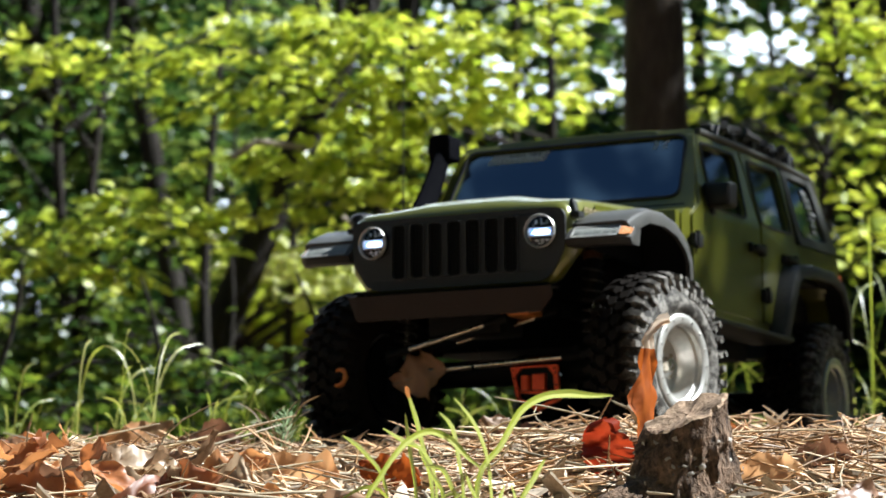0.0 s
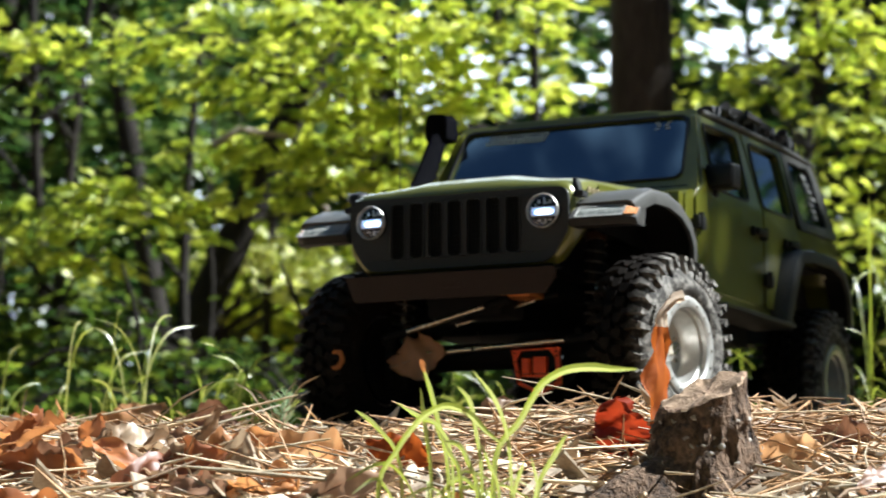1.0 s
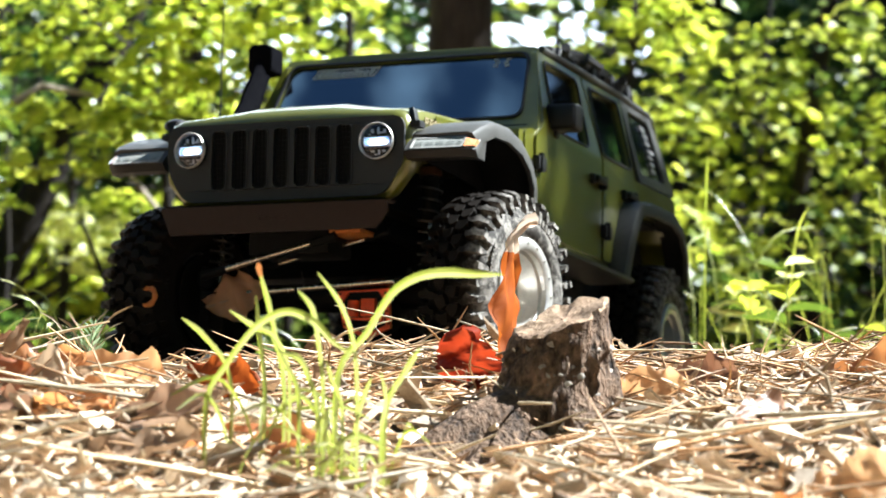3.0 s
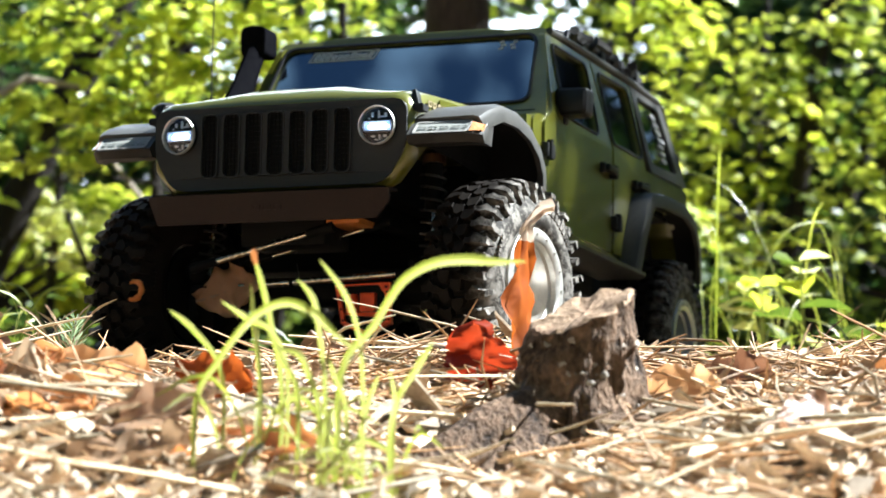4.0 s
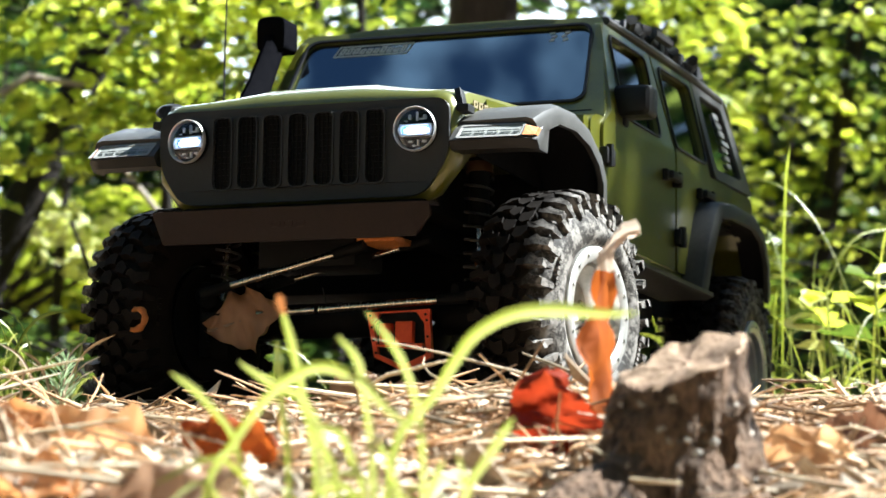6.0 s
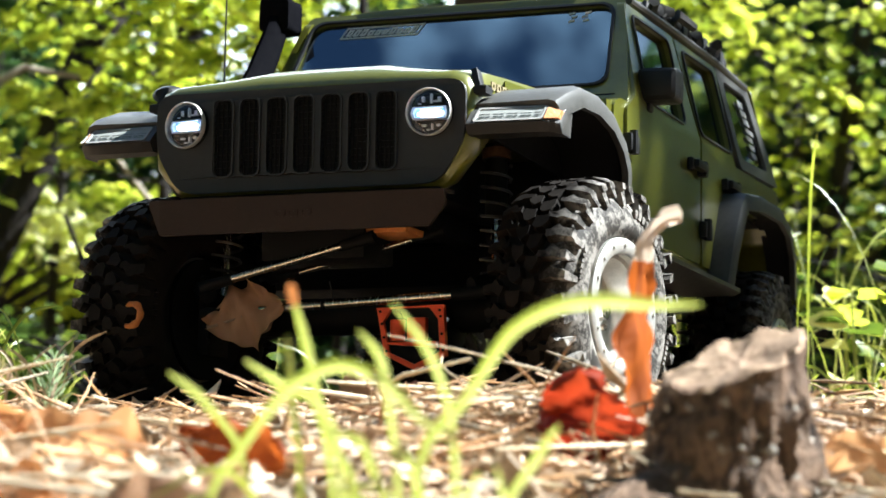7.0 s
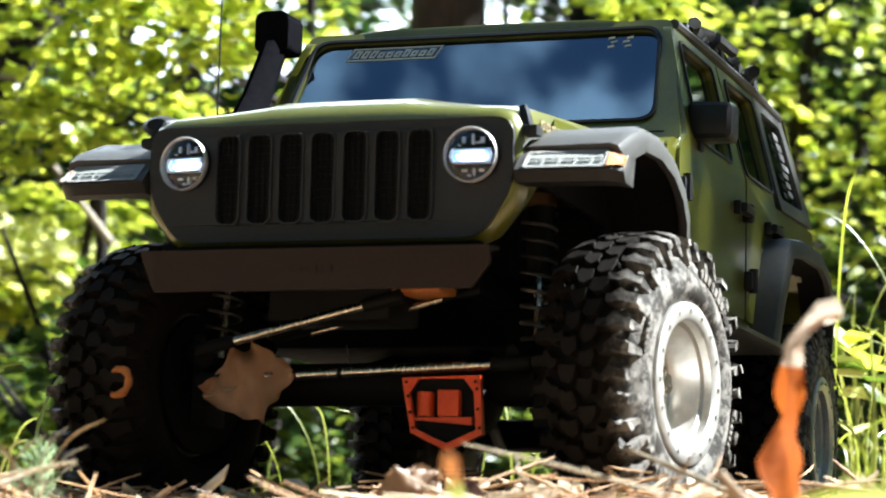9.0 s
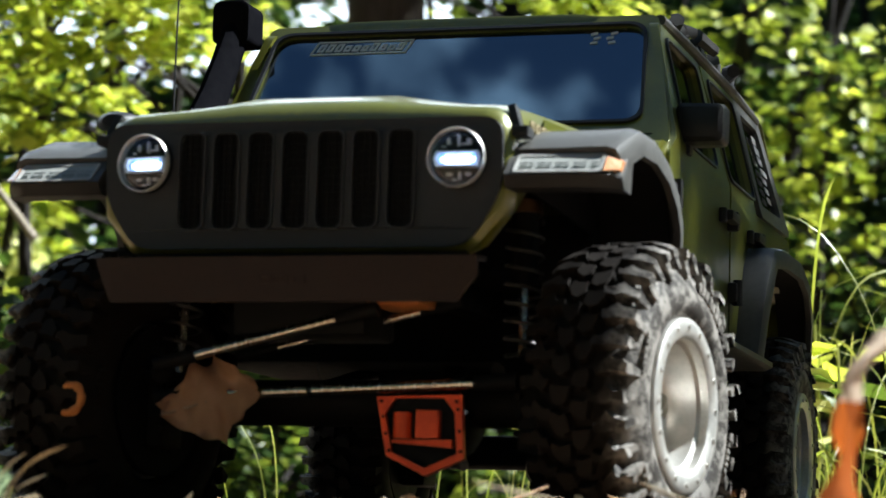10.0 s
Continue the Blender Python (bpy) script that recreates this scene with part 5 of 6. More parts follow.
# ---- dry leaves ----
def dry_leaf(at, length, width, turn, seed, curl=0.5, fold=0.35, lobes=4, material=None, label="", up=None, rest=True, rise_by=0.0035, hook=0.0, stalk=0.25, name="dry_leaf", deep=0.12, tip=None, taper=False):
    """A lobed leaf on a bent midrib; turn: Euler degrees; at: its base."""
    rng = random.Random(seed)
    rows, cols = 26, 5
    ob = thing(name, label or "curled orange-brown dry leaf on the needles", "leaf", "dry leaves on the ground")
    phase, wob = rng.uniform(0, 6.28), rng.uniform(0.6, 1.4)
    vs, fs = [], []
    px_, pz_, ang = 0.0, 0.0, 0.0
    step = length / rows
    for i in range(rows + 1):
        t = i / rows
        env = math.sin(math.pi * min(1, t * 0.94 + 0.03)) ** 0.72 * (0.72 + 0.45 * t if t < 0.7 else 1.035 - (t - 0.7) * 0.7)
        if taper:
            env *= min(1.0, 0.10 + (1.0 - t) * 1.9)
        lob = 1 - deep * (0.5 + 0.5 * math.cos(2 * math.pi * lobes * t + 0.6)) * (1 if 0.1 < t < 0.95 else 0.4)
        for j in range(-cols, cols + 1):
            u = j / cols
            asym = 1 + 0.12 * math.sin(phase + 5 * t + (1 if j > 0 else -1))
            wx = width * 0.5 * env * lob * asym * u
            rise = fold * abs(u) ** 1.4 * width * 0.5 * env
            rise += 0.07 * width * math.sin(wob * 9 * t + 3 * u + phase) * abs(u)
            rise += 0.16 * width * noise.noise((t * 7.0, u * 2.6, seed * 1.7)) * (0.3 + abs(u)) + 0.05 * width * noise.noise((t * 22.0, u * 8.0, seed * 2.3))
            edge = 0.05 * width * math.sin(17 * t + phase + 2 * j) * abs(u) ** 3
            vs.append((px_ - math.sin(ang) * rise, wx + edge * 0.4, pz_ + math.cos(ang) * rise + edge))
        ang += curl * step / length * (0.4 + 1.3 * t) + rng.uniform(-0.03, 0.03) + (hook * step / length * 5 if t > 0.8 else 0)
        px_ += step * math.cos(ang)
        pz_ += step * math.sin(ang)
    w = 2 * cols + 1
    for i in range(rows):
        for j in range(w - 1):
            fs.append((i * w + j, i * w + j + 1, (i + 1) * w + j + 1, (i + 1) * w + j))
    cut = int(rows * (tip or 1)) * (w - 1)
    raw_mesh("blade", vs, fs[:cut], material or DRYLEAF, ob)
    if tip:
        raw_mesh("tip", vs, fs[cut:], PALETIP, ob, "pale bent leaf tip")
    bm = bmesh.new()
    tube(bm, [(-length * stalk, 0, -0.001 - 0.02 * length), (-length * stalk * 0.4, 0.001, 0.0), (0, 0, 0.0003), (length * 0.45, 0, 0.0002 + 0.10 * curl * length * 0.45)], [0.0006, 0.0007, 0.0008, 0.0004], 5)
    part("stalk", bm, TWIG, ob)
    ob.matrix_basis = pose(*at, *turn)
    if rest:
        low = min((ob.matrix_basis @ Vector(v)).z - ground_z(*(ob.matrix_basis @ Vector(v)).xy) for v in vs)
        ob.matrix_basis = Matrix.Translation((0, 0, rise_by - low)) @ ob.matrix_basis
    return ob


# the leaf that stands on end by the front wheel, its tip bent over
dry_leaf((0.2085, -0.280, -0.034), 0.080, 0.025, (0, -99, -8), 3, curl=-0.25, hook=-1.5, fold=0.32, lobes=5, deep=0.10, taper=True, material=ORANGELEAF, tip=0.80, label="orange dry leaf standing on end with a pale bent tip", rest=False)
# the red one curled beside the stump
dry_leaf((0.1965, -0.312, -0.034), 0.029, 0.036, (6, -80, 66), 8, curl=0.55, fold=0.16, lobes=12, deep=0.10, material=REDLEAF, label="curled red dry leaf propped beside the stump", rest=False)
# the orange one leaning on the grass tuft
dry_leaf((0.112, -0.379, -0.027), 0.034, 0.022, (62, 14, -6), 31, curl=0.4, fold=0.3, lobes=7, deep=0.10, material=ORANGELEAF, label="orange dry leaf leaning on the grass tuft", rest=False)
placed = [
    (-0.045, -0.42, 0.055, 0.034, (50, -12, -25), 0.5, "o"), (-0.010, -0.47, 0.042, 0.030, (65, 0, 10), 0.4, "o"), (0.015, -0.46, 0.050, 0.024, (22, -6, 15), 0.3, "t"),
    (-0.010, -0.36, 0.030, 0.020, (55, -10, 0), 0.3, "b"), (0.075, -0.47, 0.044, 0.022, (24, -6, 30), 0.3, "t"), (0.085, -0.50, 0.035, 0.020, (40, 0, -10), 0.4, "b"),
    (0.105, -0.48, 0.040, 0.022, (16, -4, -20), 0.3, "o"), (0.135, -0.49, 0.056, 0.026, (38, 0, -6), 0.3, "b"), (0.165, -0.487, 0.050, 0.024, (40, 3, 4), 0.4, "o"),
    (0.150, -0.53, 0.040, 0.020, (30, 0, 20), 0.3, "t"), (0.253, -0.322, 0.036, 0.021, (62, -4, 6), 0.3, "o"),
    (0.278, -0.358, 0.032, 0.015, (35, 24, -35), 0.9, "t"), (0.262, -0.272, 0.038, 0.022, (50, 0, -12), 0.4, "b"), (0.325, -0.25, 0.050, 0.026, (55, -6, 10), 0.4, "o"),
    (0.365, -0.50, 0.040, 0.024, (40, -10, 40), 0.6, "o"), (0.240, -0.618, 0.030, 0.014, (50, 10, -30), 0.5, "r"), (0.060, -0.16, 0.028, 0.020, (70, -50, 30), 0.8, "t"),
    (-0.20, -0.12, 0.050, 0.030, (40, -10, 30), 0.5, "o"), (-0.10, -0.19, 0.050, 0.026, (50, -4, -15), 0.4, "b"),
    (0.375, -0.12, 0.050, 0.028, (45, -8, 25), 0.6, "b"), (0.33, -0.42, 0.036, 0.018, (40, -12, 60), 0.5, "b"),
    (-0.060, -0.395, 0.046, 0.032, (34, -10, -10), 0.5, "o"), (-0.020, -0.440, 0.062, 0.026, (26, -6, 38), 0.4, "t"),
    (-0.015, -0.395, 0.044, 0.028, (28, -5, 4), 0.4, "t"), (0.030, -0.430, 0.056, 0.028, (20, -5, 14), 0.5, "t"),
    (0.130, -0.440, 0.034, 0.018, (18, 0, -18), 0.4, "t")]
LEAF_KINDS = {"o": (DRYLEAF, "curled orange-brown dry leaf on the needles"), "t": (TANLEAF, "pale tan dry leaf lying on the needles"),
              "r": (REDLEAF, "dark red dry leaf lying on the needles"), "b": (BROWNLEAF, "dark red-brown dry leaf on the needles")}
for k, (lx, ly, ln, wd, turn, curl, kind) in enumerate(placed):
    q = random.Random(100 + k)
    dry_leaf((lx, ly, ground_z(lx, ly)), ln, wd, turn, 50 + k, curl * q.choice((1, 1, -0.6)), q.uniform(0.15, 0.5), lobes=q.choice((8, 9, 10, 4)), material=LEAF_KINDS[kind][0], label=LEAF_KINDS[kind][1], deep=q.choice((0.08, 0.12, 0.2)))
q = random.Random(61)
for k in range(96):
    if k < 34:
        lx, ly = q.uniform(-0.12, 0.075), q.uniform(-0.58, -0.36)
    elif k < 72:
        lx, ly = q.uniform(-0.34, 0.06), q.uniform(-0.32, -0.06)
    else:
        lx, ly = q.uniform(0.14, 0.46), q.uniform(-0.64, -0.08)
    if abs(lx) < 0.15 and ly > -0.135 or abs(lx - 0.23) < 0.06 and ly < -0.26:
        continue
    if k < 34 and lx > 0.03 and ly > -0.40 or 34 <= k < 72 and lx > -0.13 and ly < -0.14:
        continue
    kind = q.choice("ooobtt" if k < 34 else "oobbt" if k < 72 else "ott")
    ln = q.uniform(0.028, 0.054) if k < 34 else q.uniform(0.018, 0.046) if k < 72 else q.uniform(0.012, 0.028)
    dry_leaf((lx, ly, ground_z(lx, ly)), ln, ln * q.uniform(0.4, 0.62), (q.uniform(0, 42), q.uniform(-14, 6), q.uniform(-60, 60)) if k < 34 else (q.uniform(-20, 60), q.uniform(-28, 8), q.uniform(-60, 60)), 150 + k, q.uniform(-0.7, 1.0), q.uniform(0.2, 0.7), lobes=q.choice((7, 9, 4)), material=LEAF_KINDS[kind][0], label=LEAF_KINDS[kind][1], deep=q.choice((0.08, 0.15, 0.22)), rise_by=0.008 if k < 34 else 0.005)
# the one caught on the steering rod
dry_leaf((-0.0545, -0.0255, 0.0400), 0.034, 0.032, (82, -16, 4), 78, 0.2, 0.10, 4, RODLEAF, deep=0.18, label= "brown dry leaf caught behind the steering rods", rest=False, stalk=0.02)

# curled catkin stuck on the tread
cat = thing("catkin", "curled orange-brown catkin stuck to the tyre tread", "catkin")
bm = bmesh.new()
pts = [(-0.0757 + 0.0042 * math.cos(a), -0.0505 - 0.0004 * k, 0.0428 + 0.0047 * math.sin(a)) for k, a in enumerate(2.6 - 4.5 * i / 13 for i in range(14))]
tube(bm, pts, [0.0008] + [0.0014 + 0.0003 * math.sin(k * 2.2) for k in range(12)] + [0.0010], 8)
part("body", bm, RUST, cat)

# ---- stump ----
stump = thing("stump", "weathered grey-brown sawn sapling stump with rough bark", "stump")
STX, STY = 0.2480, -0.350
bm = bmesh.new()
rings = []
N = 56
for k in range(27):
    t = k / 26
    zz = -0.0905 + t * 0.083
    ring = []
    for j in range(N):
        a = 2 * math.pi * j / N
        calm = 1 - 0.55 * t
        rad = 0.0176 + 0.024 * (1 - t) ** 1.7 + 0.0030 * noise.noise((math.cos(a) * 1.6, math.sin(a) * 1.6, t * 1.2))
        rad += calm * (0.0060 * noise.noise((math.cos(a) * 5, math.sin(a) * 5, t * 4 + 7)) + 0.0046 * abs(noise.noise((math.cos(a) * 11, math.sin(a) * 11, t * 10))) + 0.0030 * noise.noise((math.cos(a) * 24, math.sin(a) * 30, t * 30)))
        top = 0.0045 * math.cos(a) + 0.0075 * math.sin(a) + 0.0014 * noise.noise((math.cos(a) * 3, math.sin(a) * 3, 9)) if k > 20 else 0
        ring.append(Vector((STX + rad * math.cos(a) - 0.004 * (1 - t), STY + rad * math.sin(a) * 0.9, zz + top * max(0, (k - 20)) / 6)))
    rings.append(ring)
loft(bm, rings, True, False)
part("bark", bm, STUMPBARK, stump)
bm = bmesh.new()
rim_ring = rings[-1]
cen = sum(rim_ring, Vector()) / N
loft(bm, [rim_ring] + [[cen + (p - cen) * f + Vector((0, 0, -dz + 0.0018 * noise.noise(p * 160 * f) + 0.0008 * noise.noise(p * 420 * f))) for p in rim_ring] for f, dz in ((0.95, -0.0007), (0.86, -0.0006), (0.72, -0.0002), (0.45, 0.0004), (0.2, 0.0008), (0.03, 0.0010))], True, False)
part("cut_top", bm, STUMPTOP, stump, "grey weathered cut face")
for pts in ([(0.238, -0.360, -0.045), (0.228, -0.379, -0.050), (0.216, -0.399, -0.064), (0.204, -0.418, -0.088)], [(0.262, -0.362, -0.052), (0.278, -0.376, -0.068), (0.290, -0.394, -0.088)],
            [(0.240, -0.370, -0.055), (0.236, -0.396, -0.074), (0.228, -0.420, -0.092)]):
    bm = bmesh.new()
    tube(bm, pts, [0.013, 0.0125, 0.010, 0.006][:len(pts)], 14)
    for v in bm.verts:
        v.co += Vector((noise.noise(v.co * 90), noise.noise(v.co * 90 + Vector((5, 0, 0))), noise.noise(v.co * 90 + Vector((0, 5, 0))))) * 0.0045
    part("root", bm, STUMPBARK, stump)

r = np.random.default_rng(77)
n = 120
rows_ = np.array([[list(p) for p in ring] for ring in rings])
ki, ji = r.integers(3, 25, n), r.integers(0, N, n)
base = rows_[ki, ji]
outw = base - np.array([STX, STY, 0])
outw[:, 2] = 0
outw /= np.linalg.norm(outw, axis=1)[:, None]
tang = np.stack([-outw[:, 1], outw[:, 0], np.zeros(n)], 1)
upv = np.array([0, 0, 1.0])
size = r.uniform(0.0005, 0.0021, n) * np.where(ki < 14, 1.25, 0.75)
c = base + outw * 0.0006
quad = []
for a in range(6):
    ca, sa = math.cos(a * math.pi / 3), math.sin(a * math.pi / 3)
    k = (size * r.uniform(0.3, 1.5, n))[:, None]
    quad.append(c + (tang * ca + upv * sa * 0.8) * k + outw * (r.uniform(-0.0003, 0.0006, n))[:, None])
quad.append(c + outw * 0.0009)
fv = np.stack(quad, 1).reshape(-1, 3)
ff = (np.array([(a, (a + 1) % 6, 6) for a in range(6)])[None] + (np.arange(n) * 7)[:, None, None]).reshape(-1, 3)
raw_mesh("lichen", fv, ff, LICHEN, stump, "pale flecks of lichen on the bark")


# ---- grass ----
def ribbon(bm, pts, width, twist=0.0):
    """A grass blade: a keeled ribbon along a bent line."""
    pts = [Vector(p) for p in pts]
    fine = []
    for i in range(len(pts) - 1):
        p0, p1, p2, p3 = pts[max(i - 1, 0)], pts[i], pts[i + 1], pts[min(i + 2, len(pts) - 1)]
        for k in range(4):
            t = k / 4
            fine.append(0.5 * ((2 * p1) + (p2 - p0) * t + (2 * p0 - 5 * p1 + 4 * p2 - p3) * t * t + (3 * p1 - p0 - 3 * p2 + p3) * t ** 3))
    fine.append(pts[-1])
    rows, m = [], len(fine) - 1
    for i, p in enumerate(fine):
        d = (fine[min(i + 1, m)] - fine[max(i - 1, 0)]).normalized()
        s = d.cross(Vector((math.sin(twist), math.cos(twist), 0.15))).normalized()
        nrm = s.cross(d)
        w = width * (0.75 + 0.5 * (i / m)) * min(1.0, (1 - i / m) * 4 + 0.12)
        rows.append([p - s * w * 0.5 + nrm * w * 0.18, p, p + s * w * 0.5 + nrm * w * 0.18])
    loft(bm, rows, False, False)


tuft = thing("grass_tuft", "bright yellow-green grass tuft growing from the needles", "grass")
TUFT = [
    (0.0031, [(0.2195, -0.4891, -0.0780), (0.2195, -0.4891, -0.0400), (0.2303, -0.4921, -0.0268), (0.2362, -0.4951, -0.0196), (0.2421, -0.4981, -0.0141), (0.2512, -0.5011, -0.0105), (0.2617, -0.5041, -0.0100), (0.2721, -0.5071, -0.0113), (0.2815, -0.5101, -0.0119)]),
    (0.0026, [(0.2014, -0.4893, -0.0780), (0.2014, -0.4893, -0.0444), (0.1989, -0.4923, -0.0261), (0.1974, -0.4953, -0.0156), (0.1955, -0.4983, -0.0054)]),
    (0.0027, [(0.2353, -0.5106, -0.0780), (0.2353, -0.5106, -0.0551), (0.2357, -0.5136, -0.0378), (0.2348, -0.5166, -0.0278), (0.2319, -0.5196, -0.0193), (0.2267, -0.5226, -0.0114)]),
    (0.0026, [(0.1845, -0.5100, -0.0780), (0.1845, -0.5100, -0.0487), (0.1923, -0.5130, -0.0378), (0.2000, -0.5160, -0.0300), (0.2078, -0.5190, -0.0248), (0.2171, -0.5220, -0.0228), (0.2265, -0.5250, -0.0263), (0.2342, -0.5280, -0.0325), (0.2417, -0.5310, -0.0372)]),
    (0.0022, [(0.1959, -0.4919, -0.0780), (0.1959, -0.4919, -0.0445), (0.1947, -0.4949, -0.0263), (0.1948, -0.4979, -0.0143)]),
    (0.0026, [(0.2052, -0.4943, -0.0780), (0.2052, -0.4943, -0.0402), (0.2013, -0.4973, -0.0282), (0.1950, -0.5003, -0.0246), (0.1884, -0.5033, -0.0197)]),
    (0.0020, [(0.2094, -0.4959, -0.0780), (0.2094, -0.4959, -0.0465), (0.2055, -0.4989, -0.0361), (0.2020, -0.5019, -0.0272)]),
    (0.0023, [(0.2214, -0.5046, -0.0780), (0.2214, -0.5046, -0.0457), (0.2207, -0.5076, -0.0311), (0.2198, -0.5106, -0.0209), (0.2164, -0.5136, -0.0155)]),
    (0.0024, [(0.2284, -0.4975, -0.0780), (0.2284, -0.4975, -0.0617), (0.2326, -0.5005, -0.0485), (0.2371, -0.5035, -0.0414)]),
    (0.0022, [(0.2394, -0.4974, -0.0780), (0.2394, -0.4974, -0.0513), (0.2467, -0.5004, -0.0398), (0.2528, -0.5034, -0.0327)]),
    (0.0022, [(0.1869, -0.4981, -0.0780), (0.1869, -0.4981, -0.0418), (0.1794, -0.5011, -0.0282), (0.1722, -0.5041, -0.0218)]),
    (0.0020, [(0.2422, -0.5082, -0.0780), (0.2422, -0.5082, -0.0579), (0.2448, -0.5112, -0.0493), (0.2443, -0.5142, -0.0408)]),
    (0.0022, [(0.2186, -0.5017, -0.0780), (0.2186, -0.5017, -0.0515), (0.2164, -0.5047, -0.0412), (0.2143, -0.5077, -0.0354), (0.2091, -0.5107, -0.0341)]),
    (0.0018, [(0.2271, -0.5026, -0.0780), (0.2271, -0.5026, -0.0516), (0.2249, -0.5056, -0.0429), (0.2236, -0.5086, -0.0357)])]
for k, (wide, pts) in enumerate(TUFT):
    bm = bmesh.new()
    ribbon(bm, pts, wide * 0.82, 0.3 * (k % 3))
    blade = part("blade", bm, TUFTBLADE, tuft)
    if k == 1:
        top, low = Vector(pts[-1]), Vector(pts[-2])
        bm = bmesh.new()
        ribbon(bm, [low.lerp(top, 0.68) - Vector((0, 0.0004, 0)), low.lerp(top, 0.85) - Vector((0, 0.0005, 0)), top + Vector((0, -0.0003, 0.0012))], wide * 0.86, 0.3 * (k % 3))
        part("withered_tip", bm, DRYLEAF, blade, "withered orange blade tip")
rng = random.Random(9)
for k in range(26):
    bx, by = 0.215 + rng.uniform(-0.030, 0.035), -0.50 + rng.uniform(-0.02, 0.035)
    b0 = Vector((bx, by, ground_z(bx, by) - 0.003))
    hd, ln = rng.uniform(0, 6.28), rng.uniform(0.018, 0.042)
    side = Vector((math.cos(hd), math.sin(hd) * 0.5, 0))
    bm = bmesh.new()
    ribbon(bm, [b0, b0 + Vector((0, 0, ln * 0.6)) + side * ln * 0.15, b0 + Vector((0, 0, ln * 0.9)) + side * ln * 0.45, b0 + Vector((0, 0, ln * 0.75)) + side * ln * 0.85], rng.uniform(0.0009, 0.0020), rng.uniform(0, 3))
    part("blade", bm, TUFTBLADE if k % 3 else GRASS, tuft)

dry = thing("dry_grass_tuft", "pale dry grass tuft standing in the needles beside the front wheel", "grass")
rng = random.Random(33)
for k in range(13):
    bx, by = -0.030 + rng.gauss(0, 0.008), -0.205 + rng.gauss(0, 0.006)
    b0 = Vector((bx, by, ground_z(bx, by) - 0.002))
    hd, ln = rng.uniform(0, 6.28), rng.uniform(0.018, 0.040)
    side = Vector((math.cos(hd), math.sin(hd) * 0.5, 0))
    bm = bmesh.new()
    ribbon(bm, [b0, b0 + Vector((0, 0, ln * 0.5)) + side * ln * 0.1, b0 + Vector((0, 0, ln * 0.85)) + side * ln * 0.3, b0 + Vector((0, 0, ln)) + side * ln * 0.6], rng.uniform(0.0008, 0.0014), rng.uniform(0, 3))
    part("blade", bm, STRAW, dry)
# a small fir seedling in the same spot
fir = thing("fir_seedling", "small pale green fir seedling among the dry grass", "seedling")
f0 = Vector((-0.031, -0.200, ground_z(-0.031, -0.200) - 0.002))
f1 = f0 + Vector((0.005, 0.0, 0.028))
bm = bmesh.new()
tube(bm, [f0, f0.lerp(f1, 0.5) + Vector((0.001, 0, 0)), f1], [0.0007, 0.0005, 0.0003], 6)
part("stem", bm, TWIG, fir)
bm = bmesh.new()
for k in range(60):
    b0 = f0.lerp(f1, 0.2 + 0.8 * k / 59)
    a = k * 2.4
    tip = b0 + Vector((math.cos(a), math.sin(a), 0.9)) * rng.uniform(0.005, 0.009) * (1.15 - 0.5 * k / 59)
    ribbon(bm, [b0, b0.lerp(tip, 0.5) + Vector((0, 0, 0.0004)), tip], 0.0007, a)
part("needles", bm, FIRNEEDLE, fir)


def meadow(name, label, spots, seed, lo=0.05, hi=0.22, wide=0.0022):
    bm = bmesh.new()
    rng = random.Random(seed)
    for cx, cy, sx, sy, cnt in spots:
        for _ in range(cnt):
            gx, gy = rng.gauss(cx, sx), rng.gauss(cy, sy)
            if abs(gx) < 0.125 and -0.08 < gy < 0.40:
                continue
            b0 = Vector((gx, gy, ground_z(gx, gy) - 0.003))
            hd, ln = rng.uniform(0, 6.28), rng.uniform(lo, hi)
            side = Vector((math.cos(hd), math.sin(hd), 0)) * rng.uniform(0.2, 1.0)
            ribbon(bm, [b0, b0 + Vector((0, 0, ln * 0.6)) + side * ln * 0.12, b0 + Vector((0, 0, ln * 0.92)) + side * ln * 0.36, b0 + Vector((0, 0, ln)) + side * ln * 0.7], rng.uniform(0.5, 1.1) * wide, rng.uniform(0, 3))
    return tagged(part(name, bm, GRASS), label, "grass", kind="stuff")


meadow("tall_grass", "tall thin green grass behind the car", [(0.20, 0.62, 0.10, 0.12, 70), (0.10, 0.85, 0.14, 0.15, 60), (0.26, 0.70, 0.05, 0.08, 12), (-0.05, 0.60, 0.14, 0.10, 40)], 5, 0.05, 0.20, 0.0013)
meadow("short_grass", "thin short grass stems among the needles", [(-0.30, 0.10, 0.07, 0.05, 40), (0.27, 0.30, 0.03, 0.08, 8), (0.0, 0.45, 0.1, 0.05, 60), (-0.22, -0.02, 0.04, 0.03, 14), (0.18, 0.55, 0.10, 0.12, 260), (-0.45, 0.35, 0.12, 0.15, 45), (-0.75, 0.7, 0.25, 0.2, 20)], 6, 0.02, 0.09, 0.0016)


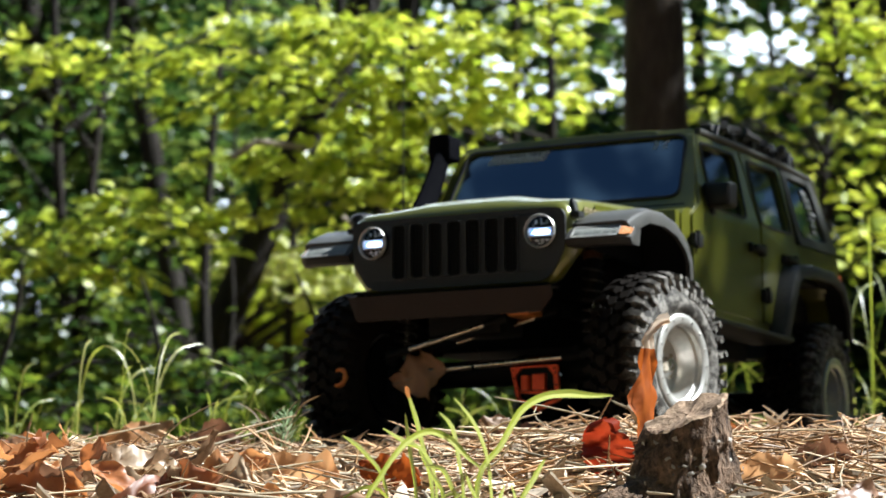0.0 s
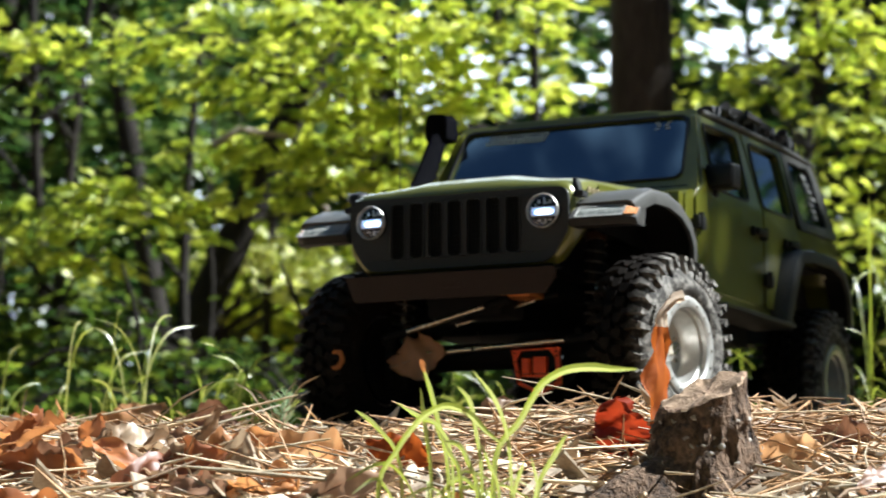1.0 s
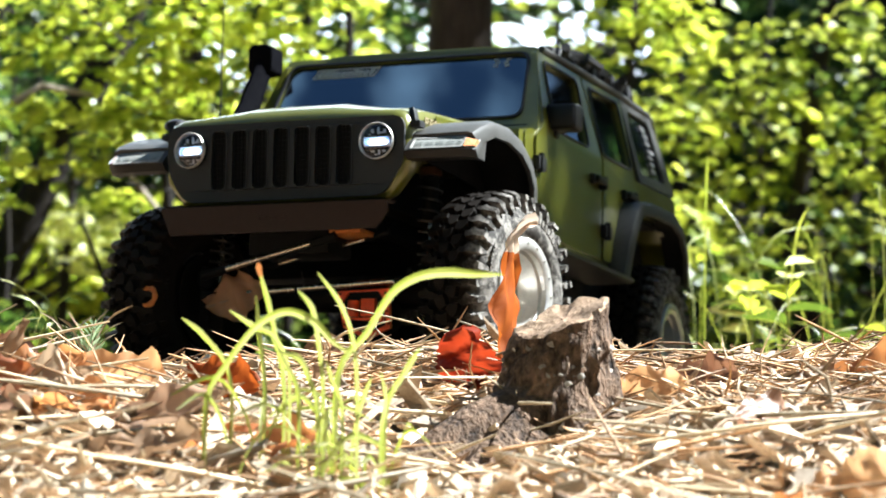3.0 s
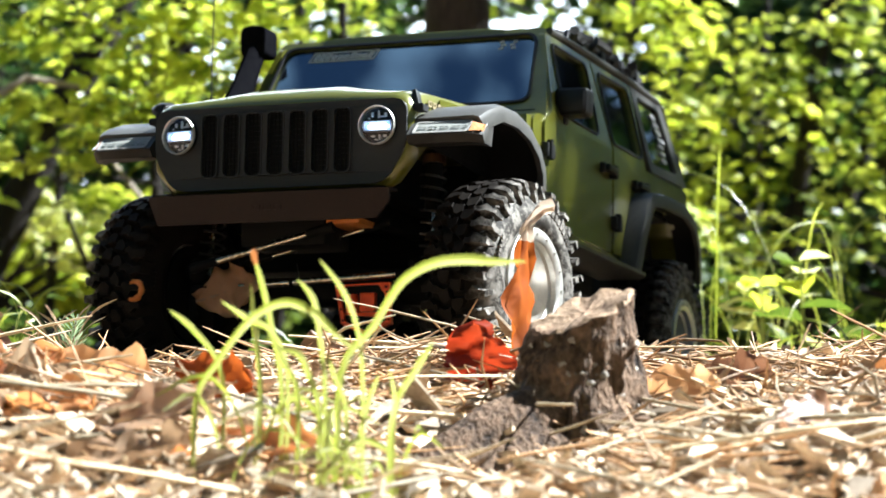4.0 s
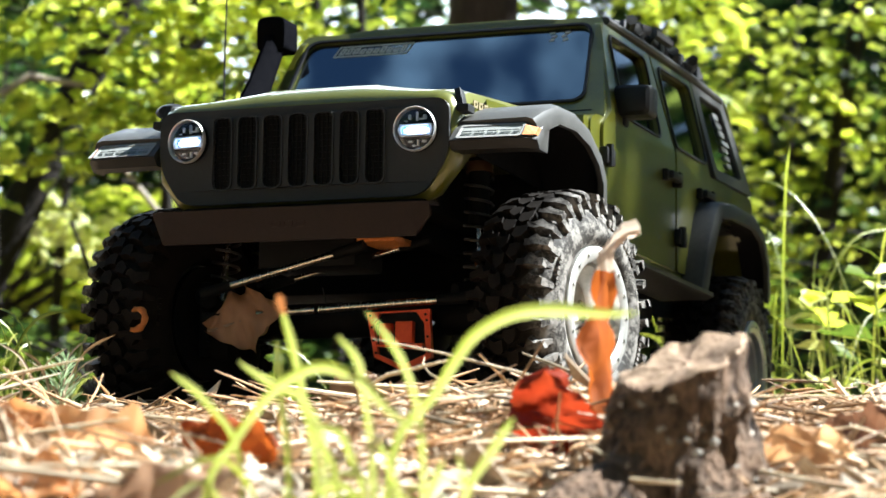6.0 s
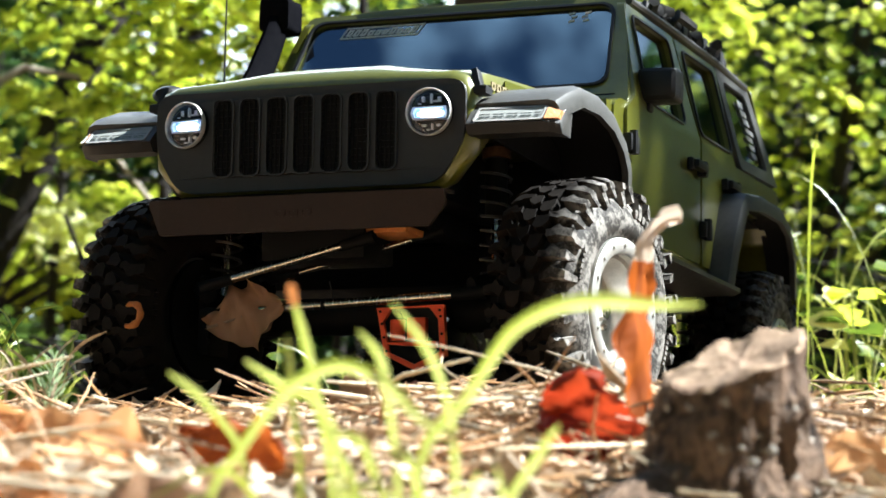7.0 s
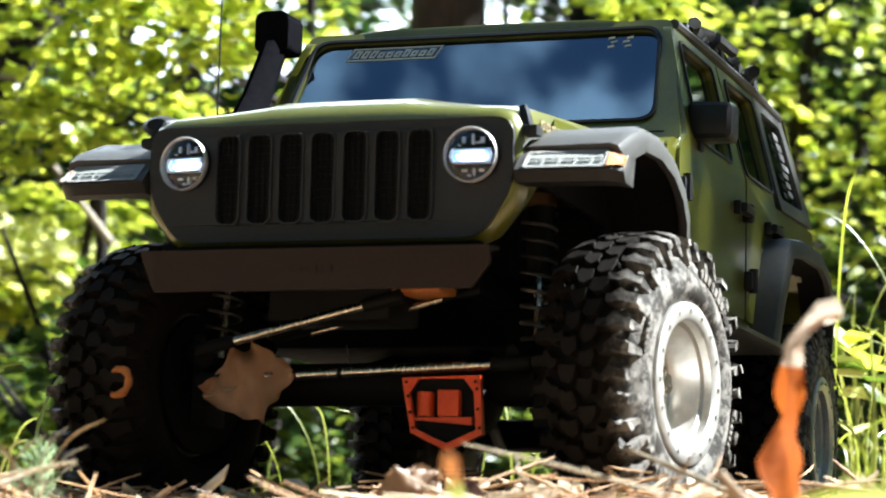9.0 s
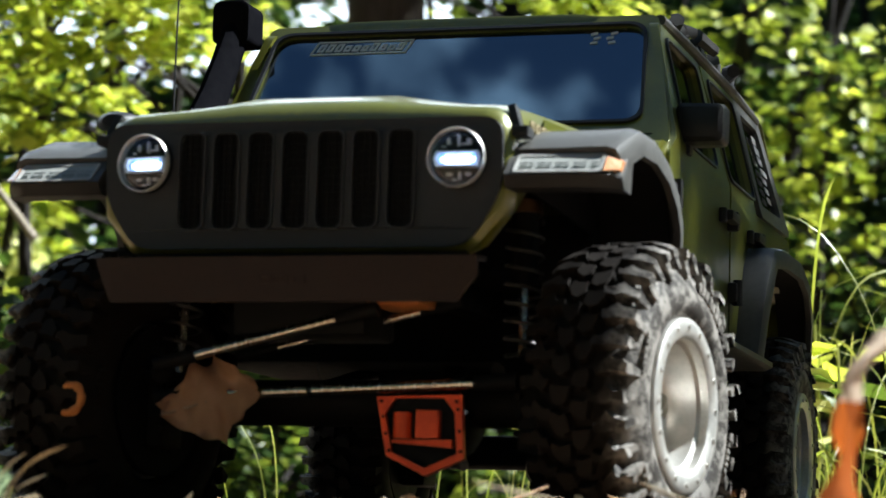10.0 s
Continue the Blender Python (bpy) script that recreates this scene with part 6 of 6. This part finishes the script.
# broad-leaved seedlings behind the rear wheel
def leaf_arrays(c, d, nrm, size, wide=0.42, cup=0.14):
    d = d / np.linalg.norm(d, axis=1)[:, None]
    s = np.cross(nrm, d)
    s = s / (np.linalg.norm(s, axis=1)[:, None] + 1e-9)
    u = np.cross(d, s)
    L = size[:, None]
    droop = -0.10
    pts = [c, c + (d * 0.28 + s * wide * 0.78 + u * cup) * L, c + (d * 0.66 + s * wide * 0.72 + u * cup * 0.6) * L, c + (d * 1.0 + u * droop) * L,
           c + (d * 0.66 - s * wide * 0.72 + u * cup * 0.6) * L, c + (d * 0.28 - s * wide * 0.78 + u * cup) * L, c + (d * 0.5 - u * 0.02) * L]
    v = np.stack(pts, 1)
    f = np.array([(0, 1, 6, 6), (1, 2, 6, 6), (2, 3, 6, 6), (3, 4, 6, 6), (4, 5, 6, 6), (5, 0, 6, 6)])[:, :3]
    faces = (f[None] + (np.arange(len(c)) * 7)[:, None, None]).reshape(-1, 3)
    return v.reshape(-1, 3), faces


rng = random.Random(15)
for sx, sy, hgt, cnt in ((0.135, 0.50, 0.13, 7), (0.08, 0.62, 0.13, 8), (0.15, 0.70, 0.11, 8), (0.05, 0.74, 0.16, 7)):
    sd = thing("seedling", "yellow-green broad-leaved seedling in the grass", "seedling", "seedlings behind the car")
    bm = bmesh.new()
    g0 = ground_z(sx, sy)
    tube(bm, [(sx, sy, g0 - 0.004), (sx + 0.004, sy, g0 + hgt * 0.5), (sx, sy + 0.004, g0 + hgt)], [0.0018, 0.0014, 0.0008], 6)
    part("stem", bm, GRASS, sd)
    for k in range(cnt):
        hh = g0 + hgt * rng.uniform(0.55, 1.0)
        ang = rng.uniform(0, 6.28)
        v, f = leaf_arrays(np.array([[sx, sy, hh]]), np.array([[math.cos(ang), math.sin(ang), rng.uniform(-0.2, 0.3)]]), np.array([[rng.uniform(-0.4, 0.4), rng.uniform(-0.6, 0.2), 1.0]]), np.array([rng.uniform(0.022, 0.038)]))
        raw_mesh("leaf", v, f, SUNLEAF if k % 3 == 0 else DIMLEAF if k % 3 == 1 else FOLIAGE, sd)


# ---- trees ----
EYE = Vector((0.45, -1.10, -0.08))


def bearing(az, d):
    """A spot on the ground, by degrees to the left of +y and metres from the middle of the path."""
    a = radians(az)
    return EYE.x - d * math.sin(a), EYE.y + d * math.cos(a)


def spray(r, start, end, leaf, count, thick):
    """A flat branch end: leaves to both sides of a twig, in layers."""
    start, end = np.array(start), np.array(end)
    ax = end - start
    ln = np.linalg.norm(ax)
    ax = ax / ln
    sd = np.cross(ax, [0, 0, 1.0])
    sd = sd / (np.linalg.norm(sd) + 1e-9)
    t = r.random(count) ** 0.8
    lat = r.uniform(-1, 1, count) * ln * 0.42 * (1 - 0.55 * t)
    c = start + ax * (t * ln)[:, None] + sd * lat[:, None]
    c[:, 2] += r.normal(0, thick, count) - 0.10 * t * ln - 0.12 * np.abs(lat)
    d = ax * r.uniform(0.3, 1, count)[:, None] + sd * (np.sign(lat) * r.uniform(0.3, 1.1, count))[:, None] + r.normal(0, 0.25, (count, 3))
    d[:, 2] -= 0.2
    nrm = np.array([0.12, -0.42, 1.0]) + r.normal(0, 0.36, (count, 3))
    return c, d, nrm, leaf * r.uniform(0.6, 1.25, count)


def tree(name, label, spot, height, radius, lean, zone, sprays, leaf, per, seed, material=None, reach=0.5, group="trees behind the car", bend=0.04, thick=0.02, wide=0.42, clump=0.0, ends=(), bare=(), bark=None):
    """A tapered, slightly bent trunk with limbs, each limb ending in a leafy spray; ends: the middles and lengths of known sprays; bare: lines of leafless limbs."""
    r = np.random.default_rng(seed)
    ob = thing(name, label, "tree", group)
    bx, by = spot
    bz = ground_z(bx, by) - 0.02
    pts, rad = [], []
    for k in range(9):
        t = k / 8
        pts.append(Vector((bx + lean[0] * t * height + bend * math.sin(3.1 * t + seed), by + lean[1] * t * height + bend * math.cos(2.3 * t + seed), bz + t * height)))
        rad.append(radius * (1.0 - 0.75 * t) * (1.25 if k == 0 else 1))
    bm = bmesh.new()
    tube(bm, pts, rad, 14)
    for v in bm.verts:
        v.co += Vector((noise.noise(v.co * 14), noise.noise(v.co * 14 + Vector((9, 0, 0))), 0)) * radius * 0.16
    part("trunk", bm, bark or BARK, ob)

    def on_trunk(z):
        t = min(1, max(0, (z - bz) / height)) * 8
        k = min(7, int(t))
        return pts[k].lerp(pts[k + 1], t - k), rad[k] + (rad[k + 1] - rad[k]) * (t - k)

    cs, ds, ns, ss = [], [], [], []

    def limb(root, rr, tip, start, count):
        bm = bmesh.new()
        mid = root.lerp(tip, 0.5) + Vector((0, 0, 0.03))
        tube(bm, [root, root.lerp(mid, 0.5), mid, mid.lerp(tip, 0.6), tip], [q * max(0.004, rr * 0.35) for q in (1, 0.8, 0.6, 0.4, 0.15)], 6)
        part("limb", bm, BARK, ob)
        c, d, nn, sz = spray(r, start, tip, leaf, count, thick)
        cs.append(c), ds.append(d), ns.append(nn), ss.append(sz)

    for ex, ey, ez, ln in ends:
        root, rr = on_trunk(max(bz + 0.06, ez - r.uniform(0.03, 0.12)))
        out = Vector((ex - root.x, ey - root.y, 0))
        a = (math.atan2(out.y, out.x) if out.length > 0.1 else r.choice((0.4, 3.6))) + r.normal(0, 0.5)
        half = Vector((math.cos(a), math.sin(a), r.normal(-0.05, 0.12))) * ln * 0.5
        limb(root, rr, Vector((ex, ey, ez)) + half, Vector((ex, ey, ez)) - half, int(per * ln / 0.2))
    for line in bare:
        bm = bmesh.new()
        tube(bm, line, [0.0055 - 0.0012 * k for k in range(len(line))], 7)
        part("bare_limb", bm, PALEWOOD, ob, "pale bare limb")
    for k in range(sprays):
        zc = r.uniform(zone[0], zone[1])
        a = r.uniform(0, 2 * math.pi)
        root, rr = on_trunk(max(bz + 0.1, zc - r.uniform(0.02, 0.2)))
        ln = reach * r.uniform(0.45, 1.0)
        tip = Vector((root.x + ln * math.cos(a), root.y + ln * math.sin(a), zc + r.uniform(-0.05, 0.08)))
        if clump and noise.noise(Vector((tip.x * 1.1, tip.y * 1.1, tip.z * 2.6)) + Vector((3.3, 1.1, 0.4))) < clump - 0.25:
            continue
        start = root.lerp(tip, r.uniform(0.15, 0.45))
        start.z += 0.02
        limb(root, rr, tip, start, per)
    v, f = leaf_arrays(np.concatenate(cs), np.concatenate(ds), np.concatenate(ns), np.concatenate(ss), wide)
    crown = raw_mesh("crown", v, f, material or FOLIAGE, ob)
    crown.data.polygons.foreach_set("use_smooth", [False] * len(crown.data.polygons))
    return ob


# the straight trunk behind the car, and the slender leaning ones
tree("tree", "straight dark-barked tree trunk behind the car", (-0.505, 1.55), 5.5, 0.0405, (0.0, 0.0), (2.2, 4.5), 5, 0.035, 90, 1, reach=0.9, bend=0.003, bark=TRUNKBARK)
tree("leaning_tree", "slender dark tree leaning far over", bearing(23.6, 6.6), 4.2, 0.036, (0.56, 0.17), (2.6, 4.0), 4, 0.035, 70, 2, reach=0.7)
tree("leaning_tree", "dark forked tree leaning over the undergrowth", bearing(13.2, 4.67), 4.5, 0.021, (0.18, 0.03), (1.6, 3.8), 4, 0.035, 70, 3, reach=0.7)
tree("leaning_tree", "dark forked tree leaning over the undergrowth", bearing(13.1, 4.70), 4.5, 0.019, (0.33, 0.06), (3.2, 4.3), 3, 0.035, 70, 4, reach=0.7)
tree("leaning_tree", "dark crooked tree behind the foliage", bearing(33.0, 3.6), 5.0, 0.028, (0.42, 0.12), (2.4, 4.2), 4, 0.035, 70, 5, reach=0.7)
tree("leaning_tree", "dark crooked tree behind the foliage", bearing(31.2, 3.9), 5.0, 0.020, (-0.22, 0.0), (2.4, 4.2), 4, 0.035, 70, 6, reach=0.7)
tree("tree", "dark trunk among the leaves", bearing(27.2, 5.2), 6.0, 0.030, (0.02, 0.0), (2.8, 5.0), 4, 0.04, 70, 7, reach=0.7)

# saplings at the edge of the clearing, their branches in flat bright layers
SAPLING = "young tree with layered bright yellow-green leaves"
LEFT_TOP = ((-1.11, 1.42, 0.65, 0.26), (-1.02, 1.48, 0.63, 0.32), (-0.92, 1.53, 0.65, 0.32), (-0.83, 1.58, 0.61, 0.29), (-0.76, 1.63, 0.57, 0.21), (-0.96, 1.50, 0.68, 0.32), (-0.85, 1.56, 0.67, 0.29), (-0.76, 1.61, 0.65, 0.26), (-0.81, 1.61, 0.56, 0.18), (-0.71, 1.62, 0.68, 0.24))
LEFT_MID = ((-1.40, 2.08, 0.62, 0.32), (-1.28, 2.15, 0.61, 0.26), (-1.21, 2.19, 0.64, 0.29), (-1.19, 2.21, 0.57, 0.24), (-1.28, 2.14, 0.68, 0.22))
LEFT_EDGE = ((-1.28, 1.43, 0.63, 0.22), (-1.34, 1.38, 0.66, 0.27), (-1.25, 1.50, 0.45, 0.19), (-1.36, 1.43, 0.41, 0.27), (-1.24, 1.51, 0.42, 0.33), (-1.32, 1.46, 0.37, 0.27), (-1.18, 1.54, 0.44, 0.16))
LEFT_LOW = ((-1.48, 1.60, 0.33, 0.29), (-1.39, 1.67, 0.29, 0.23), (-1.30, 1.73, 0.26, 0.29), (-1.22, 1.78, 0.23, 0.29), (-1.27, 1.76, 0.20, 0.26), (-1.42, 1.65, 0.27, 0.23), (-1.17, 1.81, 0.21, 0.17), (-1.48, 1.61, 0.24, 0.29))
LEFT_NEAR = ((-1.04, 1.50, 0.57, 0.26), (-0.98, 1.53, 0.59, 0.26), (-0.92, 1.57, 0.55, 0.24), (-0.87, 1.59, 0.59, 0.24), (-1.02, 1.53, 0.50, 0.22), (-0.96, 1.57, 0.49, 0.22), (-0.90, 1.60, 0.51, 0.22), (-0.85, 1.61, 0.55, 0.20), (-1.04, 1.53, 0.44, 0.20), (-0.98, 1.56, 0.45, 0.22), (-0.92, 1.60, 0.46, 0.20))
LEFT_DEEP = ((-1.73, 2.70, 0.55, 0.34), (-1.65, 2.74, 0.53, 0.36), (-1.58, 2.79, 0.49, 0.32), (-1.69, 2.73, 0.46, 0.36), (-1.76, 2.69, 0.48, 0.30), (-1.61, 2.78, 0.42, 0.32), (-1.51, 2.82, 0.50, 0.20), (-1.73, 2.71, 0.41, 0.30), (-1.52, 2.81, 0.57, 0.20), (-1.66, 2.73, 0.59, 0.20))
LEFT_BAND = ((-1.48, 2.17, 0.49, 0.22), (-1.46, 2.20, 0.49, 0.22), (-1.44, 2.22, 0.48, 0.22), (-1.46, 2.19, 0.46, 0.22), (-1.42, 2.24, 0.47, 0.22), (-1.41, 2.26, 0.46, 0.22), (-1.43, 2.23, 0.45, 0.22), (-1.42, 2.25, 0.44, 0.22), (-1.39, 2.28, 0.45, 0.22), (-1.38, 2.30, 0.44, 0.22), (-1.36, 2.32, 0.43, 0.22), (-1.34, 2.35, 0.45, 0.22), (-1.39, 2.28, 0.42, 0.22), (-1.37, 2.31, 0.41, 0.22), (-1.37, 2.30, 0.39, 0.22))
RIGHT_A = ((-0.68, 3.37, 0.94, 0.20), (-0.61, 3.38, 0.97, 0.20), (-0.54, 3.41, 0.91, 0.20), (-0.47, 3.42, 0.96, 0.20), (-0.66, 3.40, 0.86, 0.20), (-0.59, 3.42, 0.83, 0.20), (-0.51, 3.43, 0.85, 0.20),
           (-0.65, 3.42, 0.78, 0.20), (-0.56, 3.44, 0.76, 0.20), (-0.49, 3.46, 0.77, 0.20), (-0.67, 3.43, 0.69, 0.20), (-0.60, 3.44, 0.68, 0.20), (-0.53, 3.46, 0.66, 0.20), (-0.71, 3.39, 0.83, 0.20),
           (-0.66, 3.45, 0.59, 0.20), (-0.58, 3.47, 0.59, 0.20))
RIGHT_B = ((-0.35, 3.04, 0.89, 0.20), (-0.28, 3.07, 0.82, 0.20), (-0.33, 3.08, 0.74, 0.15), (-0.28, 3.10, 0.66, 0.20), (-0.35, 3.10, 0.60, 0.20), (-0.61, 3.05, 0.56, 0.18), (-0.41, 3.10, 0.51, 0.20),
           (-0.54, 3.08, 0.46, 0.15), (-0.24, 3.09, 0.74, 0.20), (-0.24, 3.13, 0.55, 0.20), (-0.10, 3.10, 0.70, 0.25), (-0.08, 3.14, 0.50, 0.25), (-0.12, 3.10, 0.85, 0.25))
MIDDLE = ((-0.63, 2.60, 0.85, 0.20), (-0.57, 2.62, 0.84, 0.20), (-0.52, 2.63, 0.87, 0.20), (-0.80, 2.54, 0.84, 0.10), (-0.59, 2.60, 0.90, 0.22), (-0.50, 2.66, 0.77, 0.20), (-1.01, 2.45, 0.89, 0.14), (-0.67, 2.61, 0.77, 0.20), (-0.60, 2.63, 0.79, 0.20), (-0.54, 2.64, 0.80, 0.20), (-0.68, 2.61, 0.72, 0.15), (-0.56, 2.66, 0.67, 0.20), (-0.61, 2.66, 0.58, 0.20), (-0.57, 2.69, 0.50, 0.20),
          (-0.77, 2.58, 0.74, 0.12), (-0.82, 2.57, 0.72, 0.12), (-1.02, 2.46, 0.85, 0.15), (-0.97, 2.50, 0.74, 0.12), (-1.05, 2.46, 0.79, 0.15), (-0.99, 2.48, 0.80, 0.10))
# leaf tone alone makes LEFT_BAND look sunlit and LEFT_LOW shaded
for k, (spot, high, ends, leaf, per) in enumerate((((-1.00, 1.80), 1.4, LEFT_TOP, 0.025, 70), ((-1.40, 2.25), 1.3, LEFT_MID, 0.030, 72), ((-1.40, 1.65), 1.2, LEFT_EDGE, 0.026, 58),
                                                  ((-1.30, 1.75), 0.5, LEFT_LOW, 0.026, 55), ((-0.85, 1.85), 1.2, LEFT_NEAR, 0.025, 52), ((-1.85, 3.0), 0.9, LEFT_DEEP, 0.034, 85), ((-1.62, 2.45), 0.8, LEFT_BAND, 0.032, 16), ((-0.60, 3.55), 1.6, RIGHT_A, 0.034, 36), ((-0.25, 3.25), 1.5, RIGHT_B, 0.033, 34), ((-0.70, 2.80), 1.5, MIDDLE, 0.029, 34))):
    tree("sapling", SAPLING, spot, high, 0.010, (0.04 * math.sin(k * 2.1), 0.03), (0, 0), 0, leaf, per, 40 + k, DIMLEAF if ends is LEFT_LOW else SUNLEAF if ends is LEFT_BAND else FOLIAGE, thick=0.010 if k < 7 else 0.03, wide=0.46, ends=ends, group="saplings behind the car",
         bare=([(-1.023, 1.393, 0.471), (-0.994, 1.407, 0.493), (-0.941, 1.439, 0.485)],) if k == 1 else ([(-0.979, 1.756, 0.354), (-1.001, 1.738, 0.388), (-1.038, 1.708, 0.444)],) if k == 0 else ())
# more of them further in, the shade on most put into a darker leaf colour
for k, (az, dist, lo, hi, cnt) in enumerate(((37.5, 3.2, 0.2, 0.8, 9), (34.5, 3.6, 0.5, 0.95, 7), (30.5, 3.4, 0.1, 0.40, 8), (27.0, 3.8, 0.15, 0.5, 8), (24.0, 3.9, 0.2, 0.7, 7),
                                            (15.5, 5.2, 0.4, 0.95, 7), (10.0, 5.0, 0.3, 1.0, 9), (6.5, 4.4, 0.3, 0.9, 9), (3.5, 4.0, 0.2, 0.9, 9), (8.0, 3.6, 0.15, 0.45, 6))):
    tree("sapling", SAPLING, bearing(az, dist), hi + 0.6, 0.011, (0.03 * math.sin(k * 2.9), 0.0), (lo, hi), cnt, 0.026, 80, 240 + k, DIMLEAF if az > 22 or az < 11 else FOLIAGE, reach=0.45, thick=0.02, wide=0.46, group="saplings behind the car")
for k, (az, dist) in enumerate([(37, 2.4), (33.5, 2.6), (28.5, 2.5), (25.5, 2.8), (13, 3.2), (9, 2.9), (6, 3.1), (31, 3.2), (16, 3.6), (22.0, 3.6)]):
    tree("bush", "low green bush at the edge of the clearing", bearing(az, dist), 0.30, 0.007, (0.05 * math.sin(k), 0.0), (0.02, 0.17), 8, 0.022, 60, 80 + k, DIMLEAF, reach=0.30, thick=0.02, group="bushes behind the car")
# the wood behind, its shade carried by the dark leaf colour, with gaps of sky
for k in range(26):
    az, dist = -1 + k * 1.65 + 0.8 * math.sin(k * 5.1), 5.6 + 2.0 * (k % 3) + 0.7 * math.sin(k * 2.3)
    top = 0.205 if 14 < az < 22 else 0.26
    tree("far_tree", "tall leafy tree deep in the wood, leaves coloured dark as in shade", bearing(az, dist), 6.0, 0.014 + 0.012 * (k % 2), (0.10 * math.sin(k * 1.7), 0.0), (0.02 * dist, top * dist), 36, 0.0090 * dist, 110, 120 + k, SHADELEAF, reach=0.15 * dist, bend=0.1, thick=0.055,
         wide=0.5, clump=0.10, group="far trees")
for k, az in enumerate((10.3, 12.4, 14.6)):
    tree("far_tree", "tall leafy tree deep in the wood, leaves coloured dark as in shade", bearing(az, 8.2), 6.0, 0.018, (0.03 * math.sin(k * 1.7), 0.0), (1.25, 2.3), 26, 0.074, 110, 160 + k, SHADELEAF, reach=0.85, bend=0.1, thick=0.055, wide=0.5, group="far trees")
# woodland to the sides and behind, off the path
k = 0
for deg in range(10, 300, 17):
    a = radians(deg)
    dist = 6.4 + 1.6 * (k % 3) + 0.5 * math.sin(k * 3.3)
    tx, ty = dist * math.sin(a), dist * math.cos(a)
    hgt = 4.2 if 40 < deg < 75 else 6.2 + 0.8 * math.sin(k * 1.9)
    tree("woodland_tree", "tall leafy tree at the side of the clearing", (tx, ty), hgt, 0.10, (0.0, 0.0), (0.3, hgt * 0.95), 46, 0.17, 60, 200 + k, SHADELEAF, reach=1.7, bend=0.1, thick=0.2, group="woodland round the clearing")
    k += 1
# added out of view, for the side windows to reflect leaves instead of sky
for k, (tx, ty, top) in enumerate(((1.0, 2.1, 2.2), (1.75, 2.6, 2.8), (1.4, 3.3, 2.6))):
    tree("woodland_tree", "tall leafy tree at the side of the clearing", (tx, ty), top + 0.3, 0.03, (0.0, 0.0), (1.0, top), 30, 0.07, 60, 280 + k, DIMLEAF, reach=0.45, bend=0.1, thick=0.15, group="woodland round the clearing")
# a sapling added out of view beside the car, whose leaves shade its flank
tree("sapling", "young tree added out of view to shade the car's flank", (1.70, 1.15), 2.3, 0.014, (0.0, 0.0), (1.62, 2.10), 15, 0.055, 50, 260, reach=0.21, thick=0.05, group="saplings behind the car")
# trees added out of view to keep sun and sky off the ground in front
for k, (tx, ty) in enumerate(((3.2, -1.4), (1.2, -2.7), (4.7, -3.0), (5.4, -0.9))):
    tree("shade_tree", "tall leafy tree added out of view to shade the clearing's edge", (tx, ty), 5.2, 0.09, (0.0, 0.0), (3.3, 5.0), 40, 0.17, 60, 302 + k, SHADELEAF, reach=1.65, bend=0.05, thick=0.15, group="woodland round the clearing")
tree("shade_tree", "leafy tree added out of view to shade the clearing's edge", (2.5, -0.45), 3.6, 0.06, (0.0, 0.0), (2.3, 3.5), 34, 0.10, 60, 300, SHADELEAF, reach=0.85, bend=0.1, thick=0.15, group="woodland round the clearing")
# bushes added out of view so the doors reflect green, not sky
for k, deg in enumerate(range(6, 86, 8)):
    a = radians(deg)
    dist = 4.6 + 0.9 * (k % 2)
    tree("bush", "broad green bush beside the clearing", (dist * math.sin(a), dist * math.cos(a)), 1.7, 0.02, (0.0, 0.0), (0.1, 1.5), 30, 0.11, 60, 320 + k, SHADELEAF, reach=0.75, thick=0.1, group="bushes beside the clearing")
